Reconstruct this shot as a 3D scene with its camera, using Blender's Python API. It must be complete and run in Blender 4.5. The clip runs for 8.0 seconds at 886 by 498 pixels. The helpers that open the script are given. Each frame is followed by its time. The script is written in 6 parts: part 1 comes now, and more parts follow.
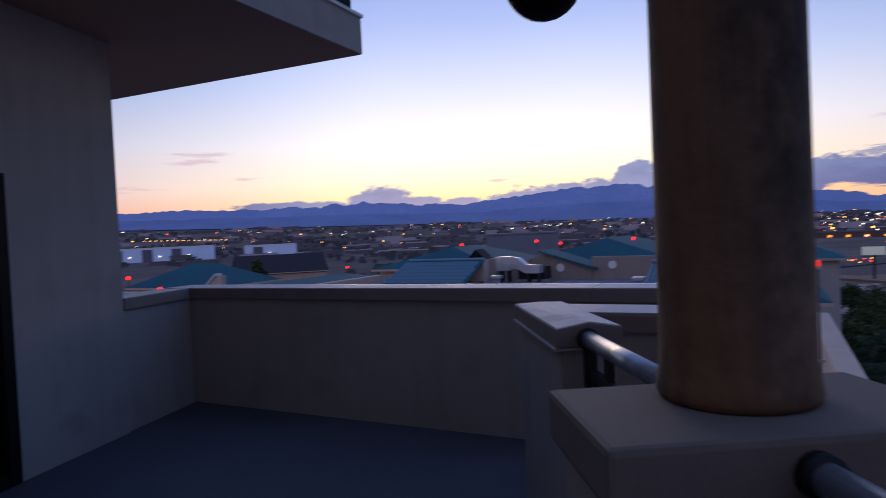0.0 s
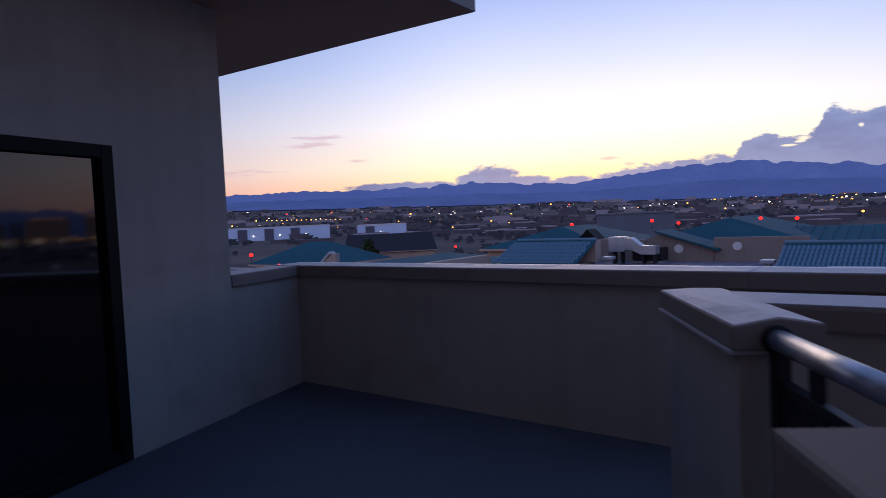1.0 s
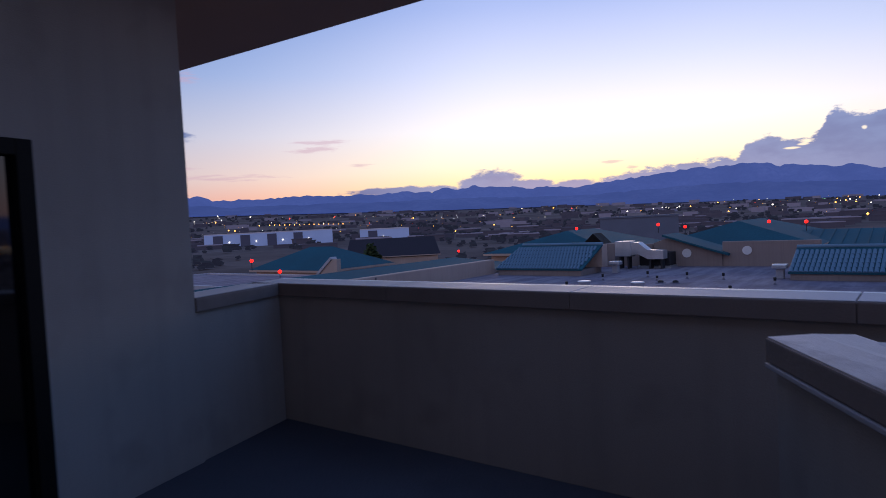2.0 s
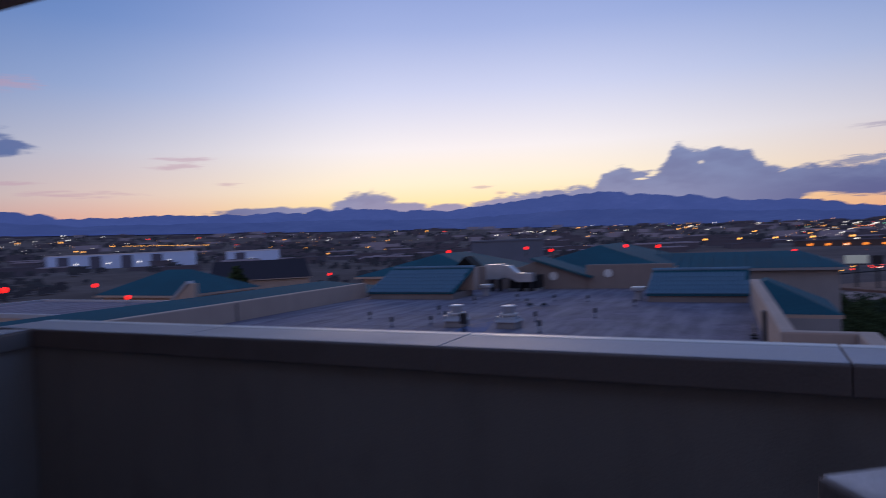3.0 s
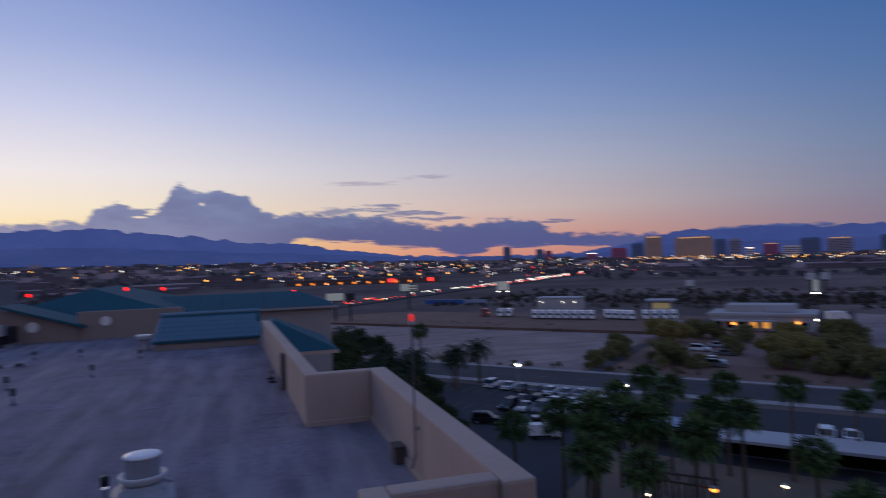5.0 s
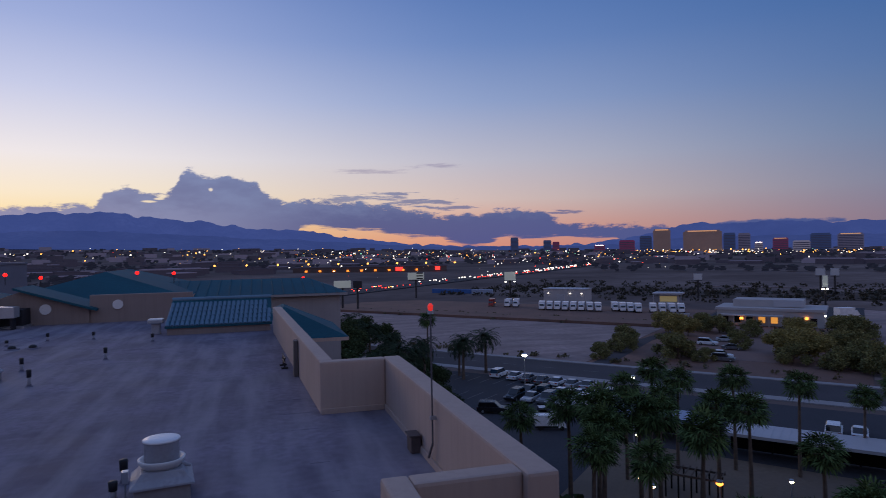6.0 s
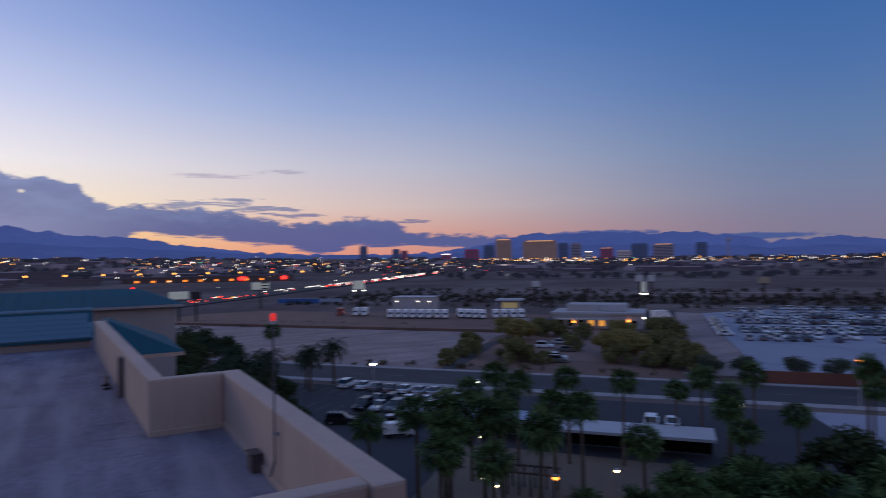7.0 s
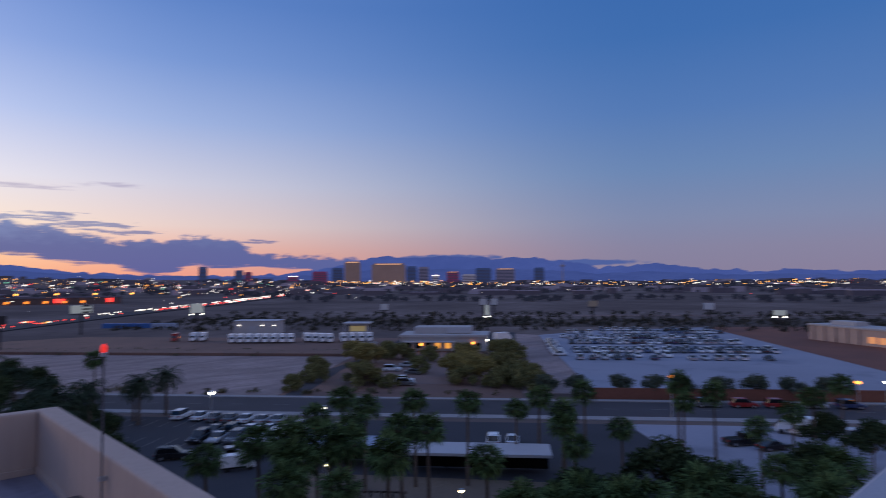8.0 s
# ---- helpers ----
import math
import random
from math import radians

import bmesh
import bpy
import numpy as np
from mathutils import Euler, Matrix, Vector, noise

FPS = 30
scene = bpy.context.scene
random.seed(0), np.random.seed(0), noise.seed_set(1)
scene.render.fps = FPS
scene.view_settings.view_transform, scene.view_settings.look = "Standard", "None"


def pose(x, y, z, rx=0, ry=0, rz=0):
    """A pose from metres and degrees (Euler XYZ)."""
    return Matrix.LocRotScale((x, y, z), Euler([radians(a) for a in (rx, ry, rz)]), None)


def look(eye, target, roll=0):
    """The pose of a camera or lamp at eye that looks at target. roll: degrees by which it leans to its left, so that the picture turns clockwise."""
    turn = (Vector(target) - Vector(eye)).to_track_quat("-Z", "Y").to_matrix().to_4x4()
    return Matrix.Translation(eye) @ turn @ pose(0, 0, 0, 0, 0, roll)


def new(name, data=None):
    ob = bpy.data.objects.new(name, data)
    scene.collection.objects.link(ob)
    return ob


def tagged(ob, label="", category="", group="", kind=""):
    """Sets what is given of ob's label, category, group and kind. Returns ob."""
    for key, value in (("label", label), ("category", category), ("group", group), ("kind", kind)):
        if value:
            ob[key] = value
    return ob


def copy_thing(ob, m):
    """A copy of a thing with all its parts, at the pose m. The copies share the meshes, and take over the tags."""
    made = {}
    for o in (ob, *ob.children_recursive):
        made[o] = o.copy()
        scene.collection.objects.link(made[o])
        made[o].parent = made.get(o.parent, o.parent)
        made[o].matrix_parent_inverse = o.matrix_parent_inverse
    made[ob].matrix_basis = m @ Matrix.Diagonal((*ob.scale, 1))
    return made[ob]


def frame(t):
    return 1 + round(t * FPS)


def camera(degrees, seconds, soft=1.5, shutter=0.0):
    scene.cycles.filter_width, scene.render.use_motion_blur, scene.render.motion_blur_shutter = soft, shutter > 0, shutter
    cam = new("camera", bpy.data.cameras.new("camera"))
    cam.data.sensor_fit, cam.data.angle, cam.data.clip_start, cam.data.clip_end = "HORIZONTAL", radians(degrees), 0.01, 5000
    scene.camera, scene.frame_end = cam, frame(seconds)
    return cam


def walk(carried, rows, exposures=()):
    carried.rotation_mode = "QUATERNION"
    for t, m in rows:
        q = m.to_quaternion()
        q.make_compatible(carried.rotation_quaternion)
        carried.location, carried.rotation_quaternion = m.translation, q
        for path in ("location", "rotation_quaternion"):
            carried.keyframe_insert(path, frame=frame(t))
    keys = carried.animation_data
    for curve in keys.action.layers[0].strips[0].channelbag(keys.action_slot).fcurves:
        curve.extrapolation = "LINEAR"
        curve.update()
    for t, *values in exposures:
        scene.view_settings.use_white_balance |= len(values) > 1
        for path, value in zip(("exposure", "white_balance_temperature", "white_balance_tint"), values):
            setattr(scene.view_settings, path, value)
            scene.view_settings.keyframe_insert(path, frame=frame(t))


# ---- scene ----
cam = camera(69.6, 8.0, soft=0.6, shutter=0.6)
PATH = [
    (0, (4.968, -4.284, 1.525), (4.048, -2.509, 1.474), -2.6),
    (0.5, (4.877, -4.09, 1.532), (3.773, -2.425, 1.454), -2.7),
    (1, (4.655, -3.896, 1.49), (3.45, -2.304, 1.391), -2.6),
    (1.2, (4.519, -3.776, 1.509), (3.296, -2.196, 1.417), -2.8),
    (2.3, (3.942, -2.92, 1.531), (2.747, -1.319, 1.454), -2.8),
    (2.5, (3.811, -2.69, 1.514), (2.671, -1.048, 1.461), -2.7),
    (3, (3.613, -2.17, 1.516), (2.738, -0.372, 1.483), -2.3),
    (3.5, (3.396, -1.632, 1.544), (2.884, 0.301, 1.562), -2.3),
    (4, (3.118, -1.162, 1.566), (2.967, 0.832, 1.591), -2.3),
    (4.5, (3.014, -0.66, 1.51), (3.21, 1.33, 1.559), -2.3),
    (5, (2.905, -0.377, 1.56), (3.487, 1.536, 1.598), -2.0),
    (5.2, (2.853, -0.272, 1.565), (3.525, 1.612, 1.585), -2.0),
    (6.3, (2.673, -0.222, 1.583), (3.207, 1.705, 1.585), -0.8),
    (6.5, (2.691, -0.184, 1.567), (3.266, 1.731, 1.582), -0.8),
    (7, (2.795, -0.066, 1.542), (3.788, 1.67, 1.566), -1.0),
    (7.2, (2.824, -0.046, 1.549), (3.886, 1.648, 1.581), -0.9),
    (7.5, (2.84, -0.034, 1.576), (3.99, 1.602, 1.635), -0.5),
    (8, (2.682, 0.009, 1.623), (4.052, 1.463, 1.713), -0.4),
]
walk(cam, [(t, look(eye, target, roll)) for t, eye, target, roll in PATH],
     exposures=[(0.0, 0.3), (1.0, 0.3), (2.5, 0.2), (3.0, -0.01), (3.5, -0.07), (4.5, -0.14), (5.2, -0.16), (6.5, -0.14), (7.0, 0.0), (7.5, 0.25), (8.0, 0.22)])


# ---------------- world: dusk sky ----------------
def lin(r, g, b):
    """sRGB 0-255 to linear."""
    return tuple((c / 255 / 12.92 if c <= 10 else ((c / 255 + 0.055) / 1.055) ** 2.4) for c in (r, g, b))


SUN_AZ = -25.0   # degrees to the right of +y, where the sun went down
world = bpy.data.worlds.new("dusk")
scene.world = world
world.use_nodes = True
WN, WL = world.node_tree.nodes, world.node_tree.links
WN.clear()


def wmath(op, a, b=None, c=None, clamp=False):
    n = WN.new("ShaderNodeMath")
    n.operation, n.use_clamp = op, clamp
    for i, v in enumerate((a, b, c)):
        if v is None:
            continue
        if isinstance(v, (int, float)):
            n.inputs[i].default_value = v
        else:
            WL.new(v, n.inputs[i])
    return n.outputs[0]


def wrange(v, a, b, c=0.0, d=1.0, kind="SMOOTHSTEP"):
    n = WN.new("ShaderNodeMapRange")
    n.interpolation_type = kind
    WL.new(v, n.inputs[0])
    for i, q in zip((1, 2, 3, 4), (a, b, c, d)):
        n.inputs[i].default_value = q
    return n.outputs[0]


def wmix(f, a, b):
    n = WN.new("ShaderNodeMix")
    n.data_type = "RGBA"
    if isinstance(f, (int, float)):
        n.inputs[0].default_value = f
    else:
        WL.new(f, n.inputs[0])
    for i, v in ((6, a), (7, b)):
        if isinstance(v, tuple):
            n.inputs[i].default_value = (*v, 1)
        else:
            WL.new(v, n.inputs[i])
    return n.outputs[2]


def wramp(v, stops):
    """Colour by elevation: stops of (degrees, sRGB)."""
    n = WN.new("ShaderNodeValToRGB")
    while len(n.color_ramp.elements) < len(stops):
        n.color_ramp.elements.new(0.5)
    for e, (deg, col) in zip(n.color_ramp.elements, stops):
        e.position, e.color = (deg + 10) / 100, (*lin(*col), 1)
    WL.new(v, n.inputs[0])
    return n.outputs[0]


coord = WN.new("ShaderNodeTexCoord").outputs["Generated"]
unit = WN.new("ShaderNodeVectorMath")
unit.operation = "NORMALIZE"
WL.new(coord, unit.inputs[0])
split = WN.new("ShaderNodeSeparateXYZ")
WL.new(unit.outputs[0], split.inputs[0])
dx, dy, dz = split.outputs
elev = wmath("MULTIPLY", wmath("ARCSINE", dz), 57.29578)
azim = wmath("MULTIPLY", wmath("ARCTAN2", dx, dy), 57.29578)
turned = wmath("WRAP", wmath("SUBTRACT", azim, SUN_AZ), 180.0, -180.0)
away = wmath("MAXIMUM", turned, wmath("MULTIPLY", turned, -1.5))
height = wrange(elev, -10, 90, 0, 1, "LINEAR")
SKY_SUN = [(-10, (110, 85, 80)), (0, (246, 200, 130)), (2.5, (255, 226, 160)), (5, (255, 240, 214)), (8, (246, 240, 243)),
           (13, (206, 212, 242)), (18, (164, 180, 228)), (23, (134, 156, 214)), (42, (112, 138, 198)), (90, (116, 136, 188))]
SKY_MID = [(-10, (85, 68, 80)), (0, (226, 146, 124)), (2.2, (230, 170, 150)), (4.5, (222, 198, 192)), (8, (198, 196, 212)),
           (13, (152, 170, 212)), (18, (114, 143, 200)), (23, (88, 123, 187)), (42, (94, 124, 186)), (90, (116, 136, 188))]
SKY_FAR = [(-10, (56, 52, 75)), (0, (126, 118, 144)), (2.5, (124, 122, 150)), (5, (116, 127, 160)), (9, (97, 124, 167)),
           (14, (76, 112, 168)), (20, (57, 101, 163)), (26, (50, 95, 160)), (42, (88, 118, 178)), (90, (116, 136, 188))]
SKY_BACK = [(-10, (70, 60, 70)), (0, (150, 128, 146)), (2.5, (176, 146, 156)), (5, (190, 158, 166)), (9, (182, 162, 178)),
            (14, (166, 160, 186)), (20, (148, 156, 190)), (26, (136, 150, 190)), (42, (120, 140, 190)), (90, (116, 136, 188))]
sky = wmix(wrange(away, 7, 48), wramp(height, SKY_SUN), wramp(height, SKY_MID))
sky = wmix(wrange(away, 36, 88), sky, wramp(height, SKY_FAR))
sky = wmix(wrange(away, 112, 160), sky, wramp(height, SKY_BACK))

# Clouds: the long bank over the range by its upper and lower edge, small ones by bearing, elevation and half sizes in degrees; noise breaks all outlines.
BANK_TOP = ((-30, 2.0), (-27, 2.6), (-25, 2.7), (-21.5, 3.4), (-19.7, 3.7), (-16.2, 4.0), (-12.4, 4.0), (-11.7, 5.1), (-10, 5.6), (-8.2, 5.2), (-7.4, 4.9), (-6.7, 5.2), (-6.0, 6.8), (-5.3, 7.25), (-4.5, 6.6), (-2.2, 6.6),
            (-0.1, 6.25), (0.2, 5.9), (0.6, 5.2), (2.5, 4.6), (6.6, 4.6), (9.1, 4.4), (11.6, 4.1), (15.6, 3.2), (19.5, 3.3), (21.4, 3.6), (25.5, 3.4), (26.2, 2.6), (27.7, 2.1), (31, 2.05), (35.5, 1.8), (40, -1.0))
BANK_FOOT = ((-30, -1.5), (2.6, -1.5), (3.6, 2.1), (4.8, 2.25), (10.5, 1.85), (11.5, 1.55), (13.5, 1.25), (16.0, 1.15), (18.2, 0.35), (20.0, 0.35), (21.5, 1.05), (28, 0.95), (31.5, 0.75), (33, -1.5), (40, -1.5))
BANKS = [(-32.4, 3.2, 2.7, 1.3), (-34.2, 2.9, 1.8, 1.0), (-29.4, 2.8, 3.0, 0.65), (-40.5, 2.9, 5.5, 0.42), (-25.5, 2.7, 2.5, 0.4), (-63, 8.6, 3.2, 1.5), (-60.5, 8.0, 2.2, 0.7), (44, 1.75, 5, 0.35), (55, 1.25, 6, 0.3)]
WISPS = [(-55.6, 4.55, 4.6, 0.34), (-48.5, 6.75, 2.8, 0.42), (-47.2, 7.4, 3.2, 0.3), (-44.4, 5.3, 1.5, 0.26), (9.5, 7.15, 4.0, 0.3), (16, 7.6, 3.6, 0.26), (-60.5, 12.7, 3.2, 0.8), (-22.4, 4.45, 1.3, 0.22), (-20.6, 3.85, 0.6, 0.28), (-60, 5.3, 2.5, 0.25)]
STREAKS = [(9.5, 4.75, 5.0, 0.42), (13.8, 4.3, 4.6, 0.42), (12, 5.15, 3.0, 0.2), (16.8, 3.8, 2.4, 0.3), (26.6, 3.2, 3.0, 0.22)]
HOLES = [(-3.7, 5.45, 0.24, 0.2), (-8.5, 4.42, 0.75, 0.12), (-7.7, 4.65, 0.55, 0.13)]
flat = WN.new("ShaderNodeCombineXYZ")
WL.new(wmath("MULTIPLY", azim, 0.55), flat.inputs[0])
WL.new(wmath("MULTIPLY", elev, 1.35), flat.inputs[1])
puff = WN.new("ShaderNodeTexNoise")
puff.inputs["Scale"].default_value, puff.inputs["Detail"].default_value, puff.inputs["Roughness"].default_value = 1.15, 9.0, 0.68
WL.new(flat.outputs[0], puff.inputs["Vector"])
fluff = wmath("SUBTRACT", puff.outputs[0], 0.5)
tone = WN.new("ShaderNodeTexNoise")
tone.inputs["Scale"].default_value, tone.inputs["Detail"].default_value = 0.5, 4.0
WL.new(flat.outputs[0], tone.inputs["Vector"])


def banked(banks):
    most = None
    for a, e, w, h in banks:
        da = wmath("MULTIPLY", wmath("SUBTRACT", azim, a), 1 / w)
        de = wmath("MULTIPLY", wmath("SUBTRACT", elev, e), 1 / h)
        v = wmath("SUBTRACT", 1.0, wmath("SQRT", wmath("ADD", wmath("MULTIPLY", da, da), wmath("MULTIPLY", de, de))))
        most = v if most is None else wmath("MAXIMUM", most, v)
    return most


long = WN.new("ShaderNodeCombineXYZ")
WL.new(wmath("MULTIPLY", azim, 0.35), long.inputs[0])
WL.new(wmath("MULTIPLY", elev, 3.2), long.inputs[1])
comb = WN.new("ShaderNodeTexNoise")
comb.inputs["Scale"].default_value, comb.inputs["Detail"].default_value, comb.inputs["Roughness"].default_value = 1.0, 7.0, 0.65
WL.new(long.outputs[0], comb.inputs["Vector"])


def edge(stops):
    """Elevation of a cloud edge by bearing."""
    n = WN.new("ShaderNodeValToRGB")
    while len(n.color_ramp.elements) < len(stops):
        n.color_ramp.elements.new(0.5)
    for e, (a, el) in zip(n.color_ramp.elements, stops):
        e.position, e.color = (a + 30) / 70, (*((el + 2) / 12,) * 3, 1)
    WL.new(wrange(azim, -30, 40, 0, 1, "LINEAR"), n.inputs[0])
    return wmath("MULTIPLY_ADD", n.outputs[0], 12.0, -2.0)


streaky = wmath("SUBTRACT", comb.outputs[0], 0.5)
over_foot = wrange(wmath("MULTIPLY_ADD", streaky, 1.6, wmath("SUBTRACT", elev, edge(BANK_FOOT))), -0.12, 0.25)
under_top = wrange(wmath("MULTIPLY_ADD", fluff, 2.3, wmath("SUBTRACT", edge(BANK_TOP), elev)), -0.12, 0.3)
inside = wmath("MULTIPLY", wrange(azim, -30, -28), wrange(azim, 38, 40, 1, 0))
bank = wmath("MULTIPLY", wmath("MULTIPLY", over_foot, under_top), inside)
bank = wmath("MULTIPLY", bank, wrange(wmath("MULTIPLY_ADD", fluff, 1.2, banked(HOLES)), 0.0, 0.6, 1.0, 0.1))
thick = wmath("MAXIMUM", bank, wrange(wmath("MULTIPLY_ADD", fluff, 1.6, banked(BANKS)), -0.08, 0.34))
combed = wrange(wmath("MULTIPLY_ADD", streaky, 4.0, banked(STREAKS)), 0.2, 0.7, 0, 0.8)
wisps = wrange(wmath("MULTIPLY_ADD", streaky, 3.2, banked(WISPS)), 0.1, 0.9, 0, 0.5)
dense = wmath("MAXIMUM", thick, combed)
near_sun = wrange(away, 10, 60)
cloud = wmix(near_sun, lin(112, 130, 180), lin(72, 100, 154))
cloud = wmix(wrange(tone.outputs[0], 0.32, 0.68, 0.0, 0.8), cloud, lin(88, 104, 158))
# low down: pale mist over the range below the glow, deep blue undersides farther off
low = wmix(wrange(away, 16, 34), lin(118, 134, 182), lin(62, 86, 146))
cloud = wmix(wrange(wmath("MULTIPLY_ADD", fluff, 3.0, elev), 2.4, 4.8), low, cloud)
sky = wmix(wisps, sky, wmix(wrange(azim, -40, -5), lin(186, 150, 172), lin(140, 132, 168)))
sky = wmix(wmath("MULTIPLY", dense, 0.93), sky, cloud)
base = WN.new("ShaderNodeTexSky")
base.sky_type, base.sun_disc = "NISHITA", False
base.sun_elevation, base.sun_rotation = radians(0.5), radians(SUN_AZ)
back = WN.new("ShaderNodeBackground")
back.inputs[1].default_value = 1.0
WL.new(sky, back.inputs[0])
back2 = WN.new("ShaderNodeBackground")
back2.inputs[1].default_value = 0.008
WL.new(base.outputs[0], back2.inputs[0])
both = WN.new("ShaderNodeAddShader")
WL.new(back.outputs[0], both.inputs[0])
WL.new(back2.outputs[0], both.inputs[1])
WL.new(both.outputs[0], WN.new("ShaderNodeOutputWorld").inputs[0])

# The afterglow of the set sun: low, wide and weak.
sun = new("sun", bpy.data.lights.new("sun", "SUN"))
sun.data.energy, sun.data.angle, sun.data.color = 0.5, radians(25), (1.0, 0.72, 0.55)
sun.matrix_world = look((0, 0, 50), (50 * math.sin(radians(SUN_AZ + 180)), 50 * math.cos(radians(SUN_AZ + 180)), 44))
# ---------------- materials ----------------
def material(name, col, rough=0.8, vary=0.15, grain=40.0, blotch=1.2, bump=0.15, metal=0.0, spots=None, island=0.0, streak=0.0, spec=0.3, lanes=None):
    """A surface in linear colour with grain and blotches at real sizes, bump, and optional stains or streaks running down."""
    m = bpy.data.materials.new(name)
    m.use_nodes = True
    N, L = m.node_tree.nodes, m.node_tree.links
    b = N["Principled BSDF"]
    b.inputs["Roughness"].default_value, b.inputs["Metallic"].default_value = rough, metal
    b.inputs["Specular IOR Level"].default_value = spec
    co = N.new("ShaderNodeTexCoord").outputs["Object"]

    def tex(scale, detail, vec=co):
        n = N.new("ShaderNodeTexNoise")
        n.inputs["Scale"].default_value, n.inputs["Detail"].default_value = scale, detail
        L.new(vec, n.inputs["Vector"])
        return n.outputs[0]

    def mix(f, a, c, kind="MIX"):
        n = N.new("ShaderNodeMix")
        n.data_type, n.blend_type = "RGBA", kind
        for i, v in ((0, f), (6, a), (7, c)):
            if isinstance(v, (int, float)):
                n.inputs[i].default_value = v
            elif isinstance(v, tuple):
                n.inputs[i].default_value = (*v, 1)
            else:
                L.new(v, n.inputs[i])
        return n.outputs[2]

    def span(v, a, c, d=0.0, e=1.0):
        n = N.new("ShaderNodeMapRange")
        for i, q in zip((1, 2, 3, 4), (a, c, d, e)):
            n.inputs[i].default_value = q
        L.new(v, n.inputs[0])
        return n.outputs[0]
    dark, light = tuple(c * (1 - vary) for c in col), tuple(min(1, c * (1 + vary)) for c in col)
    big, fine = tex(blotch, 5), tex(grain, 6)
    c = mix(span(big, 0.3, 0.7), dark, light)
    c = mix(span(fine, 0.35, 0.65, 0.0, 0.5), c, tuple(q * (1 - vary * 1.3) for q in col))
    if spots:
        c = mix(span(tex(spots[0], 3), 0.55, 0.7, 0.0, spots[2]), c, spots[1])
    if streak:
        mp = N.new("ShaderNodeMapping")
        mp.inputs["Scale"].default_value = (7, 7, 0.35)
        L.new(co, mp.inputs["Vector"])
        c = mix(span(tex(1.0, 4, mp.outputs[0]), 0.45, 0.75, 0.0, streak), c, tuple(q * 0.6 for q in col))
    if lanes:
        mp = N.new("ShaderNodeMapping")
        mp.inputs["Scale"].default_value = lanes[0]
        L.new(co, mp.inputs["Vector"])
        c = mix(span(tex(1.0, 6, mp.outputs[0]), 0.42, 0.68, 0.0, lanes[2]), c, lanes[1])
    if island:
        r = N.new("ShaderNodeNewGeometry").outputs["Random Per Island"]
        c = mix(1.0, c, mix(r, (1 - island,) * 3, (1 + island,) * 3), "MULTIPLY")
    L.new(c, b.inputs["Base Color"])
    L.new(span(big, 0.3, 0.7, max(0, rough - 0.08), min(1, rough + 0.08)), b.inputs["Roughness"])
    if bump:
        n = N.new("ShaderNodeBump")
        n.inputs["Strength"].default_value, n.inputs["Distance"].default_value = bump, 0.02
        L.new(fine, n.inputs["Height"])
        L.new(n.outputs[0], b.inputs["Normal"])
    return m


def glow(name, col, power):
    m = bpy.data.materials.new(name)
    m.use_nodes = True
    b = m.node_tree.nodes["Principled BSDF"]
    b.inputs["Base Color"].default_value = (*col, 1)
    b.inputs["Emission Color"].default_value, b.inputs["Emission Strength"].default_value = (*col, 1), power
    return m


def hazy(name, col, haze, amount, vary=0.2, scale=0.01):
    """A far surface seen through evening haze: part its own colour, part the haze painted on as emission."""
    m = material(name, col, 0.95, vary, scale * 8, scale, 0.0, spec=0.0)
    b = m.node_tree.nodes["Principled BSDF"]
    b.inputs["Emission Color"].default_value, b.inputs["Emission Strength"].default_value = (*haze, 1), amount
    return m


M_stucco = material("stucco", (0.405, 0.356, 0.322), 0.92, 0.09, 130, 0.9, 0.14, spots=(2.2, (0.30, 0.26, 0.235), 0.5), streak=0.2, spec=0.15)
M_stucco_roof = material("parapet_stucco", (0.52, 0.39, 0.325), 0.92, 0.09, 120, 0.5, 0.12, streak=0.2, spec=0.15)
# cap tops toned pale for sky light, also used on pale copings
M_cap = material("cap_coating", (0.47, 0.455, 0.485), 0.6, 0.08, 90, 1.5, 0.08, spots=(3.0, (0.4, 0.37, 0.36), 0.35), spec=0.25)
# cap sides darkened to stand for shade below the lit tops
M_capside = material("shade_toned_cap", (0.27, 0.22, 0.20), 0.85, 0.1, 90, 1.5, 0.12, spots=(2.5, (0.19, 0.155, 0.14), 0.5), spec=0.15)
M_deck = material("deck_coating", (0.078, 0.084, 0.108), 0.75, 0.2, 60, 0.8, 0.3, spots=(1.5, (0.06, 0.064, 0.085), 0.5))
M_soffit = material("soffit_stucco", (0.42, 0.255, 0.175), 0.92, 0.08, 120, 0.8, 0.3)
M_column = material("column_stone", (0.19, 0.128, 0.09), 0.8, 0.75, 16, 2.6, 0.3, spots=(4.6, (0.035, 0.026, 0.022), 0.95), streak=0.9, lanes=((8.0, 8.0, 0.5), (0.30, 0.15, 0.075), 0.9))
M_rail = material("black_rail_paint", (0.012, 0.012, 0.014), 0.45, 0.2, 60, 3, 0.05, spec=0.3)
M_railtop = material("worn_metal_rail", (0.5, 0.51, 0.55), 0.33, 0.4, 14, 9, 0.2, metal=0.5, spots=(6.0, (0.12, 0.12, 0.13), 0.6))
M_frame = material("door_frame_bronze", (0.010, 0.009, 0.009), 0.6, 0.2, 60, 3, 0.05, spec=0.12)
M_mortar = material("cap_joint_sealant", (0.15, 0.13, 0.125), 0.9, 0.1, 60, 3, 0.1)
M_roof = material("roof_membrane", (0.195, 0.172, 0.218), 0.85, 0.3, 5, 0.45, 0.3, spots=(0.8, (0.115, 0.105, 0.14), 0.85), spec=0.12, lanes=((1.5, 0.2, 1.0), (0.31, 0.285, 0.32), 0.65))
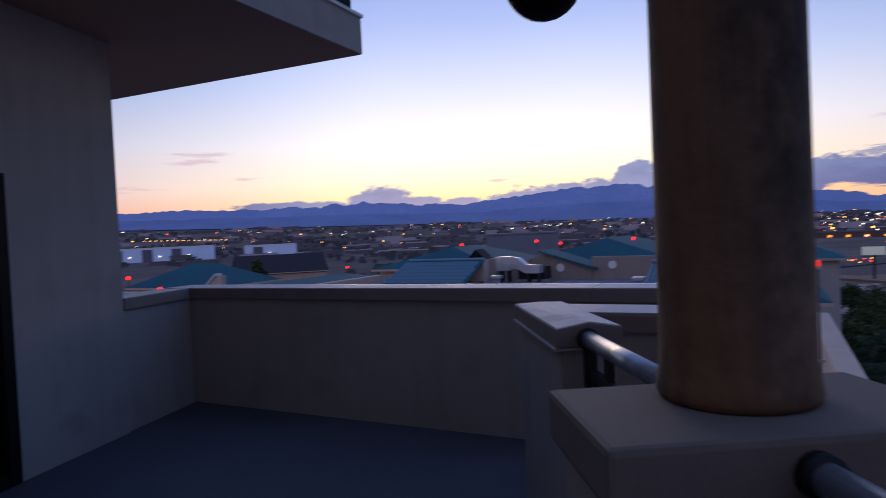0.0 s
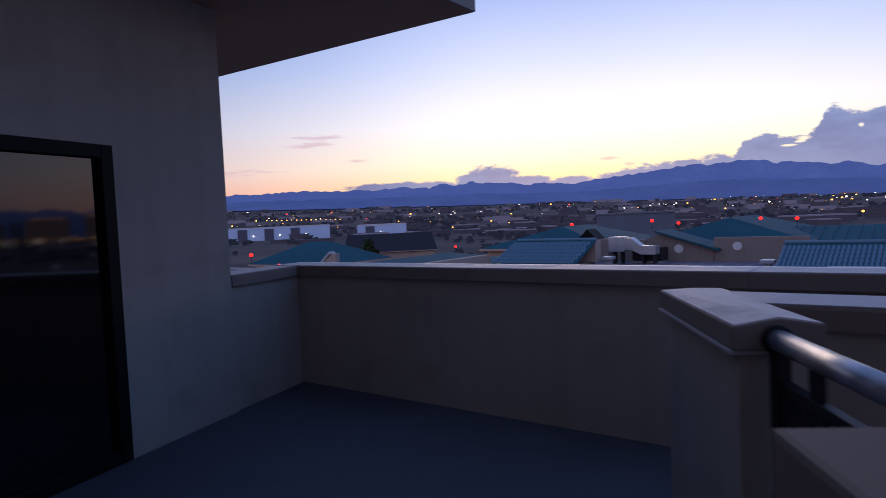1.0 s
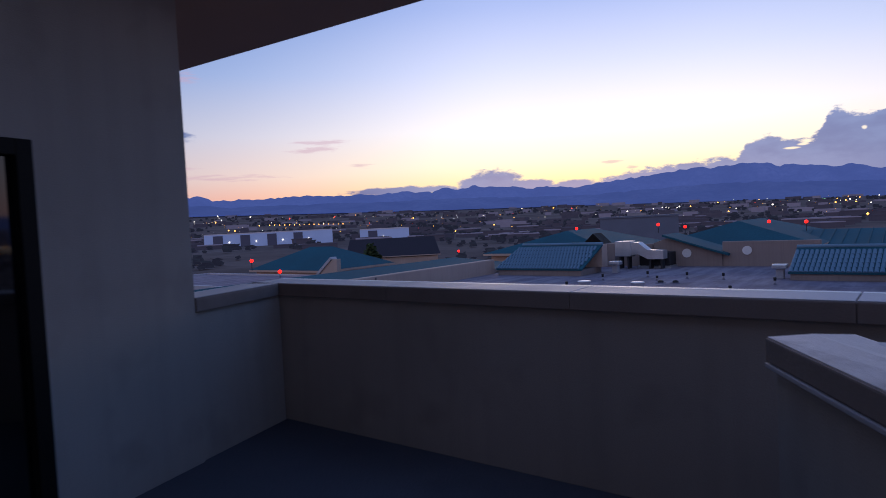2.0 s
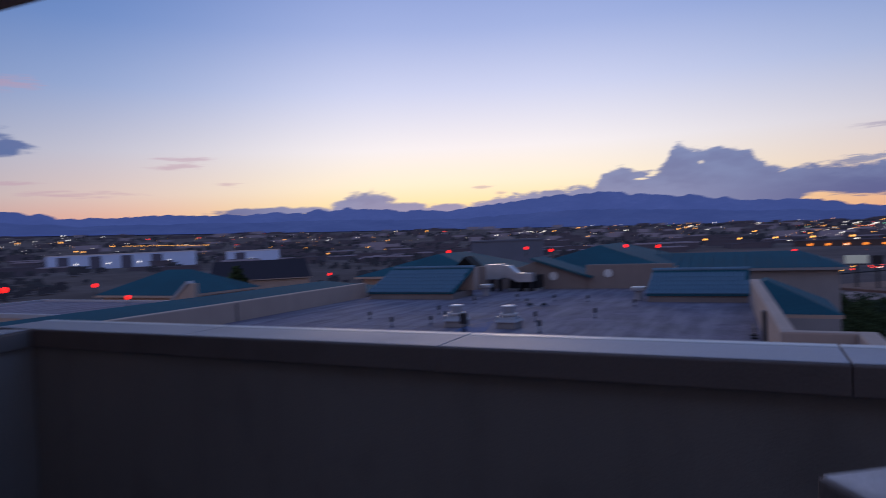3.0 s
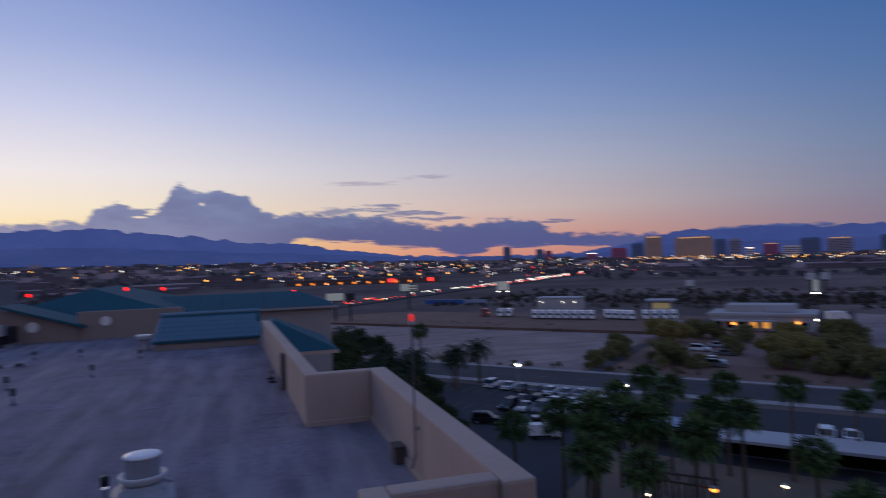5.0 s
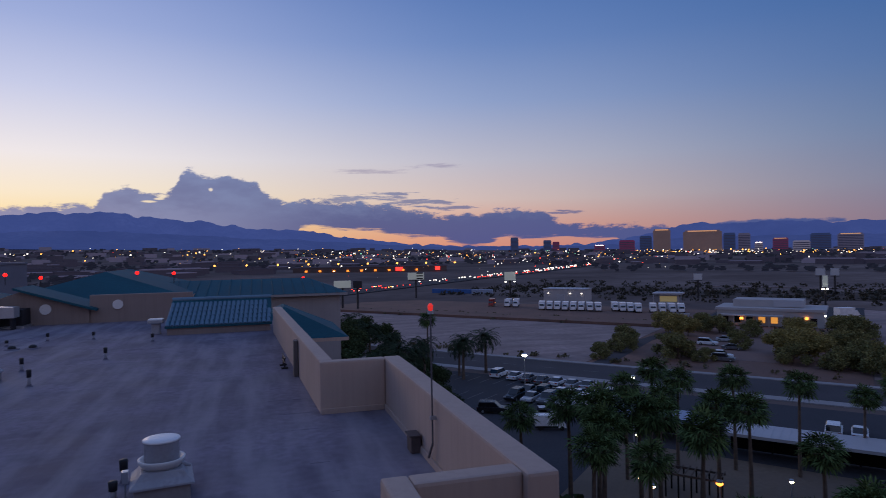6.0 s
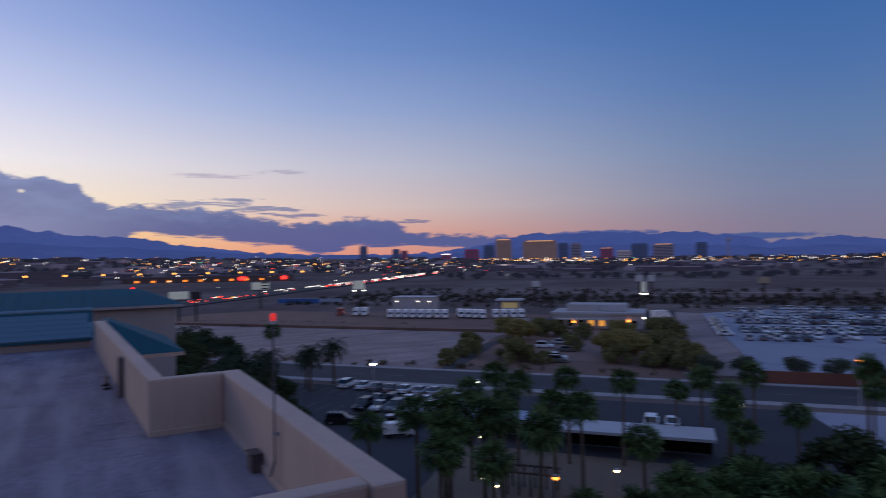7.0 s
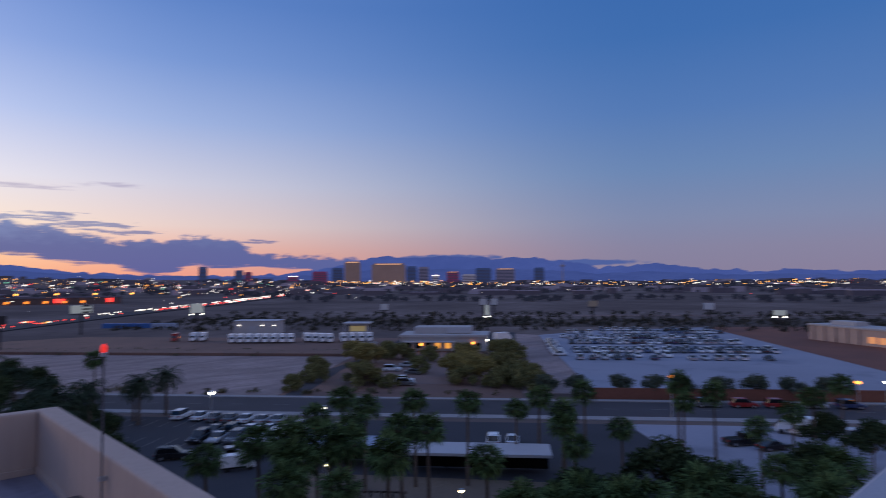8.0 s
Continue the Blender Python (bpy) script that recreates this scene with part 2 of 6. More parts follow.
M_patch2 = material("vent_flashing", (0.15, 0.14, 0.18), 0.85, 0.2, 10, 2, 0.1)
M_patch = material("roof_wet_patch", (0.10, 0.14, 0.26), 0.75, 0.2, 8, 0.5, 0.05, spec=0.1)
M_teal = material("teal_roof_tile", (0.13, 0.24, 0.33), 0.65, 0.18, 20, 0.6, 0.15, island=0.12)
M_teal_flat = material("teal_metal_roof", (0.024, 0.102, 0.135), 0.8, 0.2, 6, 0.25, 0.05, spec=0.12)
M_white = material("white_enamel", (0.72, 0.71, 0.70), 0.45, 0.08, 30, 2, 0.05, spots=(4, (0.5, 0.48, 0.45), 0.3))
M_galv = material("galvanised_sheet", (0.5, 0.53, 0.57), 0.38, 0.12, 15, 1.2, 0.05, metal=0.7)
M_pipe = material("vent_pipe_black", (0.03, 0.03, 0.035), 0.6, 0.2, 30, 3, 0.05)
M_glass = bpy.data.materials.new("dark_glass")
M_glass.use_nodes = True
_g = M_glass.node_tree.nodes["Principled BSDF"]
_g.inputs["Base Color"].default_value, _g.inputs["Roughness"].default_value = (0.004, 0.004, 0.005, 1), 0.04
_g.inputs["Specular IOR Level"].default_value = 0.9
M_asphalt = material("asphalt", (0.062, 0.063, 0.072), 0.9, 0.2, 3.0, 0.08, 0.1, spots=(0.06, (0.06, 0.06, 0.066), 0.5), spec=0.1)
M_lot = material("lot_concrete", (0.295, 0.305, 0.365), 0.9, 0.1, 2.0, 0.05, 0.05, spots=(0.08, (0.17, 0.18, 0.22), 0.5), spec=0.1)
M_road = material("street_asphalt", (0.078, 0.075, 0.082), 0.9, 0.2, 3.0, 0.1, 0.1, spots=(0.09, (0.085, 0.08, 0.085), 0.5), spec=0.1)
M_kerb = material("kerb_concrete", (0.29, 0.28, 0.285), 0.85, 0.1, 8, 0.5, 0.1)
M_dirt = material("desert_dirt", (0.31, 0.235, 0.225), 0.95, 0.3, 0.7, 0.05, 0.2, spots=(0.12, (0.36, 0.29, 0.27), 0.7), lanes=((0.05, 0.22, 1.0), (0.17, 0.125, 0.115), 0.6))
M_brown = material("brown_earth", (0.20, 0.118, 0.092), 0.95, 0.2, 1.5, 0.06, 0.2, spots=(0.1, (0.12, 0.085, 0.07), 0.6))
M_line = material("road_paint", (0.17, 0.165, 0.16), 0.8, 0.15, 8, 0.5, 0.0)
M_trunk = material("palm_trunk", (0.13, 0.10, 0.08), 0.95, 0.3, 20, 2, 0.5)
M_frond = material("palm_frond", (0.078, 0.122, 0.045), 0.85, 0.35, 6, 0.8, 0.0, island=0.8, spec=0.05)
M_datefrond = material("date_palm_frond", (0.04, 0.058, 0.034), 0.85, 0.35, 6, 0.8, 0.0, island=0.4, spec=0.05)
M_skirt = material("dry_palm_skirt", (0.14, 0.10, 0.06), 0.9, 0.3, 6, 0.8, 0.0, island=0.3)
M_leaf = material("tree_leaves", (0.055, 0.078, 0.036), 0.85, 0.35, 5, 0.5, 0.0, island=0.45, spec=0.05)
M_gold = material("yellow_green_leaves", (0.29, 0.25, 0.085), 0.85, 0.35, 5, 0.5, 0.0, island=0.4)
M_bark = material("bark", (0.12, 0.09, 0.07), 0.95, 0.3, 15, 2, 0.4)
M_tyre = material("tyre_rubber", (0.015, 0.015, 0.016), 0.85, 0.2, 30, 3, 0.0)
M_redlamp = glow("red_beacon", (1.0, 0.012, 0.008), 2.6)
M_orange = glow("amber_lamp", (1.0, 0.33, 0.05), 3.5)
M_orangefar = glow("far_amber_lamp", (1.0, 0.27, 0.03), 1.8)
M_whitelamp = glow("white_lamp", (1.0, 0.93, 0.75), 9.0)
# ---------------- mesh helpers ----------------
def mesh_of(bm, name, mat, smooth=False):
    me = bpy.data.meshes.new(name)
    bmesh.ops.recalc_face_normals(bm, faces=bm.faces)
    bm.to_mesh(me)
    bm.free()
    me.materials.append(mat)
    if smooth:
        me.polygons.foreach_set("use_smooth", [True] * len(me.polygons))
    return me


def part(name, bm, mat, parent=None, label="", smooth=False):
    """Links a bmesh as one mesh object under a thing or a part."""
    ob = new(name, mesh_of(bm, name, mat, smooth) if isinstance(bm, bmesh.types.BMesh) else bm)
    if parent is not None:
        ob.parent = parent
    return tagged(ob, label)


def thing(name, m, label, category, group="", kind=""):
    ob = new(name)
    ob.empty_display_size = 0.2
    ob.matrix_basis = m
    return tagged(ob, label, category, group, kind)


def box(bm, x0, x1, y0, y1, z0, z1, bevel=0.0, m=None):
    vs = [bm.verts.new(v) for v in ((x0, y0, z0), (x1, y0, z0), (x1, y1, z0), (x0, y1, z0), (x0, y0, z1), (x1, y0, z1), (x1, y1, z1), (x0, y1, z1))]
    fs = [bm.faces.new([vs[i] for i in q]) for q in ((3, 2, 1, 0), (4, 5, 6, 7), (0, 1, 5, 4), (1, 2, 6, 5), (2, 3, 7, 6), (3, 0, 4, 7))]
    if bevel:
        es = list({e for f in fs for e in f.edges})
        r = bmesh.ops.bevel(bm, geom=es, offset=bevel, segments=2, affect="EDGES", profile=0.6)
        vs = list({v for f in r["faces"] for v in f.verts})
    if m is not None:
        bmesh.ops.transform(bm, matrix=m, verts=vs)
    return bm


def boxed(*a, **k):
    return box(bmesh.new(), *a, **k)


def prism(bm, outline, z0, z1):
    """An upright prism over a ground outline of (x, y)."""
    lo = [bm.verts.new((x, y, z0)) for x, y in outline]
    hi = [bm.verts.new((x, y, z1)) for x, y in outline]
    n = len(outline)
    bm.faces.new(lo[::-1])
    bm.faces.new(hi)
    for i in range(n):
        bm.faces.new((lo[i], lo[(i + 1) % n], hi[(i + 1) % n], hi[i]))
    return bm


def bevelled(bm, width, segments=2):
    bmesh.ops.bevel(bm, geom=[e for e in bm.edges], offset=width, segments=segments, affect="EDGES", profile=0.6)
    return bm


def lathe(bm, rings, seg=24, centre=(0, 0)):
    """A turned form: rings of (radius, z) from bottom to top, closed at both ends."""
    rows = [[bm.verts.new((centre[0] + r * math.cos(2 * math.pi * i / seg), centre[1] + r * math.sin(2 * math.pi * i / seg), z)) for i in range(seg)] for r, z in rings]
    for a, b in zip(rows, rows[1:]):
        for i in range(seg):
            bm.faces.new((a[i], a[(i + 1) % seg], b[(i + 1) % seg], b[i]))
    bm.faces.new(rows[0][::-1])
    bm.faces.new(rows[-1])
    return bm


def tube(bm, a, b, r, seg=10, r2=None):
    a, b = Vector(a), Vector(b)
    q = (b - a).to_track_quat("Z", "Y")
    rows = [[bm.verts.new(p + q @ Vector((rr * math.cos(2 * math.pi * i / seg), rr * math.sin(2 * math.pi * i / seg), 0))) for i in range(seg)]
            for p, rr in ((a, r), (b, r if r2 is None else r2))]
    for i in range(seg):
        bm.faces.new((rows[0][i], rows[0][(i + 1) % seg], rows[1][(i + 1) % seg], rows[1][i]))
    bm.faces.new(rows[0][::-1])
    bm.faces.new(rows[1])
    return bm


def at(az, dist):
    """A place on the plan by bearing from the terrace and distance."""
    return 2.7 + dist * math.sin(radians(az)), -0.2 + dist * math.cos(radians(az))


GROUND = -23.0


def rise(x, y):
    """Height of the ground: level round the hotel, the valley climbing towards the hills in the west."""
    r = math.hypot(x, y)
    az = math.degrees(math.atan2(x, y))
    k = min(1, max(0, (r - 350) / 3800))
    slope = min(1.55, max(-0.35, 0.42 - 0.019 * az)) if az > -150 else 1.5
    return GROUND + k * 4150 * math.tan(radians(slope + 0.31)) * (0.6 + 0.4 * k)


def ground_z(x, y):
    return rise(x, y)


# The street grid beside the hotel: u along the road, v away from the hotel.
UX, UY = 0.655, -0.755


def uv(u, v):
    return u * UX - v * UY, u * UY + v * UX
# ---------------- terrace ----------------
WALL_DIR = math.degrees(math.atan2(-0.965, 0.262))   # the door wall runs off the parapet's corner at a slant
WALL = pose(0, 0, 0, 0, 0, WALL_DIR)
DOOR = (1.95, 3.75, 2.045)


def terrace():
    deck = part("floor_terrace", boxed(-3, 9.0, -8.0, 0.34, -0.3, 0.0), M_deck)
    tagged(deck, "dark grey coated terrace deck with faint stains", "floor", kind="structure")
    # parapet towards the city, with a jointed precast cap
    par = part("wall_parapet", boxed(-0.3, 4.79, 0.03, 0.32, 0.002, 1.005), M_stucco)
    tagged(par, "beige stucco terrace parapet wall", "wall", kind="structure")
    edges = [-0.36, 1.145, 2.518, 3.861, 4.82]
    for a, b in zip(edges, edges[1:]):
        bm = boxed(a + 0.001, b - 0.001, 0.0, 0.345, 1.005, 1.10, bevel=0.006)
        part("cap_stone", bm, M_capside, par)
        # white strip put in for the sky glint along the back edge
        part("edge_bead", boxed(a + 0.003, b - 0.003, 0.278, 0.337, 1.0985, 1.107, bevel=0.003), M_white, par, "white outer strip standing in for sky glint")
        # thin pale layer puts the sky-lit top into the colour
        part("cap_coating", boxed(a + 0.0035, b - 0.0035, 0.006, 0.276, 1.099, 1.106, bevel=0.003), M_cap, par, "pale top layer toned for sky light")
    part("joint_filler", boxed(-0.3, 4.78, 0.01, 0.335, 1.01, 1.088), M_mortar, par)
    # end block of the parapet, standing out over the roof
    end = part("wall_end_pier", boxed(4.25, 4.79, 0.325, 0.47, -2.5, 1.008), M_stucco)
    tagged(end, "beige stucco end pier of the terrace parapet", "wall", kind="structure")
    part("cap_stone", boxed(4.2, 4.83, 0.348, 0.47, 1.008, 1.10, bevel=0.012), M_cap, end, "pale precast cap")
    # side return and the second parapet behind the railing
    side = part("wall_return", boxed(4.83, 5.08, -1.27, 0.3, 0.002, 1.0), M_stucco)
    tagged(side, "short beige stucco return wall", "wall", kind="structure")
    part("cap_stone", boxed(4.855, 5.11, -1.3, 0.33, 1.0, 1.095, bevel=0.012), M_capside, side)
    part("cap_coating", boxed(4.861, 5.104, -1.294, 0.324, 1.094, 1.101, bevel=0.003), M_cap, side, "pale top layer toned for sky light")
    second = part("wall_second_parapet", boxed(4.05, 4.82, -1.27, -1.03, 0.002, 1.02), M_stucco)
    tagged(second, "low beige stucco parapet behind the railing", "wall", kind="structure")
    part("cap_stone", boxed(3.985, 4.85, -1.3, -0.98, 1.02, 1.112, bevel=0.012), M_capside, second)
    part("cap_coating", boxed(3.991, 4.844, -1.294, -0.986, 1.111, 1.118, bevel=0.003), M_cap, second, "pale top layer toned for sky light")
    # building faces below the terrace
    face = part("wall_facade", boxed(-24, 6.2, -8.0, 0.30, GROUND, -0.31), M_stucco)
    tagged(face, "beige stucco hotel facade below the terrace", "wall", kind="structure")

    # slanted door wall: low part by the corner, high part with the door opening
    bm = bmesh.new()
    box(bm, 0.91, DOOR[0], -0.3, 0, 0.002, 3.181)
    box(bm, DOOR[0], DOOR[1], -0.3, 0, DOOR[2], 3.181)
    box(bm, DOOR[1], 8.2, -0.3, 0, 0.002, 3.181)
    high = part("wall_door", bm, M_stucco)
    high.matrix_basis = WALL
    tagged(high, "beige stucco wall with a glazed terrace door", "wall", kind="structure")
    low = part("wall_low", boxed(-0.02, 0.908, -0.28, -0.02, 0.002, 1.005), M_stucco)
    low.matrix_basis = WALL
    tagged(low, "low beige stucco wall beside the corner", "wall", kind="structure")
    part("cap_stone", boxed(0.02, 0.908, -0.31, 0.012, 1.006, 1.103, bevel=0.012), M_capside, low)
    part("cap_coating", boxed(0.026, 0.907, -0.304, 0.006, 1.102, 1.108, bevel=0.003), M_cap, low, "pale top layer toned for sky light")
    # glazed door
    door = part("door_terrace", boxed(DOOR[0] + 0.05, DOOR[1] - 0.05, -0.05, -0.035, 0.06, DOOR[2] - 0.06), M_glass)
    door.matrix_basis = WALL
    tagged(door, "dark glass sliding terrace door, closed", "door", kind="structure")
    a, b, h = DOOR
    for x0, x1, z0, z1 in ((a + .002, a + 0.09, 0.004, h - .002), (b - 0.09, b - .002, 0.004, h - .002), (a + 0.092, b - 0.092, h - 0.085, h - .002), (a + 0.092, b - 0.092, 0.004, 0.08),
                           ((a + b) / 2 - 0.035, (a + b) / 2 + 0.035, 0.082, h - 0.087)):
        part("frame", boxed(x0, x1, -0.08, 0.012, z0, z1, bevel=0.006), M_frame, door)
    # overhang above, with a fascia and a dark flashing on top
    outline = [(-6.0, 0.18), (1.67, 0.614), (1.72, -1.02), (1.8, -8.0), (-6.0, -8.0)]
    sof = part("ceiling_overhang", prism(bmesh.new(), outline, 3.182, 3.5), M_soffit)
    tagged(sof, "brown stucco soffit of the storey above", "ceiling", kind="structure")
    fas = part("trim_fascia", prism(bmesh.new(), [(1.672, 0.616), (1.69, 0.616), (1.742, -1.02), (1.82, -8.0), (1.802, -8.0), (1.722, -1.02)], 3.184, 3.51), M_stucco)
    tagged(fas, "pale stucco fascia on the overhang", "fascia", kind="structure")
    fl = part("trim_flashing", prism(bmesh.new(), [(1.4, 0.61), (1.71, 0.63), (1.76, -1.02), (1.84, -8.0), (1.5, -8.0)], 3.512, 3.54), M_white)
    tagged(fl, "white metal flashing along the overhang", "flashing", kind="structure")
    box_ = part("roof_gutter_box", boxed(-0.16, 0.02, -0.5, 0.0, 0.0, 0.12, bevel=0.02), M_frame)
    box_.matrix_basis = pose(1.66, 0.5, 3.541)
    tagged(box_, "dark metal gutter box on the overhang's corner", "gutter")
    # plain building behind and above, unseen; back wall height set to block sky light
    back = part("wall_back", boxed(-16, 16, -8.3, -8.0, -0.3, 9.5), M_stucco)
    tagged(back, "unseen stucco wall added to block the rear sky", "wall", kind="structure")
    over = part("ceiling_beam", boxed(2.7, 9.0, -3.0, -2.0, 3.4, 3.75), M_soffit)
    tagged(over, "plain stucco beam above the column", "ceiling", kind="structure")
    upper = part("wall_upper", boxed(-4.5, 1.5, -7.99, -3.0, 3.542, 6.5), M_stucco)
    tagged(upper, "plain stucco storey above the overhang", "wall", kind="structure")


D, E_ = Vector((0.52, -0.854, 0)), Vector((0.854, 0.52, 0))   # along and across the railing
RAIL_TURN = math.degrees(math.atan2(D.y, D.x))


def pier():
    """Square post that ends the second parapet; local x runs along the railing."""
    p = thing("stone_pier", pose(4.062, -1.345, 0, 0, 0, RAIL_TURN), "beige stucco pier with a shallow ridged precast cap", "pier")
    part("shaft", boxed(-0.46, 0.43, -0.115, 0.115, 0.002, 1.020, bevel=0.004), M_stucco, p)
    part("bed_mould", boxed(-0.47, 0.45, -0.147, 0.13, 1.022, 1.036, bevel=0.003), M_cap, p)
    bm = bmesh.new()
    ends = []
    for x, top in ((-0.48, 1.116), (0.46, 1.134)):
        ends.append([bm.verts.new((x, y, z)) for y, z in ((-0.14, 1.038), (-0.14, 1.112), (0.0, top), (0.135, 1.112), (0.135, 1.038))])
    for i in range(5):
        bm.faces.new((ends[0][i], ends[0][(i + 1) % 5], ends[1][(i + 1) % 5], ends[1][i]))
    bm.faces.new(ends[0])
    bm.faces.new(ends[1][::-1])
    bmesh.ops.recalc_face_normals(bm, faces=bm.faces)
    bevelled(bm, 0.006)
    part("cap", bm, M_capside, p, "weathered precast cap, sides toned for shade")
    # separate top layer: sky light put in its pale colour
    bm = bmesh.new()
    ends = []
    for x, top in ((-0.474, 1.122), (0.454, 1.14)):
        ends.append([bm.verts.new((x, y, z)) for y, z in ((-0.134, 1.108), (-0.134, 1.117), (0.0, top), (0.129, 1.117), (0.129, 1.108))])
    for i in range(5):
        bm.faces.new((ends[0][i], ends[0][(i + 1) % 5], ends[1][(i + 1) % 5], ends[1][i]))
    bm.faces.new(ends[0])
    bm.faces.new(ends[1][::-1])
    part("cap_coating", bevelled(bm, 0.003), M_skylit_worn, p, "worn cap top, toned pale for sky light")


# worn cap top, its paleness raised for sky light
M_skylit_worn = material("worn_skylit_cap_top", (0.70, 0.63, 0.61), 0.7, 0.15, 70, 2.5, 0.15, spots=(5.0, (0.38, 0.33, 0.31), 0.6))


M_slab = material("pedestal_stucco", (0.24, 0.20, 0.18), 0.9, 0.15, 90, 1.2, 0.05, spots=(2.2, (0.19, 0.155, 0.135), 0.6), spec=0.15)


def column():
    c = thing("round_column", pose(4.872, -2.66, 0, 0, 0, RAIL_TURN), "mottled brown round column on a square pedestal", "column")
    part("pedestal", boxed(-0.14, 0.27, -0.37, 0.37, 0.002, 0.985, bevel=0.01), M_stucco, c)
    part("pedestal_cap", boxed(-0.17, 0.30, -0.40, 0.40, 0.986, 1.112, bevel=0.016), M_slab, c, "brownish stucco pedestal slab")
    part("shaft", lathe(bmesh.new(), [(0.172, 1.114), (0.18, 1.13), (0.176, 1.16), (0.17, 1.2), (0.168, 2.2), (0.164, 3.398)], 48, (0, 0.012)), M_column, c, smooth=True)


def railing(start, length, top, name="terrace_railing"):
    """Black tubular railing; local x runs along it."""
    r = thing(name, Matrix.Translation(start) @ pose(0, 0, 0, 0, 0, RAIL_TURN), "glossy black tubular metal railing between stone posts", "railing", "terrace railings")
    part("top_rail", tube(bmesh.new(), (0, 0, top), (length, 0, top), 0.034, 16), M_railtop, r, "shiny worn top rail", smooth=True)
    part("collar", tube(bmesh.new(), (-0.005, 0, top), (0.03, 0, top), 0.046, 16), M_rail, r, smooth=True)
    part("sub_rail", boxed(0, length, -0.016, 0.016, top - 0.145, top - 0.113, bevel=0.003), M_rail, r)
    part("bottom_rail", boxed(0, length, -0.016, 0.016, 0.09, 0.122, bevel=0.003), M_rail, r)
    n = max(2, round(length / 0.115))
    me = mesh_of(boxed(-0.024, 0.024, -0.014, 0.014, 0.123, top - 0.146), "baluster", M_rail)
    for i in range(n):
        b = part("baluster", me, None, r)
        b.location.x = 0.1 + i * (length - 0.12) / n
    part("end_post", boxed(0.01, 0.065, -0.022, 0.022, 0.002, top - 0.03, bevel=0.004), M_rail, r)
    part("spacer", boxed(0.25, 0.29, -0.014, 0.014, top - 0.112, top - 0.03), M_rail, r)
    return r


def globe_lamp():
    g = thing("hanging_globe_lamp", pose(4.32, -2.23, 2.34), "dark unlit globe lamp hanging from the beam", "lamp")
    part("globe", lathe(bmesh.new(), [(0.13 * math.sin(math.pi * i / 14) + 1e-4, -0.13 * math.cos(math.pi * i / 14)) for i in range(15)], 28), M_frame, g, smooth=True)
    part("collar", lathe(bmesh.new(), [(0.05, 0.12), (0.05, 0.17), (0.02, 0.19)], 16), M_frame, g)
    part("rod", tube(bmesh.new(), (0, 0, 0.19), (0, 0, 1.03), 0.009), M_frame, g)
    part("canopy_plate", lathe(bmesh.new(), [(0.06, 1.03), (0.06, 1.058)], 16), M_frame, g)


# ---------------- the flat roof below ----------------
ROOF = -2.55
RP = -1.22     # top of the roof parapets


def rounded_wall(name, x0, x1, y0, y1, label, z0=GROUND, z1=RP):
    w = part(name, boxed(x0, x1, y0, y1, z0, z1, bevel=0.05), M_stucco_roof)
    return tagged(w, label, "wall", kind="structure")


def flat_roof():
    bm = bmesh.new()
    prism(bm, [(-22.0, 0.48), (4.2, 0.48), (4.2, 7.5), (5.9, 7.5), (5.9, 16.3), (4.2, 16.3), (4.2, 44.1), (-22.0, 44.1)], GROUND, ROOF)
    r = part("floor_flat_roof", bm, M_roof)
    tagged(r, "pale grey membrane roof with stains and seams", "roof", kind="structure")
    # lap seams of the membrane sheets
    k = 0
    for y in np.arange(3.0, 43, 1.9):
        for x in np.arange(-21.5, 3.0, 6.1):
            o = (k * 37 % 11) * 0.12
            k += 1
            if k * 13 % 5 < 2:
                part("membrane_lap", boxed(x + o, min(4.0, x + o + 6.0), y + (k % 3) * 0.3, y + (k % 3) * 0.3 + 0.05, ROOF + 0.001, ROOF + 0.005), M_roof, r)
    t = "beige stucco roof parapet with a rounded top"
    rounded_wall("wall_roof_east", 5.87, 6.32, 7.1, 16.62, t)
    rounded_wall("wall_roof_jog", 4.17, 5.868, 16.28, 16.62, t)
    far = part("wall_roof_east_far", bevelled(prism(bmesh.new(), [(4.172, 16.622), (4.54, 16.622), (3.86, 34.4), (3.42, 34.4)], GROUND, RP), 0.05), M_stucco_roof)
    tagged(far, t, "wall", kind="structure")
    rounded_wall("wall_roof_return", 4.45, 5.868, 7.22, 7.58, t)
    rounded_wall("wall_roof_near", 4.1, 4.448, 0.5, 7.58, t)
    rounded_wall("wall_roof_west", -22.3, -21.8, 0.5, 37.0, t, z1=-1.5)
    part("control_joint", boxed(-21.797, -21.78, 24.0, 24.12, ROOF, -1.56), M_mortar, bpy.data.objects["wall_roof_west"])
    for x0, x1, y0, y1 in ((5.82, 5.869, 7.6, 16.27), (4.2, 5.81, 16.23, 16.279)):
        c = part("trim_roof_flashing", boxed(x0, x1, y0, y1, ROOF, ROOF + 0.14, bevel=0.01), M_stucco_roof)
        tagged(c, "painted base flashing along the parapet", "flashing", kind="structure")
    part("pilaster", boxed(3.8, 3.945, 21.6, 22.0, ROOF, -1.35, bevel=0.02), M_mortar, bpy.data.objects["wall_roof_east_far"])
    patch = part("roof_patch", prism(bmesh.new(), [(-6.2, 14.2), (-6.9, 23.6), (-7.7, 26.2), (-8.4, 24.2), (-7.2, 17.3), (-7.0, 15.4)], ROOF + 0.001, ROOF + 0.012), M_patch)
    tagged(patch, "bluish damp repair strip across the roof", "roof patch")


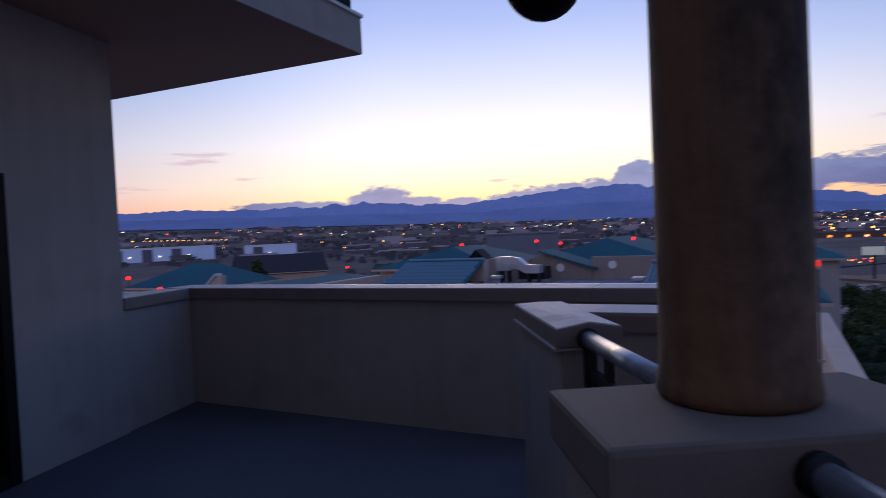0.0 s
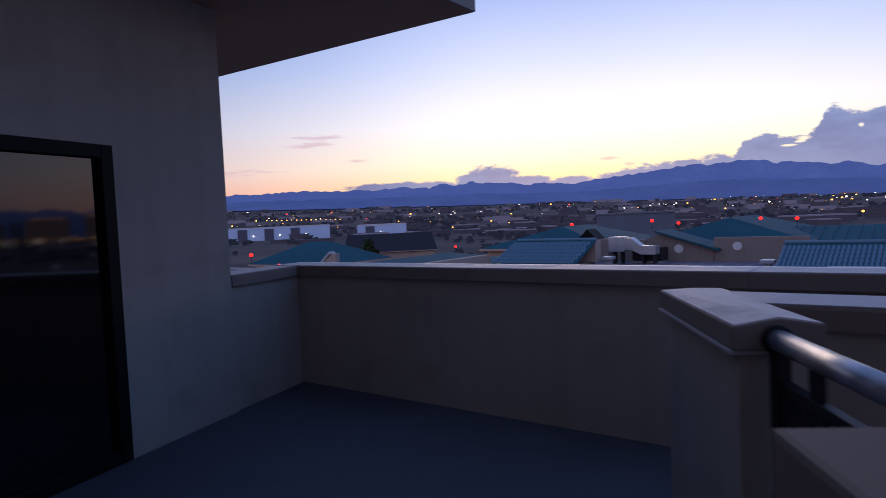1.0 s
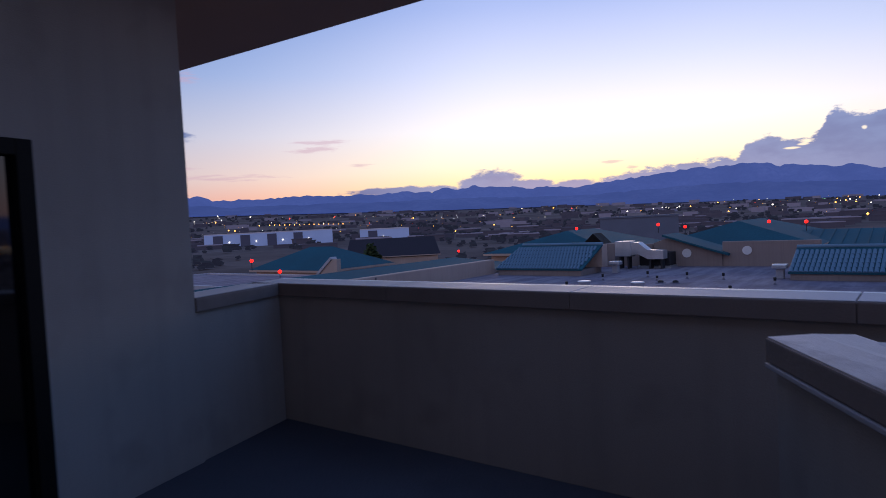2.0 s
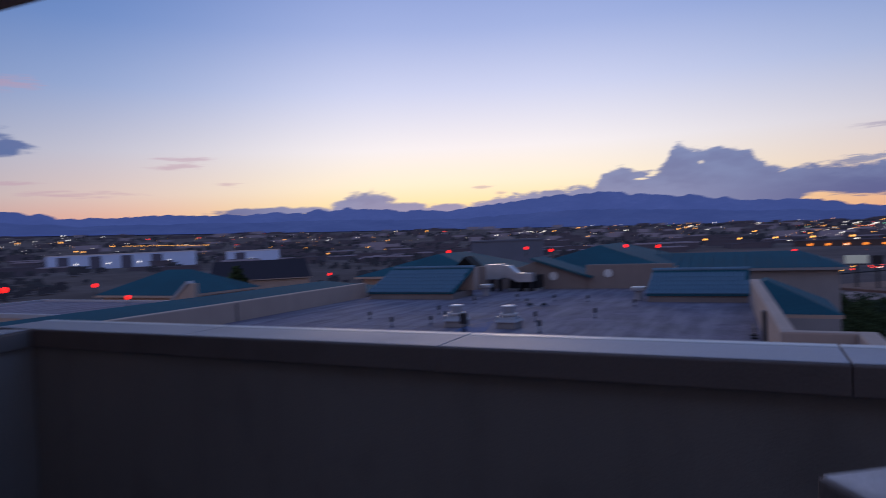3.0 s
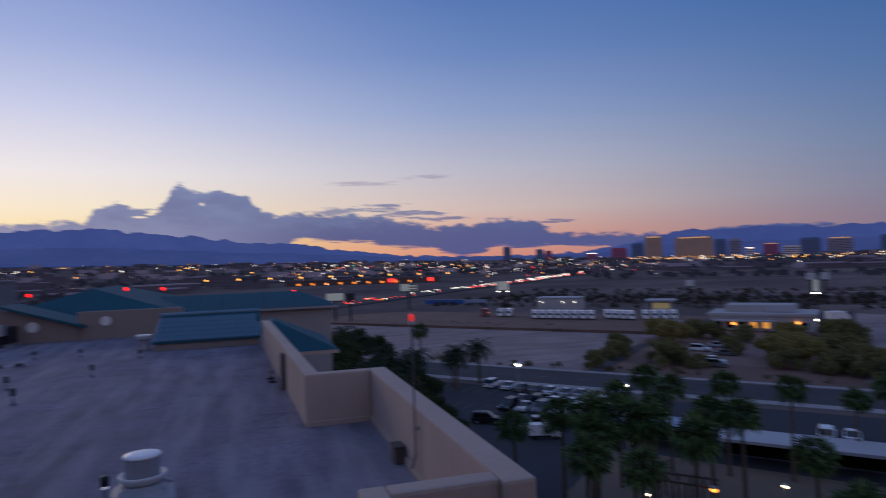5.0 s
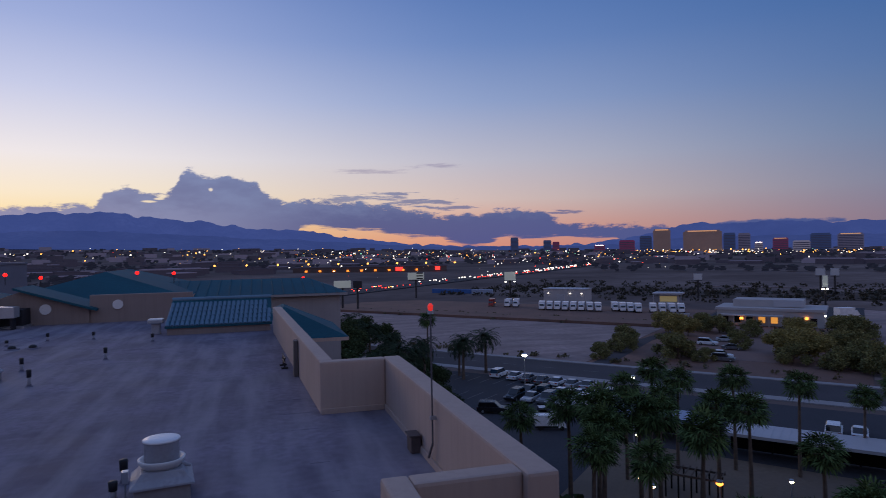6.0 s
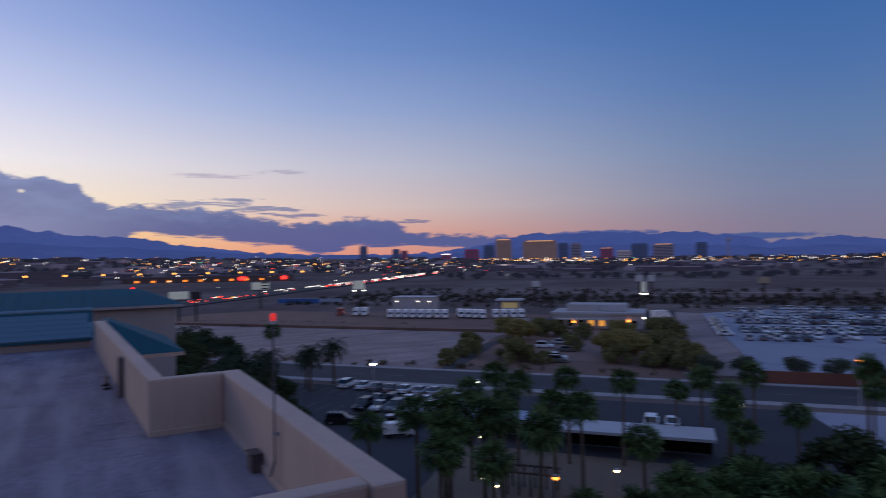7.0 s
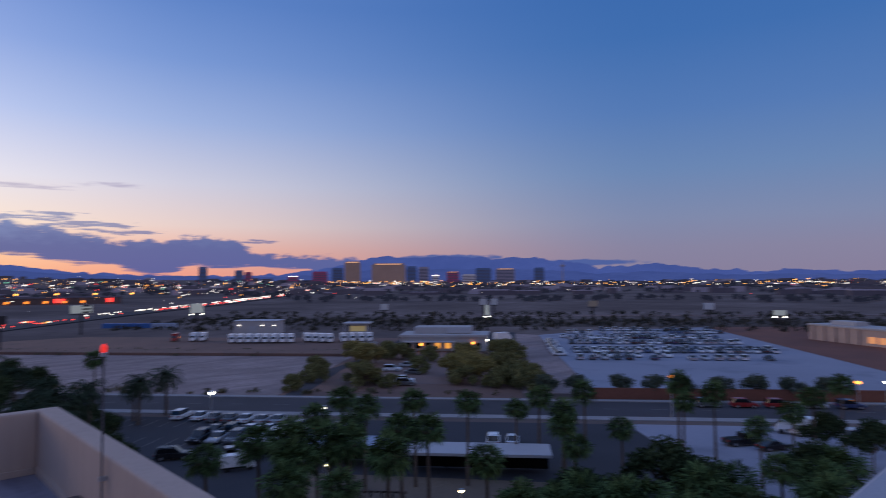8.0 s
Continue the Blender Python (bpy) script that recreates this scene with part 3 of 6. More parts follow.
def tile_roof(name, x0, x1, y0, y1, z0, z1, hip0, hip1, label):
    """A lean-to tile roof on a low stucco plinth: ribs of tiles run down its front."""
    t = thing(name, pose((x0 + x1) / 2, y0, 0), label, "tiled roof", "tile sheds on the flat roof")
    w = (x1 - x0) / 2
    part("plinth", boxed(-w + 0.1, w - 0.1, 0.12, y1 - y0 + 1.0, ROOF + 0.002, z0 - 0.06), M_screen, t)
    bm = bmesh.new()
    a = [bm.verts.new(v) for v in ((-w, 0, z0), (w, 0, z0), (w - hip1, y1 - y0, z1), (-w + hip0, y1 - y0, z1))]
    b = [bm.verts.new((v.co.x, v.co.y + 0.02, v.co.z - 0.1)) for v in a]
    bm.faces.new(a)
    bm.faces.new(b[::-1])
    for i in range(4):
        bm.faces.new((a[i], b[i], b[(i + 1) % 4], a[(i + 1) % 4]))
    part("roof_deck", bm, M_teal_flat, t)
    part("back_wall", boxed(-w + hip0 + 0.1, w - hip1 - 0.1, y1 - y0 + 0.03, y1 - y0 + 0.95, z0 - 0.05, z1 - 0.06), M_stucco_roof, t)
    # tile courses: short overlapping half-round tiles in columns
    length = math.hypot(y1 - y0, z1 - z0)
    tilt = math.atan2(z1 - z0, y1 - y0)
    bm = bmesh.new()
    tw, tl = 0.24, 0.42
    prof = [(-tw * 0.46 * math.cos(math.pi * j / 5), 0.085 * math.sin(math.pi * j / 5)) for j in range(6)]
    lo = [bm.verts.new((x, 0, z + 0.005)) for x, z in prof]
    hi = [bm.verts.new((x * 0.86, tl * 1.12, z * 0.9)) for x, z in prof]
    for i in range(5):
        bm.faces.new((lo[i], lo[i + 1], hi[i + 1], hi[i]))
    bm.faces.new(lo[::-1])
    me = mesh_of(bm, "tile", M_teal)
    for r in range(int(length / tl)):
        s = r * tl / length
        xa, xb = -w + hip0 * s, w - hip1 * s
        for c in range(int((xb - xa) / tw)):
            o = part("tile", me, None, t)
            o.matrix_basis = Matrix.Translation((xa + tw * (c + 0.5), s * (y1 - y0), z0 + s * (z1 - z0) + 0.005)) @ Matrix.Rotation(tilt, 4, "X")
    part("ridge_cap", tube(bmesh.new(), (-w + hip0, y1 - y0, z1 + 0.03), (w - hip1, y1 - y0, z1 + 0.03), 0.11, 10), M_teal, t)
    return t


# white lid, its colour brightened for the sky it reflects
M_lid = material("skylit_white_fan_lid", (0.86, 0.84, 0.83), 0.4, 0.05, 30, 2, 0.03)
M_fangrey = material("weathered_fan_metal", (0.36, 0.36, 0.40), 0.55, 0.14, 20, 2.5, 0.05, spots=(5, (0.24, 0.23, 0.25), 0.5))
M_curb = material("curb_flashing", (0.30, 0.27, 0.27), 0.9, 0.2, 12, 1.5, 0.1)
M_polegrey = material("dull_grey_pole", (0.12, 0.11, 0.12), 0.7, 0.2, 30, 3, 0.05)


def exhaust_fan(x, y, turn, label):
    """Upblast roof fan on a square curb."""
    f = thing("roof_exhaust_fan", pose(x, y, ROOF, 0, 0, turn), label, "exhaust fan", "roof exhaust fans")
    part("curb", bevelled(boxed(-0.44, 0.44, -0.44, 0.44, 0.0, 0.27), 0.02), M_curb, f, "dark flashed curb")
    bm = bmesh.new()
    rows = [[bm.verts.new((sx * q, sy * q, z)) for sx, sy in ((-1, -1), (1, -1), (1, 1), (-1, 1))] for q, z in ((0.5, 0.272), (0.5, 0.31), (0.40, 0.40), (0.33, 0.50))]
    for r0, r1 in zip(rows, rows[1:]):
        for i in range(4):
            bm.faces.new((r0[i], r0[(i + 1) % 4], r1[(i + 1) % 4], r1[i]))
    bm.faces.new(rows[0][::-1])
    bm.faces.new(rows[-1])
    part("base_pan", bevelled(bm, 0.012), M_fangrey, f, "grey sheet-metal base")
    part("wind_band", lathe(bmesh.new(), [(0.30, 0.502), (0.33, 0.55), (0.375, 0.60), (0.385, 0.64), (0.37, 0.66), (0.33, 0.645), (0.30, 0.60)], 36), M_white, f, "pale ring-shaped wind band", smooth=True)
    part("motor_drum", lathe(bmesh.new(), [(0.275, 0.605), (0.285, 0.64), (0.285, 0.93), (0.29, 0.945)], 36), M_fangrey, f, smooth=True)
    part("lid", lathe(bmesh.new(), [(0.30, 0.946), (0.305, 0.965), (0.29, 0.985), (0.2, 1.0), (0.02, 1.006)], 36), M_lid, f, "white lid, brightened for sky reflection", smooth=True)
    part("drain_spout", tube(bmesh.new(), (0.3, 0, 0.5), (0.46, 0.03, 0.44), 0.03), M_fangrey, f)
    part("switch_box", boxed(-0.62, -0.52, -0.08, 0.08, 0.3, 0.5, bevel=0.01), M_galv, f)
    part("conduit", tube(bmesh.new(), (-0.57, 0, 0.0), (-0.57, 0, 0.3), 0.014), M_galv, f)


def vent_pipe(x, y, h, r):
    v = thing("roof_vent_pipe", pose(x, y, ROOF), "short black plumbing vent pipe in the roof", "vent pipe", "roof vent pipes")
    part("pipe", lathe(bmesh.new(), [(r, 0.0), (r, h * 0.7)], 12), M_fangrey, v, smooth=True)
    part("hood", lathe(bmesh.new(), [(r * 1.25, h * 0.55), (r * 1.4, h * 0.95), (r * 1.1, h)], 12), M_pipe, v, smooth=True)
    part("flashing", lathe(bmesh.new(), [(r * 2.2, 0.002), (r * 1.4, 0.03), (r * 1.1, 0.08)], 12), M_patch2, v)


def roof_things():
    exhaust_fan(1.05, 11.7, 8, "white upblast exhaust fan on a roof curb")
    exhaust_fan(-8.75, 24.4, 4, "white upblast exhaust fan beside its twin")
    exhaust_fan(-6.2, 24.4, -3, "white upblast exhaust fan beside its twin")
    for x, y, h, r in ((0.3, 12.5, 0.45, 0.055), (0.3, 11.6, 0.36, 0.055), (-11.7, 23.5, 0.5, 0.055), (-11.6, 28.3, 0.5, 0.055), (-10.3, 24.8, 0.4, 0.055), (-10.5, 26.8, 0.4, 0.055), (-11.8, 33.6, 0.4, 0.055), (-9.8, 35.8, 0.4, 0.055), (-8.6, 34.0, 0.3, 0.055), (-5.6, 26.3, 0.5, 0.055), (-4.4, 23.1, 0.55, 0.055), (-4.0, 17.0, 0.55, 0.055), (-5.8, 15.1, 0.55, 0.055), (-7.3, 35.4, 0.4, 0.055), (-3.2, 28.0, 0.5, 0.055), (-5.2, 35.1, 0.4, 0.055), (-2.2, 33.0, 0.4, 0.055), (-14.5, 26.0, 0.4, 0.055)):
        vent_pipe(x, y, h, r)
    for x, y in ((-8.0, 32.8), (-7.2, 32.9)):
        d = thing("roof_drain", pose(x, y, ROOF), "low dark roof drain with a domed strainer", "roof drain", "roof drains")
        part("flange", lathe(bmesh.new(), [(0.32, 0.002), (0.3, 0.03), (0.2, 0.04)], 16), M_patch2, d)
        part("strainer", lathe(bmesh.new(), [(0.17, 0.041), (0.16, 0.12), (0.09, 0.17), (0.02, 0.18)], 12), M_pipe, d)
    # conduit stand at the parapet and small hoods beside the tile sheds
    c = thing("conduit_stand", pose(3.55, 23.6, ROOF, 0, 0, 92), "low dark conduit stand by the parapet", "conduit stand")
    for x in (-0.35, 0.35):
        part("foot", boxed(x - 0.05, x + 0.05, -0.12, 0.12, 0.0, 0.06), M_pipe, c)
        part("post", tube(bmesh.new(), (x, 0, 0.06), (x, 0, 0.42), 0.025), M_pipe, c)
    for z in (0.24, 0.4):
        part("conduit", tube(bmesh.new(), (-0.6, 0, z), (0.6, 0, z), 0.028), M_pipe, c)
    for x, y, label in ((-2.5, 36.3, "small white exhaust hood beside the tile roof"), (-13.0, 38.6, "small pale exhaust hood by the screen wall")):
        v = thing("exhaust_hood", pose(x, y, ROOF), label, "exhaust hood", "exhaust hoods")
        part("duct", boxed(-0.2, 0.2, -0.2, 0.2, 0.0, 0.55, bevel=0.02), M_fangrey, v)
        part("hood", boxed(-0.38, 0.38, -0.34, 0.34, 0.551, 0.8, bevel=0.06), M_galv, v, "pale weathered metal hood")
    g = thing("roof_vent_gable", pose(-16.64, 43.2, 0), "small black louvred gable vent on the screen wall", "gable vent")
    bm = bmesh.new()
    a, b = ([bm.verts.new((x, y, z)) for x, z in ((-0.85, -0.77), (0.85, -0.77), (0.0, 0.03))] for y in (0.0, 1.6))
    bm.faces.new(a)
    bm.faces.new(b[::-1])
    for k in range(3):
        bm.faces.new((a[k], b[k], b[(k + 1) % 3], a[(k + 1) % 3]))
    part("louvre", bm, M_frame, g)
    part("wall", boxed(-1.5, 1.7, 0.1, 1.5, ROOF + 0.002, -0.78), M_screen, g)
    # tripod mast
    t = thing("antenna_tripod", pose(-6.2, 19.5, ROOF), "dark metal tripod mast with a small box", "antenna")
    part("mast", tube(bmesh.new(), (0, 0, 0.02), (0, 0, 1.15), 0.03), M_pipe, t)
    for k in range(3):
        part("leg", tube(bmesh.new(), (0.5 * math.cos(k * 2.1), 0.5 * math.sin(k * 2.1), 0), (0, 0, 0.7), 0.02), M_pipe, t)
    part("head", boxed(-0.12, 0.12, -0.1, 0.1, 0.85, 1.25, bevel=0.02), M_pipe, t)
    # obstruction light on a pole at the parapet
    p = thing("beacon_pole", pose(5.80, 11.35, ROOF), "thin grey pole with a red obstruction light", "beacon pole")
    part("foot", tube(bmesh.new(), (-0.03, 0.2, 0.18), (0, 0.0, 0.5), 0.022), M_polegrey, p)
    part("pole", tube(bmesh.new(), (0, 0, 0.45), (0, 0, 2.95), 0.017), M_polegrey, p)
    part("clamp", boxed(-0.04, 0.068, -0.03, 0.03, 0.95, 1.02), M_galv, p)
    part("lamp_base", lathe(bmesh.new(), [(0.06, 2.94), (0.06, 3.0)], 12), M_galv, p)
    part("lamp_glass", lathe(bmesh.new(), [(0.03, 3.001), (0.05, 3.03), (0.05, 3.1), (0.02, 3.14)], 14), M_beacon_dim, p, "lit red glass")
    # scupper box
    s = thing("scupper_box", pose(5.74, 12.6, ROOF), "brown metal scupper box at the parapet's foot", "scupper")
    part("body", boxed(-0.11, 0.1, -0.2, 0.2, 0.001, 0.34, bevel=0.02), M_scupper, s)
    part("hood", boxed(-0.15, 0.1, -0.22, 0.22, 0.341, 0.37, bevel=0.01), M_scupper, s)


# parapet stucco darkened: shade on the south faces put into the colour
M_screen = material("shaded_screen_stucco", (0.29, 0.235, 0.215), 0.92, 0.1, 60, 0.5, 0.1, streak=0.3, spec=0.1)
M_scupper = material("brown_scupper_metal", (0.11, 0.085, 0.085), 0.75, 0.2, 20, 3, 0.05)
M_beacon_dim = glow("red_beacon_dim", (1.0, 0.04, 0.03), 0.6)
# ---------------- hotel wings beyond the flat roof ----------------
M_bluegrey = material("blue_grey_wall", (0.16, 0.18, 0.235), 0.9, 0.1, 2, 0.1, 0.05)
M_greystucco = material("grey_stucco", (0.33, 0.31, 0.32), 0.92, 0.1, 40, 0.4, 0.1, streak=0.2)


def hip_roof(name, x0, x1, y0, y1, z_wall, z0, z1, ridge, label, over=0.6, wall=M_stucco_roof, roof=M_teal_flat, seams=True, turn=0.0, base=GROUND, windows=0):
    """A wing with stucco walls under a standing-seam hip roof. ridge: how far the ridge ends lie in from the eaves."""
    cx, cy = (x0 + x1) / 2, (y0 + y1) / 2
    t = thing(name, pose(cx, cy, 0, 0, 0, turn), label, "building", "hotel wings")
    a, b = (x1 - x0) / 2, (y1 - y0) / 2
    part("wall", boxed(-a + over, a - over, -b + over, b - over, base, z_wall), wall, t)
    part("eave", boxed(-a, a, -b, b, z0 - 0.22, z0 - 0.01), wall, t)
    bm = bmesh.new()
    e = [bm.verts.new(v) for v in ((-a, -b, z0), (a, -b, z0), (a, b, z0), (-a, b, z0))]
    if a >= b:
        r = [bm.verts.new((-a + ridge, 0, z1)), bm.verts.new((a - ridge, 0, z1))]
        faces = ((e[0], e[1], r[1], r[0]), (e[2], e[3], r[0], r[1]), (e[1], e[2], r[1]), (e[3], e[0], r[0]))
    else:
        r = [bm.verts.new((0, -b + ridge, z1)), bm.verts.new((0, b - ridge, z1))]
        faces = ((e[1], e[2], r[1], r[0]), (e[3], e[0], r[0], r[1]), (e[0], e[1], r[0]), (e[2], e[3], r[1]))
    for f in faces:
        bm.faces.new(f)
    bm.faces.new(e[::-1])
    part("roof", bm, roof, t)
    if seams:
        bm = bmesh.new()
        n = int(2 * a / 0.9)
        for i in range(n + 1):
            x = -a + 2 * a * i / n
            up = min(1.0, (x + a) / max(ridge, .1), (a - x) / max(ridge, .1)) if a >= b else 0
            if up > 0.05:
                tube(bm, (x, -b, z0 + 0.03), (x, -b + b * up, z0 + (z1 - z0) * up + 0.03), 0.035, 4)
        if bm.verts:
            tagged(part("standing_seams", bm, roof, t), kind="stuff")
        else:
            bm.free()
    for i in range(windows):
        x = -a + over + (2 * a - 2 * over) * (i + 0.5) / windows
        part("window", boxed(x - 0.22, x + 0.22, -b + over - 0.05, -b + over + 0.01, z_wall - 2.2, z_wall - 0.7), M_glass, t)
    return t


def beacon(x, y, z, r=0.15):
    g = thing("red_obstruction_light", pose(x, y, z), "lit red obstruction light on a roof ridge", "beacon", "red obstruction lights")
    part("stem", tube(bmesh.new(), (0, 0, -0.4), (0, 0, 0.3), 0.03), M_pipe, g)
    part("lamp", lathe(bmesh.new(), [(r * 0.5, 0.3), (r, 0.3 + r * 0.6), (r, 0.3 + r * 1.4), (r * 0.4, 0.3 + r * 2)], 12), M_redlamp, g, "glowing red lamp")


def wings():
    tile_roof("tile_shed", -1.95, 3.4, 35.2, 37.4, -2.1, -0.88, 0.15, 0.0, "teal barrel-tile lean-to roof on a stucco plinth")
    tile_roof("tile_shed", -20.9, -14.2, 35.8, 38.2, -2.08, -0.55, 0.9, -0.5, "teal barrel-tile lean-to roof with hipped end")
    # far edge of the flat roof: stucco screen walls with round vents, a gable and a duct
    w = part("wall_roof_far", boxed(-7.4, -1.4, 44.1, 44.5, GROUND, -0.82, bevel=0.04), M_screen)
    tagged(w, "beige stucco screen wall at the roof's far edge", "wall", kind="structure")
    for x, z, o in ((-5.8, -1.45, w),):
        part("round_vent", tube(bmesh.new(), (x, 44.02, z), (x, 44.099, z), 0.3, 20), M_white, o)
    g = thing("roof_gable", pose(-9.6, 44.0, ROOF), "stucco gable with a sloping teal roof and round vent", "gable")
    bm = bmesh.new()
    pts = [(-2.6, 0), (2.2, 0), (2.2, 0.85), (-1.6, 2.05), (-2.6, 1.7)]
    f0 = [bm.verts.new((x, 0, z)) for x, z in pts]
    f1 = [bm.verts.new((x, 3.0, z)) for x, z in pts]
    bm.faces.new(f0)
    bm.faces.new(f1[::-1])
    for i in range(5):
        bm.faces.new((f0[i], f1[i], f1[(i + 1) % 5], f0[(i + 1) % 5]))
    part("wall", bm, M_screen, g)
    bm = bmesh.new()
    for y0, y1 in ((-0.5, 3.2),):
        v = [bm.verts.new(q) for q in ((-1.8, y0, 2.2), (2.7, y0, 0.78), (2.7, y1, 0.78), (-1.8, y1, 2.2))]
        u = [bm.verts.new(q.co + Vector((0, 0, 0.14))) for q in v]
        bm.faces.new(v[::-1])
        bm.faces.new(u)
        for i in range(4):
            bm.faces.new((v[i], v[(i + 1) % 4], u[(i + 1) % 4], u[i]))
    part("roof", bm, M_teal_flat, g)
    part("round_vent", tube(bmesh.new(), (-0.2, -0.06, 0.95), (-0.2, 0.0, 0.95), 0.32, 20), M_white, g)
    d = thing("roof_duct", pose(-12.6, 42.0, ROOF), "bent galvanised air duct on stands", "air duct")
    part("box_end", boxed(-1.6, -0.4, -0.5, 0.5, 0.9, 2.0, bevel=0.05), M_galv, d)
    bm = bmesh.new()
    sec = [(-0.4, 1.0, 1.9), (0.1, 1.05, 1.9), (0.8, 0.7, 1.35), (1.9, 0.7, 1.3)]
    rows = [[bm.verts.new((x, y, z)) for y, z in ((-0.45, a), (0.45, a), (0.45, b), (-0.45, b))] for x, a, b in sec]
    for p, q in zip(rows, rows[1:]):
        for i in range(4):
            bm.faces.new((p[i], p[(i + 1) % 4], q[(i + 1) % 4], q[i]))
    bm.faces.new(rows[0])
    bm.faces.new(rows[-1][::-1])
    part("duct", bm, M_galv, d)
    for x, h in ((-1.3, .9), (-0.7, .9), (0.9, .75), (1.7, .72)):
        part("stand", boxed(x - 0.06, x + 0.06, -0.3, 0.3, 0.0, h), M_pipe, d)
    ac = thing("air_handler", pose(-11.6, 42.6, ROOF), "dark rooftop air handling unit behind the duct", "air conditioner")
    part("cabinet", boxed(-1.2, 1.0, 0, 1.6, 0.15, 1.1, bevel=0.04), M_pipe, ac)
    part("base", boxed(-1.3, 1.1, -0.1, 1.7, 0.0, 0.148), M_galv, ac)
    b = part("wall_roof_far_west", boxed(-21.9, -12.3, 44.1, 44.5, GROUND, -0.9, bevel=0.04), M_screen)
    tagged(b, "beige stucco screen wall behind the ductwork", "wall", kind="structure")
    hip_roof("hotel_wing", -31.5, -17.5, 50, 66, -2.1, -1.9, 0.02, 4.8, "hotel wing with a broad teal hip roof", seams=False)
    hip_roof("hotel_wing", -16.5, -2.5, 54, 74, -1.9, -1.7, 0.3, 4.6, "hotel wing with a teal hip roof behind the screen wall", seams=False)
    hip_roof("hotel_wing", -8.0, 10.4, 57, 71, -2.2, -2.0, -0.85, 3.0, "hotel tower wing with teal hip roof and plain grey wall", windows=1, wall=M_greystucco)
    hip_roof("hotel_wing", 0.6, 8.0, 39.0, 47.6, -4.0, -3.6, -1.85, 3.0, "low teal tiled hip roof beside the parapet", over=2.6)
    for x, y, z in ((-25.25, 58.5, -0.35), (-17.2, 60, -0.25), (-15.2, 62, -0.6), (-7.8, 63, -0.4), (-4.6, 62, -0.5), (7.0, 64, -1.35), (-43.2, 62, -2.75), (-37.5, 29.5, -2.3), (-42.5, 30.5, -1.5)):
        beacon(x, y, z)
    # wings to the west
    hip_roof("hotel_wing", -59, -46, 42, 53, -3.2, -3.0, -0.7, 4.6, "west hotel wing under a teal hip roof", seams=False)
    hip_roof("hotel_wing", -31.5, -22.4, 3, 43, -2.6, -2.3, -1.45, 4, "long low hotel wing with a teal hip roof", seams=False)
    hip_roof("hotel_wing", -64, -36, 12, 22, -5.4, -5.0, -3.4, 5, "low hotel wing with a teal hip roof")
    f = thing("flat_roof_wing", pose(-43, 28.5, 0), "flat-roofed hotel wing with white coping and gable parapet", "building", "hotel wings")
    part("wall", boxed(-10, 9.6, -4.5, 4.5, GROUND, -2.75), M_stucco_roof, f)
    part("roof", boxed(-9.7, 9.3, -4.2, 4.2, -2.749, -2.6), M_roof, f)
    for x0, x1, y0, y1 in ((-10, 9.6, -4.55, -4.21), (-10, -9.71, -4.2, 4.2), (9.31, 9.6, -4.2, 4.2), (-10, 9.6, 4.21, 4.5)):
        part("coping", boxed(x0, x1, y0, y1, -2.748, -2.45), M_cap, f, "white coping")
    bm = bmesh.new()
    tri = [(9.7, -2.7), (12.6, -2.7), (12.6, -0.85), (12.1, -0.85)]
    a, b = [bm.verts.new((x, 0.6, z)) for x, z in tri], [bm.verts.new((x, 1.0, z)) for x, z in tri]
    bm.faces.new(a)
    bm.faces.new(b[::-1])
    for i in range(4):
        bm.faces.new((a[i], b[i], b[(i + 1) % 4], a[(i + 1) % 4]))
    part("gable_wall", bm, M_stucco_roof, f)
    part("raked_coping", boxed(-0.05, 3.05, 0.5, 1.1, 0, 0.2, m=pose(9.7, 0, -2.7, 0, -37.5, 0)), M_cap, f, "white raked coping")
    beacon(-53.5, 30.0, -1.9, 0.24)
    q = thing("pale_office_block", pose(-109.6, 305.7, GROUND, 0, 0, 20.3), "pale blue-grey flat-roofed block behind the hotel", "building")
    part("wall", boxed(-18.5, 18.5, 0, 24, 0, 21.9), M_bluegrey, q)
    part("roof_edge", boxed(-18.8, 18.8, -0.4, 24.4, 21.9, 22.7), M_bluegrey, q)
    part("roof_plant", boxed(-5.5, 3.7, 6, 14, 22.7, 24.1), M_greystucco, q)
    dk = hip_roof("dark_gable_building", -116, -93, 110, 126, -6.6, -6.2, -2.0, 0.8, "large building with a dark shingle roof", roof=M_darkroof, seams=False, turn=42)
    # leafy cone stands in for a dark gable-like triangle
    v = thing("dark_conifer", pose(-95, 100, -12.2), "leafy cone standing in for a dark triangular shape", "tree")
    part("trunk", tube(bmesh.new(), (0, 0, -9), (0, 0, 1), 0.3), M_bark, v)
    leaf_cloud("crown", v, M_leaf, [(0, 0, 1.5 + k * 0.95, 4.2 - k * 0.45, 0.8) for k in range(9)], 2600, 0.9, 5)


M_darkroof = material("dark_shingles", (0.035, 0.03, 0.04), 0.9, 0.2, 4, 0.3, 0.1)


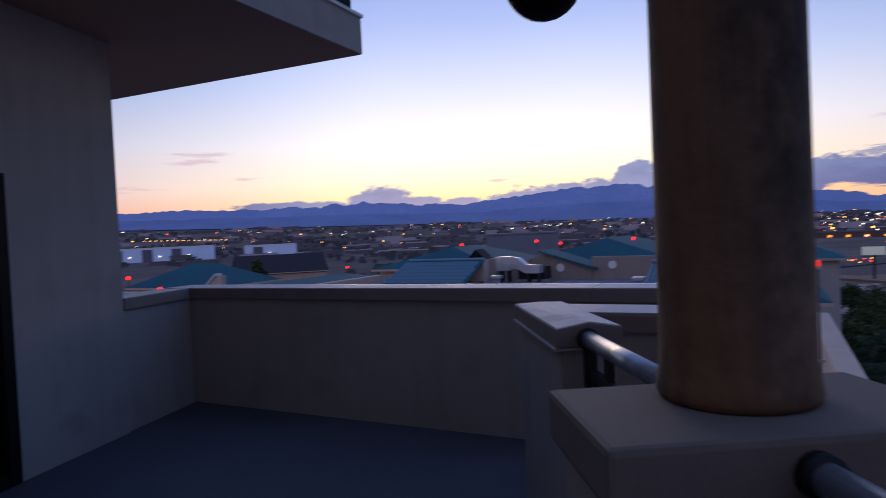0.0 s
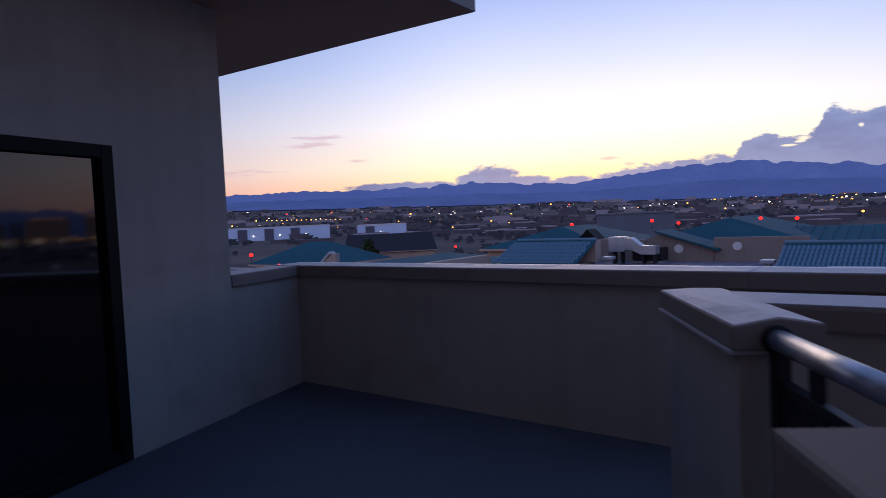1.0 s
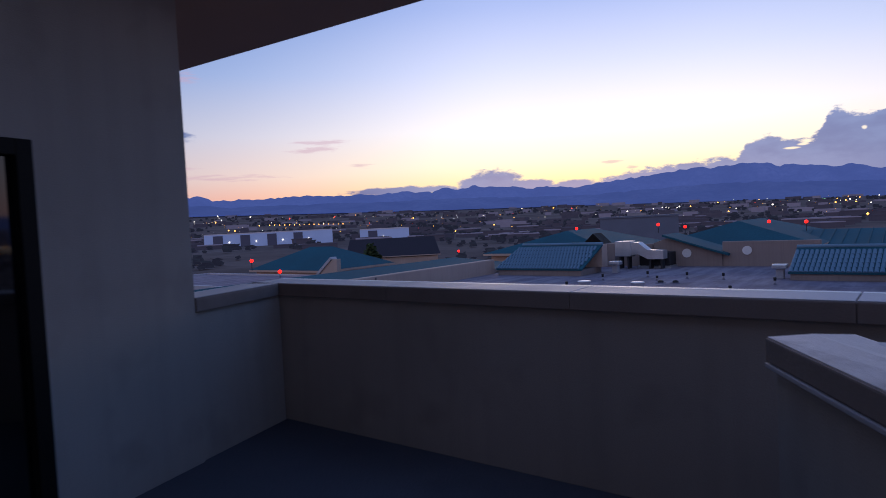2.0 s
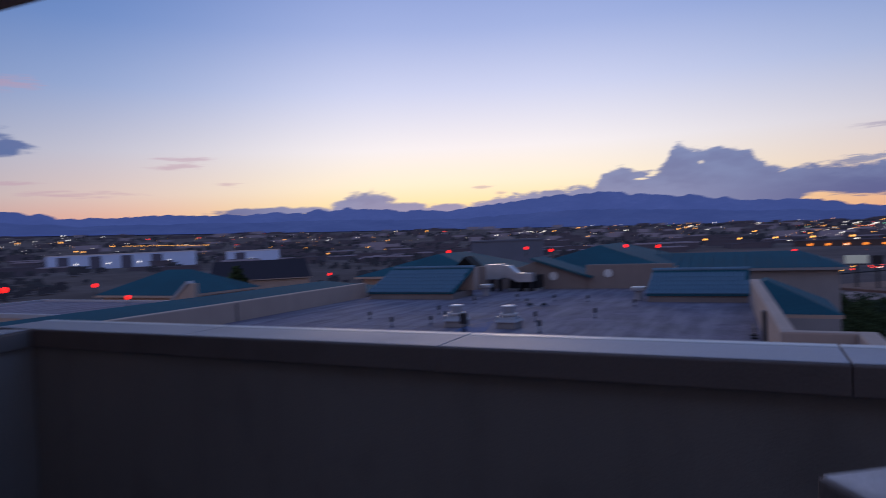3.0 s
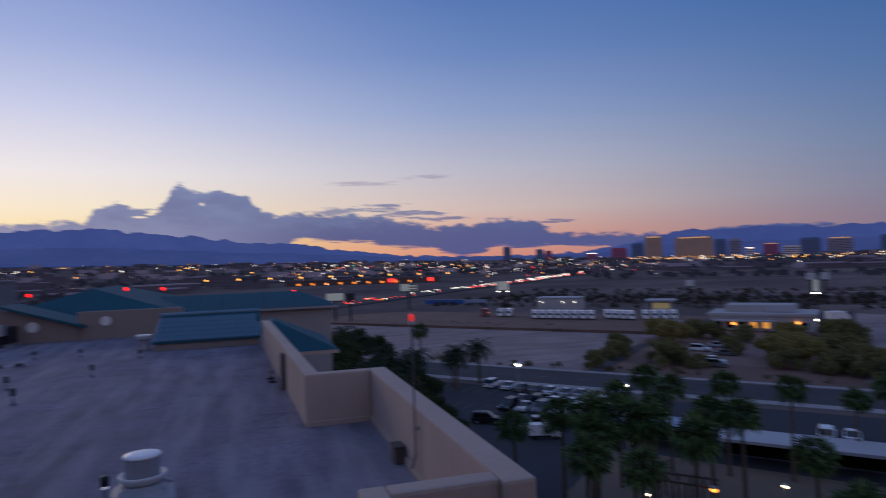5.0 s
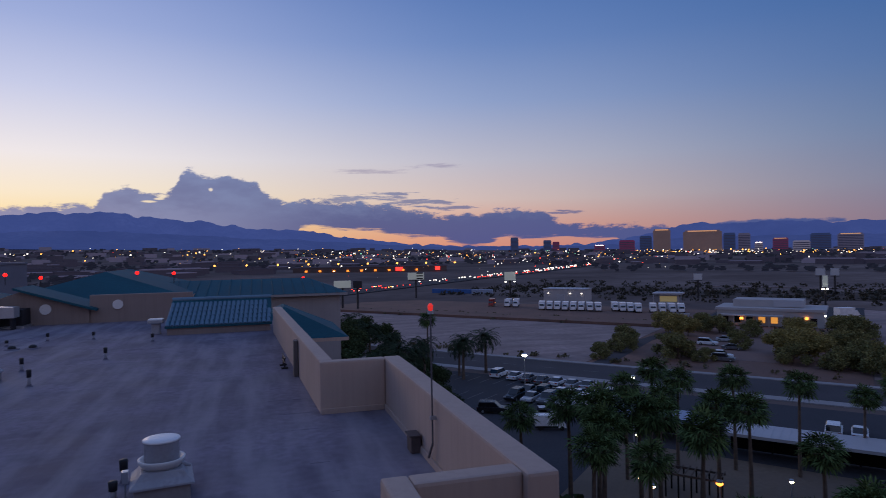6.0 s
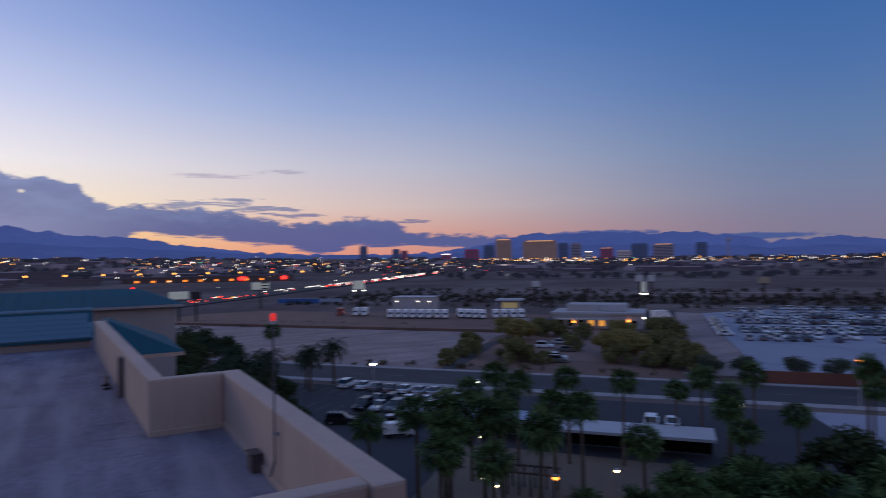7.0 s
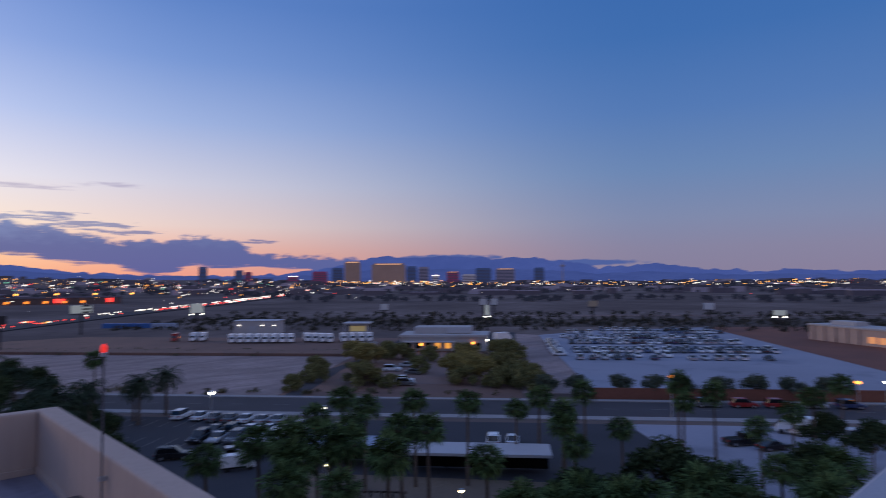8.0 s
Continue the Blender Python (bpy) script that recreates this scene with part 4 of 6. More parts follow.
def leaf_cloud(name, parent, mat, lobes, count, size, seed):
    """Many small two-sided leaf clumps scattered in lobes of (x, y, z, radius, flattening)."""
    rnd = random.Random(seed)
    vs, fs = [], []
    weight = [l[3] ** 2 for l in lobes]
    for _ in range(count):
        x, y, z, r, f = rnd.choices(lobes, weight)[0]
        d = Vector((rnd.gauss(0, 1), rnd.gauss(0, 1), rnd.gauss(0, 1))).normalized() * r * rnd.uniform(0.3, 1.25)
        c = Vector((x + d.x, y + d.y, z + d.z * f))
        e = Euler((rnd.uniform(0, 6.3), rnd.uniform(0, 6.3), rnd.uniform(0, 6.3))).to_matrix()
        s = size * rnd.uniform(0.6, 1.3)
        k = len(vs)
        for p in ((-0.5, -0.3, 0), (0.1, -0.5, 0.08), (0.55, 0.05, 0), (0.1, 0.5, -0.08), (-0.45, 0.25, 0.05)):
            vs.append(c + e @ (Vector(p) * s))
        fs.append((k, k + 1, k + 2, k + 3, k + 4))
    me = bpy.data.meshes.new(name)
    me.from_pydata(vs, [], fs)
    me.materials.append(mat)
    return part(name, me, None, parent)


# ---------------- hills, ground, streets ----------------
def hills():
    """A ring of hills: broad peaks by bearing, roughened by noise, in three ridges."""
    line = [(-135, 1.6), (-100, 1.8), (-80, 2.6), (-66, 3.7), (-61, 3.4), (-56, 2.65), (-49, 2.8), (-41, 2.75), (-34, 3.0), (-29, 2.65), (-25, 2.5), (-20, 3.05), (-15, 3.45), (-11, 3.5), (-7.5, 3.0), (-4, 2.75), (-1, 2.2),
            (3, 2.1), (8, 1.3), (12.5, 0.75), (17, 0.42), (24, 0.3), (29, 0.4), (33, 0.95), (38, 2.0), (41, 1.85), (44.3, 2.0), (47, 1.7), (50.6, 1.82), (54, 1.45), (57, 0.85), (61.7, 1.1), (66, 0.6), (69, 0.4), (71.5, 0.5), (78, 0.3), (95, 0.8), (135, 1.0)]
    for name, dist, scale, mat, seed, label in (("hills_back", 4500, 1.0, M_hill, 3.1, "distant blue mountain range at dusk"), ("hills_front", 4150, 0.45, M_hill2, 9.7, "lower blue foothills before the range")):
        n = 900
        vs, fs = [], []
        for i in range(n + 1):
            az = -135 + 270 * i / n
            h = float(np.interp(az, [p[0] for p in line], [p[1] for p in line]))
            h = h * scale + scale * (0.22 * noise.fractal(Vector((az * 0.8, seed, 0)), 0.65, 2.2, 6) + 0.04 * noise.noise(Vector((az * 2.5, seed, 3))))
            h = max(0.02, h + (0.0 if scale == 1.0 else 0.1))
            x, y = at(az, dist)
            b = rise(x, y) - 10
            slope = max(-0.31, (b + 10) / dist * 57.3)
            top = dist * math.tan(radians(max(h if scale == 1.0 else h + slope * 0.55, slope + 0.05)))
            for k in range(7):
                q = k / 6
                d2 = dist - 420 * (1 - q) + 60 * noise.noise(Vector((az * 0.9, q * 4, seed)))
                xx, yy = at(az, d2)
                vs.append((xx, yy, b + (top - b) * q ** 1.25 + (0 if k in (0, 6) else 16 * scale * noise.fractal(Vector((az * 0.7, q * 3, seed + 5)), 0.9, 2, 4))))
        for i in range(n):
            for k in range(6):
                a = i * 7 + k
                fs.append((a, a + 7, a + 8, a + 1))
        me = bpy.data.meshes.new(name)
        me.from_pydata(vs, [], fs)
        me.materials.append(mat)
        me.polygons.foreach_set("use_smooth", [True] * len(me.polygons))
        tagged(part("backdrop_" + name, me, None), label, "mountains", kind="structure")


# blue haze over the hills is put into their emission
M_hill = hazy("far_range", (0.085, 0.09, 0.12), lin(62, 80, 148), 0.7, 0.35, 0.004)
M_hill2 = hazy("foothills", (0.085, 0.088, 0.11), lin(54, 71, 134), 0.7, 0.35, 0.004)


def ground():
    """One sheet out to the hills, finer near the hotel."""
    radii = [0, 30, 60, 100, 150, 220, 300, 420, 600, 850, 1200, 1700, 2400, 3300, 4300, 4990]
    n = 96
    vs, fs = [(2.7, -0.2, GROUND)], []
    for r in radii[1:]:
        for i in range(n):
            x, y = at(360 * i / n, r)
            vs.append((x, y, rise(x, y)))
    for k in range(1, len(radii)):
        for i in range(n):
            j = (i + 1) % n
            if k == 1:
                fs.append((0, 1 + j, 1 + i))
            else:
                a, b = 1 + (k - 2) * n, 1 + (k - 1) * n
                fs.append((a + i, a + j, b + j, b + i))
    me = bpy.data.meshes.new("ground")
    me.from_pydata(vs, [], fs)
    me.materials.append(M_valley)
    tagged(part("ground", me, None), "dusty desert valley floor with scrub", "ground", kind="structure")


# valley earth with a faint bluish haze painted in as emission
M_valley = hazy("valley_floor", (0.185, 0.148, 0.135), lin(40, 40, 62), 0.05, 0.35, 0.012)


def sheet(name, corners, lift, mat, label, kind="structure", category="pavement", thick=0.25):
    """A paved or bare patch of the street grid, its corners in (u, v)."""
    pts = [uv(*c) for c in corners]
    ob = part(name, prism(bmesh.new(), pts, GROUND - thick, GROUND + lift), mat)
    return tagged(ob, label, category, kind=kind)


def streets():
    sheet("pavement_hotel_lot", [(-140, 60), (30, 60), (30, 112), (-140, 112)], 0.02, M_asphalt, "dark asphalt hotel parking lot", category="parking lot")
    sheet("road", [(-500, 117.5), (500, 117.5), (500, 131), (-500, 131)], 0.03, M_road, "dark asphalt street beside the hotel", category="road")
    sheet("pavement_near", [(-500, 114.6), (500, 114.6), (500, 117.3), (-500, 117.3)], 0.17, M_kerb, "pale concrete pavement with kerb", category="pavement")
    sheet("pavement_far", [(-500, 131.2), (500, 131.2), (500, 133), (-500, 133)], 0.17, M_kerb, "pale concrete pavement with kerb", category="pavement")
    sheet("dirt_lot", [(-175, 133.2), (-47, 133.2), (-47, 200), (-175, 200)], 0.04, M_dirt, "bare pale dirt lot", category="dirt lot")
    sheet("earth_bank", [(-200, 200.2), (-47, 200.2), (-50, 212), (-200, 212)], 0.9, M_brown, "low brown earth bank behind the dirt lot", category="earth bank")
    sheet("truck_yard", [(-200, 212.3), (-42, 212.3), (-42, 262), (-200, 262)], 0.05, M_brown, "brown gravel truck yard", category="yard")
    sheet("garden_beds", [(-46.8, 133.2), (4.5, 133.2), (4.5, 215), (-46.8, 215)], 0.035, M_brown, "reddish brown planted ground", category="garden")
    sheet("footpath", [(-45.5, 133.2), (-41.5, 133.2), (-43, 172), (-39, 203), (-42, 203), (-46.6, 172)], 0.06, M_road, "curving concrete footpath", category="path")
    sheet("entry_lot", [(-30, 150), (-10, 150), (-10, 212), (-30, 212)], 0.06, M_brown2, "reddish paved visitor parking", category="parking lot")
    sheet("side_road", [(-41, 215.3), (5, 215.3), (5, 290), (-41, 290)], 0.04, M_asphalt, "asphalt drive beside the low building", category="road")
    sheet("car_storage_lot", [(20, 139.5), (100, 139.5), (97, 177), (96, 320), (40, 300), (14.5, 277)], 0.05, M_lot, "large pale concrete car storage lot", category="parking lot")
    sheet("dirt_strip", [(4.7, 139.5), (19.8, 139.5), (14.3, 277), (4.7, 283)], 0.06, M_dirt, "narrow dirt strip beside the lot", category="dirt strip")
    sheet("white_lot", [(30.3, 62), (140, 62), (140, 112), (22, 112), (22, 108)], 0.04, M_lot, "pale concrete loading lot", category="parking lot")
    sheet("red_earth", [(100.3, 139.5), (260, 139.5), (260, 330), (96.3, 322), (97.3, 177)], 0.03, M_red, "reddish bare earth beside the lot", category="dirt")
    sheet("hotel_garden", [(-140, 8), (60, 8), (60, 59.8), (-140, 59.8)], 0.03, M_garden, "dark planted hotel garden", category="garden")
    sheet("garden_walk", [(-23, 61), (6, 62.5), (7.5, 80.5), (-24, 82)], 0.028, M_tan, "pale tan garden walk below the carports", category="path")
    sheet("road_desert", [(-70, 411), (420, 411), (420, 416), (-70, 416)], 0.35, M_dirt, "pale narrow road across the desert flat", category="road")
    sheet("scrub_flat", [(-95, 324), (420, 324), (420, 380), (-60, 380)], 0.06, M_scrubland, "dark reddish scrub land behind the lot", category="scrub land")
    for u in range(-170, 170, 9):
        l = part("road_line", prism(bmesh.new(), [uv(u, 124.2), uv(u + 3, 124.2), uv(u + 3, 124.38), uv(u, 124.38)], GROUND + 0.031, GROUND + 0.036), M_line, bpy.data.objects["road"])
    lot = bpy.data.objects["pavement_hotel_lot"]
    for v0, u0, u1 in ((104.6, -76, -30), (92.5, -66, -30)):
        for u in np.arange(u0, u1, 2.75):
            part("bay_line", prism(bmesh.new(), [uv(u, v0), uv(u + 0.12, v0), uv(u + 0.12, v0 + 5.2), uv(u, v0 + 5.2)], GROUND + 0.021, GROUND + 0.026), M_line, lot)
    # red brick wall in front of the storage lot
    w = sheet("wall_lot_fence", [(18, 134.3), (112, 134.3), (112, 134.7), (18, 134.7)], 2.2, M_red, "dark red block wall along the storage lot", category="wall")


M_scrubland = material("scrub_land", (0.085, 0.058, 0.046), 0.95, 0.35, 0.8, 0.06, 0.2, spots=(0.15, (0.04, 0.035, 0.028), 0.7))
M_tan = material("tan_paving", (0.165, 0.13, 0.098), 0.9, 0.2, 2, 0.15, 0.1, spots=(0.2, (0.17, 0.13, 0.10), 0.6))
M_brown2 = material("reddish_paving", (0.21, 0.14, 0.12), 0.9, 0.15, 2, 0.1, 0.1)
M_red = material("red_earth", (0.20, 0.085, 0.06), 0.95, 0.2, 2, 0.08, 0.1)
M_garden = material("garden_mulch", (0.12, 0.10, 0.07), 0.95, 0.4, 2, 0.15, 0.2, spots=(0.12, (0.17, 0.135, 0.095), 0.7))


# ---------------- city ----------------
def tower(name, az0, az1, top, dist, label, mat, lit=None, base=-0.6, depth=40, windows=True):
    """A far building by bearings and the elevation of its top."""
    a = (az0 + az1) / 2
    x, y = at(a, dist)
    w = dist * math.tan(radians(az1 - az0)) / 2
    z0 = dist * math.tan(radians(base)) - 6
    z1 = 1.6 + dist * math.tan(radians(top))
    t = thing(name, pose(x, y, z0, 0, 0, -a), label, "high-rise", "far high-rises")
    h = z1 - z0
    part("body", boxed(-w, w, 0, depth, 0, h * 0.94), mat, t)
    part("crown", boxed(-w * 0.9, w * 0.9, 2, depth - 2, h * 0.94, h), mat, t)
    if windows:
        n, f = max(3, int(2 * w / 9)), max(4, int(h / 7))
        for j in range(f):
            part("window_band", boxed(-w * 0.94, w * 0.94, -0.8, -0.02, h * 0.9 * (j + 0.35) / f, h * 0.9 * (j + 0.75) / f), M_farglass, t)
    if lit is not None:
        part("roof_sign", boxed(-w * 0.75, w * 0.75, -1.5, -0.1, h * 0.945, h * 0.985), lit, t, "lit sign band")
    return t


# tower colours carry the evening haze as painted-on emission
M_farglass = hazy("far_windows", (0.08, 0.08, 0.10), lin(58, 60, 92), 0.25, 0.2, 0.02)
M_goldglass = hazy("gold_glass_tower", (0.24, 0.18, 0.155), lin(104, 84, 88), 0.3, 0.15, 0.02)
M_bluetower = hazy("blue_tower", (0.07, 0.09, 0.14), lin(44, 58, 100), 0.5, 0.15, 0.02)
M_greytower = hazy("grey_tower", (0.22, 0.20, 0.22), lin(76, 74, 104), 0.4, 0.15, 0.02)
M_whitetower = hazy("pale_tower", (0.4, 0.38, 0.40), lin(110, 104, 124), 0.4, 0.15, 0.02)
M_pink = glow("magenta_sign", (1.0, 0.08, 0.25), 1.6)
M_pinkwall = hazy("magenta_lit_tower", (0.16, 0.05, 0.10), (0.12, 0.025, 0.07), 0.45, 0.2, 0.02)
M_amberroof = glow("amber_sign", (1.0, 0.5, 0.25), 0.45)
M_bright = glow("bright_screen", (1.0, 0.75, 0.7), 5.0)


def city():
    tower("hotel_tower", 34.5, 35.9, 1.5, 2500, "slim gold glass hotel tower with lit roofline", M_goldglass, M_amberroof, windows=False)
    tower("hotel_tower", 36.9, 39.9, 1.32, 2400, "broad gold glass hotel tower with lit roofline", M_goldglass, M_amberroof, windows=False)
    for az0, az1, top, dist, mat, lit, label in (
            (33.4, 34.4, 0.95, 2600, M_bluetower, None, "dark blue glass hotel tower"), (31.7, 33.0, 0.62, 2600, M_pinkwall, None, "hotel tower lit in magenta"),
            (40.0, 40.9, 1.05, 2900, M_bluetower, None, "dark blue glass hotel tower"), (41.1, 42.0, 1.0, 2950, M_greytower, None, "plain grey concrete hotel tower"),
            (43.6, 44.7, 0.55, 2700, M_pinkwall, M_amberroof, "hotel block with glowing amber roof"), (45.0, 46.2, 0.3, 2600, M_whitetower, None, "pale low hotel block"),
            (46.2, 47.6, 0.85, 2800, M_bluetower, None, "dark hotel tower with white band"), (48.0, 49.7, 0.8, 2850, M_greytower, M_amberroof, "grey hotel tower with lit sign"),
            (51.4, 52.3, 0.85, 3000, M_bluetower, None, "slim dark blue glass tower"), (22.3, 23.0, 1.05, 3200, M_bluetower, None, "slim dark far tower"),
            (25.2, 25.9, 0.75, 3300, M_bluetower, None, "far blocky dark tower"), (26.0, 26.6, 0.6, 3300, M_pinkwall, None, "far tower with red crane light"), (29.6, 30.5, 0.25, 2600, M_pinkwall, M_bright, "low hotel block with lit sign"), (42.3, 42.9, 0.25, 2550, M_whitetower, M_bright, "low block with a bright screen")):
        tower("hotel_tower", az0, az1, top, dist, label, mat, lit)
    # needle tower
    x, y = at(53.9, 3400)
    n = thing("needle_tower", pose(x, y, -30), "thin far observation tower", "tower")
    part("shaft", tube(bmesh.new(), (0, 0, 0), (0, 0, 82), 5, 8, 3), M_greytower, n)
    part("pod", lathe(bmesh.new(), [(4, 82), (12, 88), (12, 94), (3, 98), (1, 112)], 12), M_greytower, n)
    # low blocks over the valley
    rnd = random.Random(4)
    bms = {m.name: (bmesh.new(), m) for m in (M_greytower, M_whitetower, M_farblock)}
    for _ in range(900):
        az, d = rnd.uniform(-64, 82), 420 * math.exp(rnd.uniform(0.35, 2.2))
        x, y = at(az, d)
        if (az > 15 and d < 900) or (2 < az < 19 and d < 780):
            continue
        z = rise(x, y)
        w, dp, h = rnd.uniform(8, 45) * (0.6 + d / 3000), rnd.uniform(10, 30), rnd.uniform(3.5, 9) * (0.7 + d / 3500)
        if d < 950:
            b = thing("low_valley_building", pose(x, y, z, 0, 0, -az + rnd.uniform(-25, 25)), "low hazy flat-roofed building in the valley", "building", "low valley buildings")
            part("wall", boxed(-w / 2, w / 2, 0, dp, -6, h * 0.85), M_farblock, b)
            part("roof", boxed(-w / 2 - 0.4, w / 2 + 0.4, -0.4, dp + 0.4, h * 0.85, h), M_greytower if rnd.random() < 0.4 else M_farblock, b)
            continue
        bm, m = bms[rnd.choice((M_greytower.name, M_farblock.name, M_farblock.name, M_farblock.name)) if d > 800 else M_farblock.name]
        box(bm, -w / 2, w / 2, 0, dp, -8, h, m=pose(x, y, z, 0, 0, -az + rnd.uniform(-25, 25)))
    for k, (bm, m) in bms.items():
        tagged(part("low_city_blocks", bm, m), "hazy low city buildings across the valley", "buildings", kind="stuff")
    # dark tree belts
    vs, fs = [], []
    for _ in range(5200):
        az, d = rnd.uniform(-64, 82), 330 * math.exp(rnd.uniform(0.1, 2.3))
        az += 1.5 * math.sin(d * 0.02)
        if (noise.noise(Vector((az * 0.12, math.log(d) * 5, 7))) < -0.02 if az < 30 else d < 640 or 760 < d < 980 or (1060 < d < 1400 and rnd.random() < 0.7)) or (-10 < az < 30 and d < 780):
            continue
        x, y = at(az, d)
        z, s = rise(x, y), rnd.uniform(2.2, 5.0) * (0.8 + d / 2600)
        k = len(vs)
        for j in range(3):
            a0 = rnd.uniform(0, 6.3)
            for q in range(6):
                rr = s * rnd.uniform(0.5, 1.1)
                vs.append((x + rr * math.cos(a0 + q * 1.047), y + rr * math.sin(a0 + q * 1.047), z + s * (0.25 + 0.45 * j) * rnd.uniform(0.8, 1.2)))
        for j in range(2):
            for q in range(6):
                a, b = k + j * 6 + q, k + j * 6 + (q + 1) % 6
                fs.append((a, b, b + 6, a + 6))
        fs.append(tuple(range(k + 12, k + 18)))
    me = bpy.data.meshes.new("far_trees")
    me.from_pydata(vs, [], fs)
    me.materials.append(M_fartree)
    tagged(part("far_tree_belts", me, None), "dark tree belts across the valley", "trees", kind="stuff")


# haze over low blocks and trees added as emission
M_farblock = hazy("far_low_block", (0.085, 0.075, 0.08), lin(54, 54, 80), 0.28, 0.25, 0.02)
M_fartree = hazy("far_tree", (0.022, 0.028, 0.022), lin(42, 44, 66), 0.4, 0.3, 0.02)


def light_points(name, mat, places, label):
    """Small lamps scattered over the valley, one mesh."""
    vs, fs = [], []
    for x, y, z, s in places:
        k = len(vs)
        vs += [(x + s, y, z), (x, y + s, z), (x - s, y, z), (x, y - s, z), (x, y, z + s), (x, y, z - s)]
        fs += [(k + a, k + b, k + c) for a, b, c in ((0, 1, 4), (1, 2, 4), (2, 3, 4), (3, 0, 4), (1, 0, 5), (2, 1, 5), (3, 2, 5), (0, 3, 5))]
    me = bpy.data.meshes.new(name)
    me.from_pydata(vs, [], fs)
    me.materials.append(mat)
    tagged(part(name, me, None), label, "lights", kind="stuff")


def city_lights():
    rnd = random.Random(11)
    white, amber, red, green = [], [], [], []
    for _ in range(1350):
        az, d = rnd.uniform(-64, 82), 520 * math.exp(rnd.triangular(0.1, 2.05, 1.5))
        if az > 35 and d < 1600 and rnd.random() < 0.85:
            continue
        if az < -10 and rnd.random() < 0.3:
            continue
        if noise.noise(Vector((az * 0.25, math.log(d) * 6, 2))) < -0.1:
            continue
        x, y = at(az, d)
        z = rise(x, y) + rnd.uniform(5, 12)
        s = d * (0.0002 + 0.0011 * rnd.random() ** 4)
        k = rnd.random()
        (white if k < 0.5 else amber if k < 0.87 else red if k < 0.965 else green).append((x, y, z, s))
    for _ in range(460):
        az, d = rnd.uniform(2, 36), rnd.triangular(480, 2100, 1200)
        x, y = at(az, d)
        if noise.noise(Vector((az * 0.3, d * 0.01, 5))) < -0.15:
            continue
        k = rnd.random()
        (white if k < 0.5 else amber if k < 0.82 else red if k < 0.95 else green).append((x, y, rise(x, y) + rnd.uniform(3, 11), d * (0.00022 + 0.0009 * rnd.random() ** 4)))
    for _ in range(300):
        az, d = rnd.uniform(36, 82), rnd.triangular(1300, 2600, 2000)
        x, y = at(az, d)
        (white if rnd.random() < 0.6 else amber).append((x, y, rise(x, y) + rnd.uniform(3, 9), d * rnd.uniform(0.0004, 0.0011)))
    # the avenue towards the towers and a row of amber street lamps to the west
    for i in range(46):
        x, y = at(33 + 9.5 * i / 45 + rnd.uniform(-.3, .3), 2250 + rnd.uniform(-150, 150))
        (amber if rnd.random() < 0.7 else white).append((x, y, rise(x, y) + rnd.uniform(4, 14), rnd.uniform(1.3, 3.0)))
    for i in range(16):
        x, y = at(-52.5 + 0.42 * i, 1500 - 8 * i)
        amber.append((x, y, rise(x, y) + 8, 1.35))
    for i in range(9):
        x, y = at(-3.5 + 2.6 * i, 640)
        amber.append((x, y, rise(x, y) + 11, 1.1))
    light_points("white_city_lights", M_lightw, white, "white city lights across the valley")
    light_points("amber_city_lights", M_lighta, amber, "amber street lamps across the valley")
    light_points("red_city_lights", M_lightr, red, "red signs and signals across the valley")
    light_points("green_city_lights", M_lightg, green, "green signals across the valley")


M_lightw = glow("city_white", (1.0, 0.9, 0.78), 3.0)
M_lighta = glow("city_amber", (1.0, 0.42, 0.07), 4.0)
M_lightr = glow("city_red", (1.0, 0.05, 0.03), 3.0)
M_lightg = glow("city_green", (0.35, 1.0, 0.6), 1.2)
# ---------------- palms and trees ----------------
def fan_crown(seed, n, reach, droop):
    """Fan palm crown: stiff stalks spread over a ball, each with a pleated fan whose split tips hang."""
    rnd = random.Random(seed)
    vs, fs = [], []
    down = Vector((0, 0, 1))
    m = 15
    for i in range(n):
        az = i * 2.39996 + rnd.uniform(-.3, .3)
        el = math.asin(1 - 1.62 * (i + 0.5) / n) - rnd.uniform(0, droop)
        out = Vector((math.cos(az) * math.cos(el), math.sin(az) * math.cos(el), math.sin(el)))
        side = out.cross(down)
        side = side.normalized() if side.length > 0.05 else Vector((1, 0, 0))
        up = side.cross(out).normalized()
        tilt = rnd.uniform(-0.6, 0.6)
        side, up = side * math.cos(tilt) + up * math.sin(tilt), up * math.cos(tilt) - side * math.sin(tilt)
        stalk, fan = reach * rnd.uniform(0.4, 0.66), reach * rnd.uniform(0.42, 0.6)
        hub = out * stalk - down * 0.06 * reach
        k = len(vs)
        vs += [side * 0.035, -side * 0.035, hub - side * 0.03, hub + side * 0.03]
        fs.append((k, k + 1, k + 2, k + 3))
        step = radians(230) / m
        for j in range(m):
            a = radians(-115) + step * (j + 0.5)
            d, w = out * math.cos(a) + side * math.sin(a), side * math.cos(a) - out * math.sin(a)
            length = fan * (0.72 + 0.28 * math.cos(a)) * rnd.uniform(0.85, 1.12)
            mid = hub + d * length * 0.6 - down * length * 0.05 + up * 0.05 * reach * (1 if j % 2 else -1)
            half = w * length * 0.6 * math.tan(step / 2) * 0.8
            k = len(vs)
            vs += [hub, mid + half, hub + d * length - down * length * rnd.uniform(0.08, 0.45), mid - half]
            fs.append((k, k + 1, k + 2, k + 3))
    return vs, fs


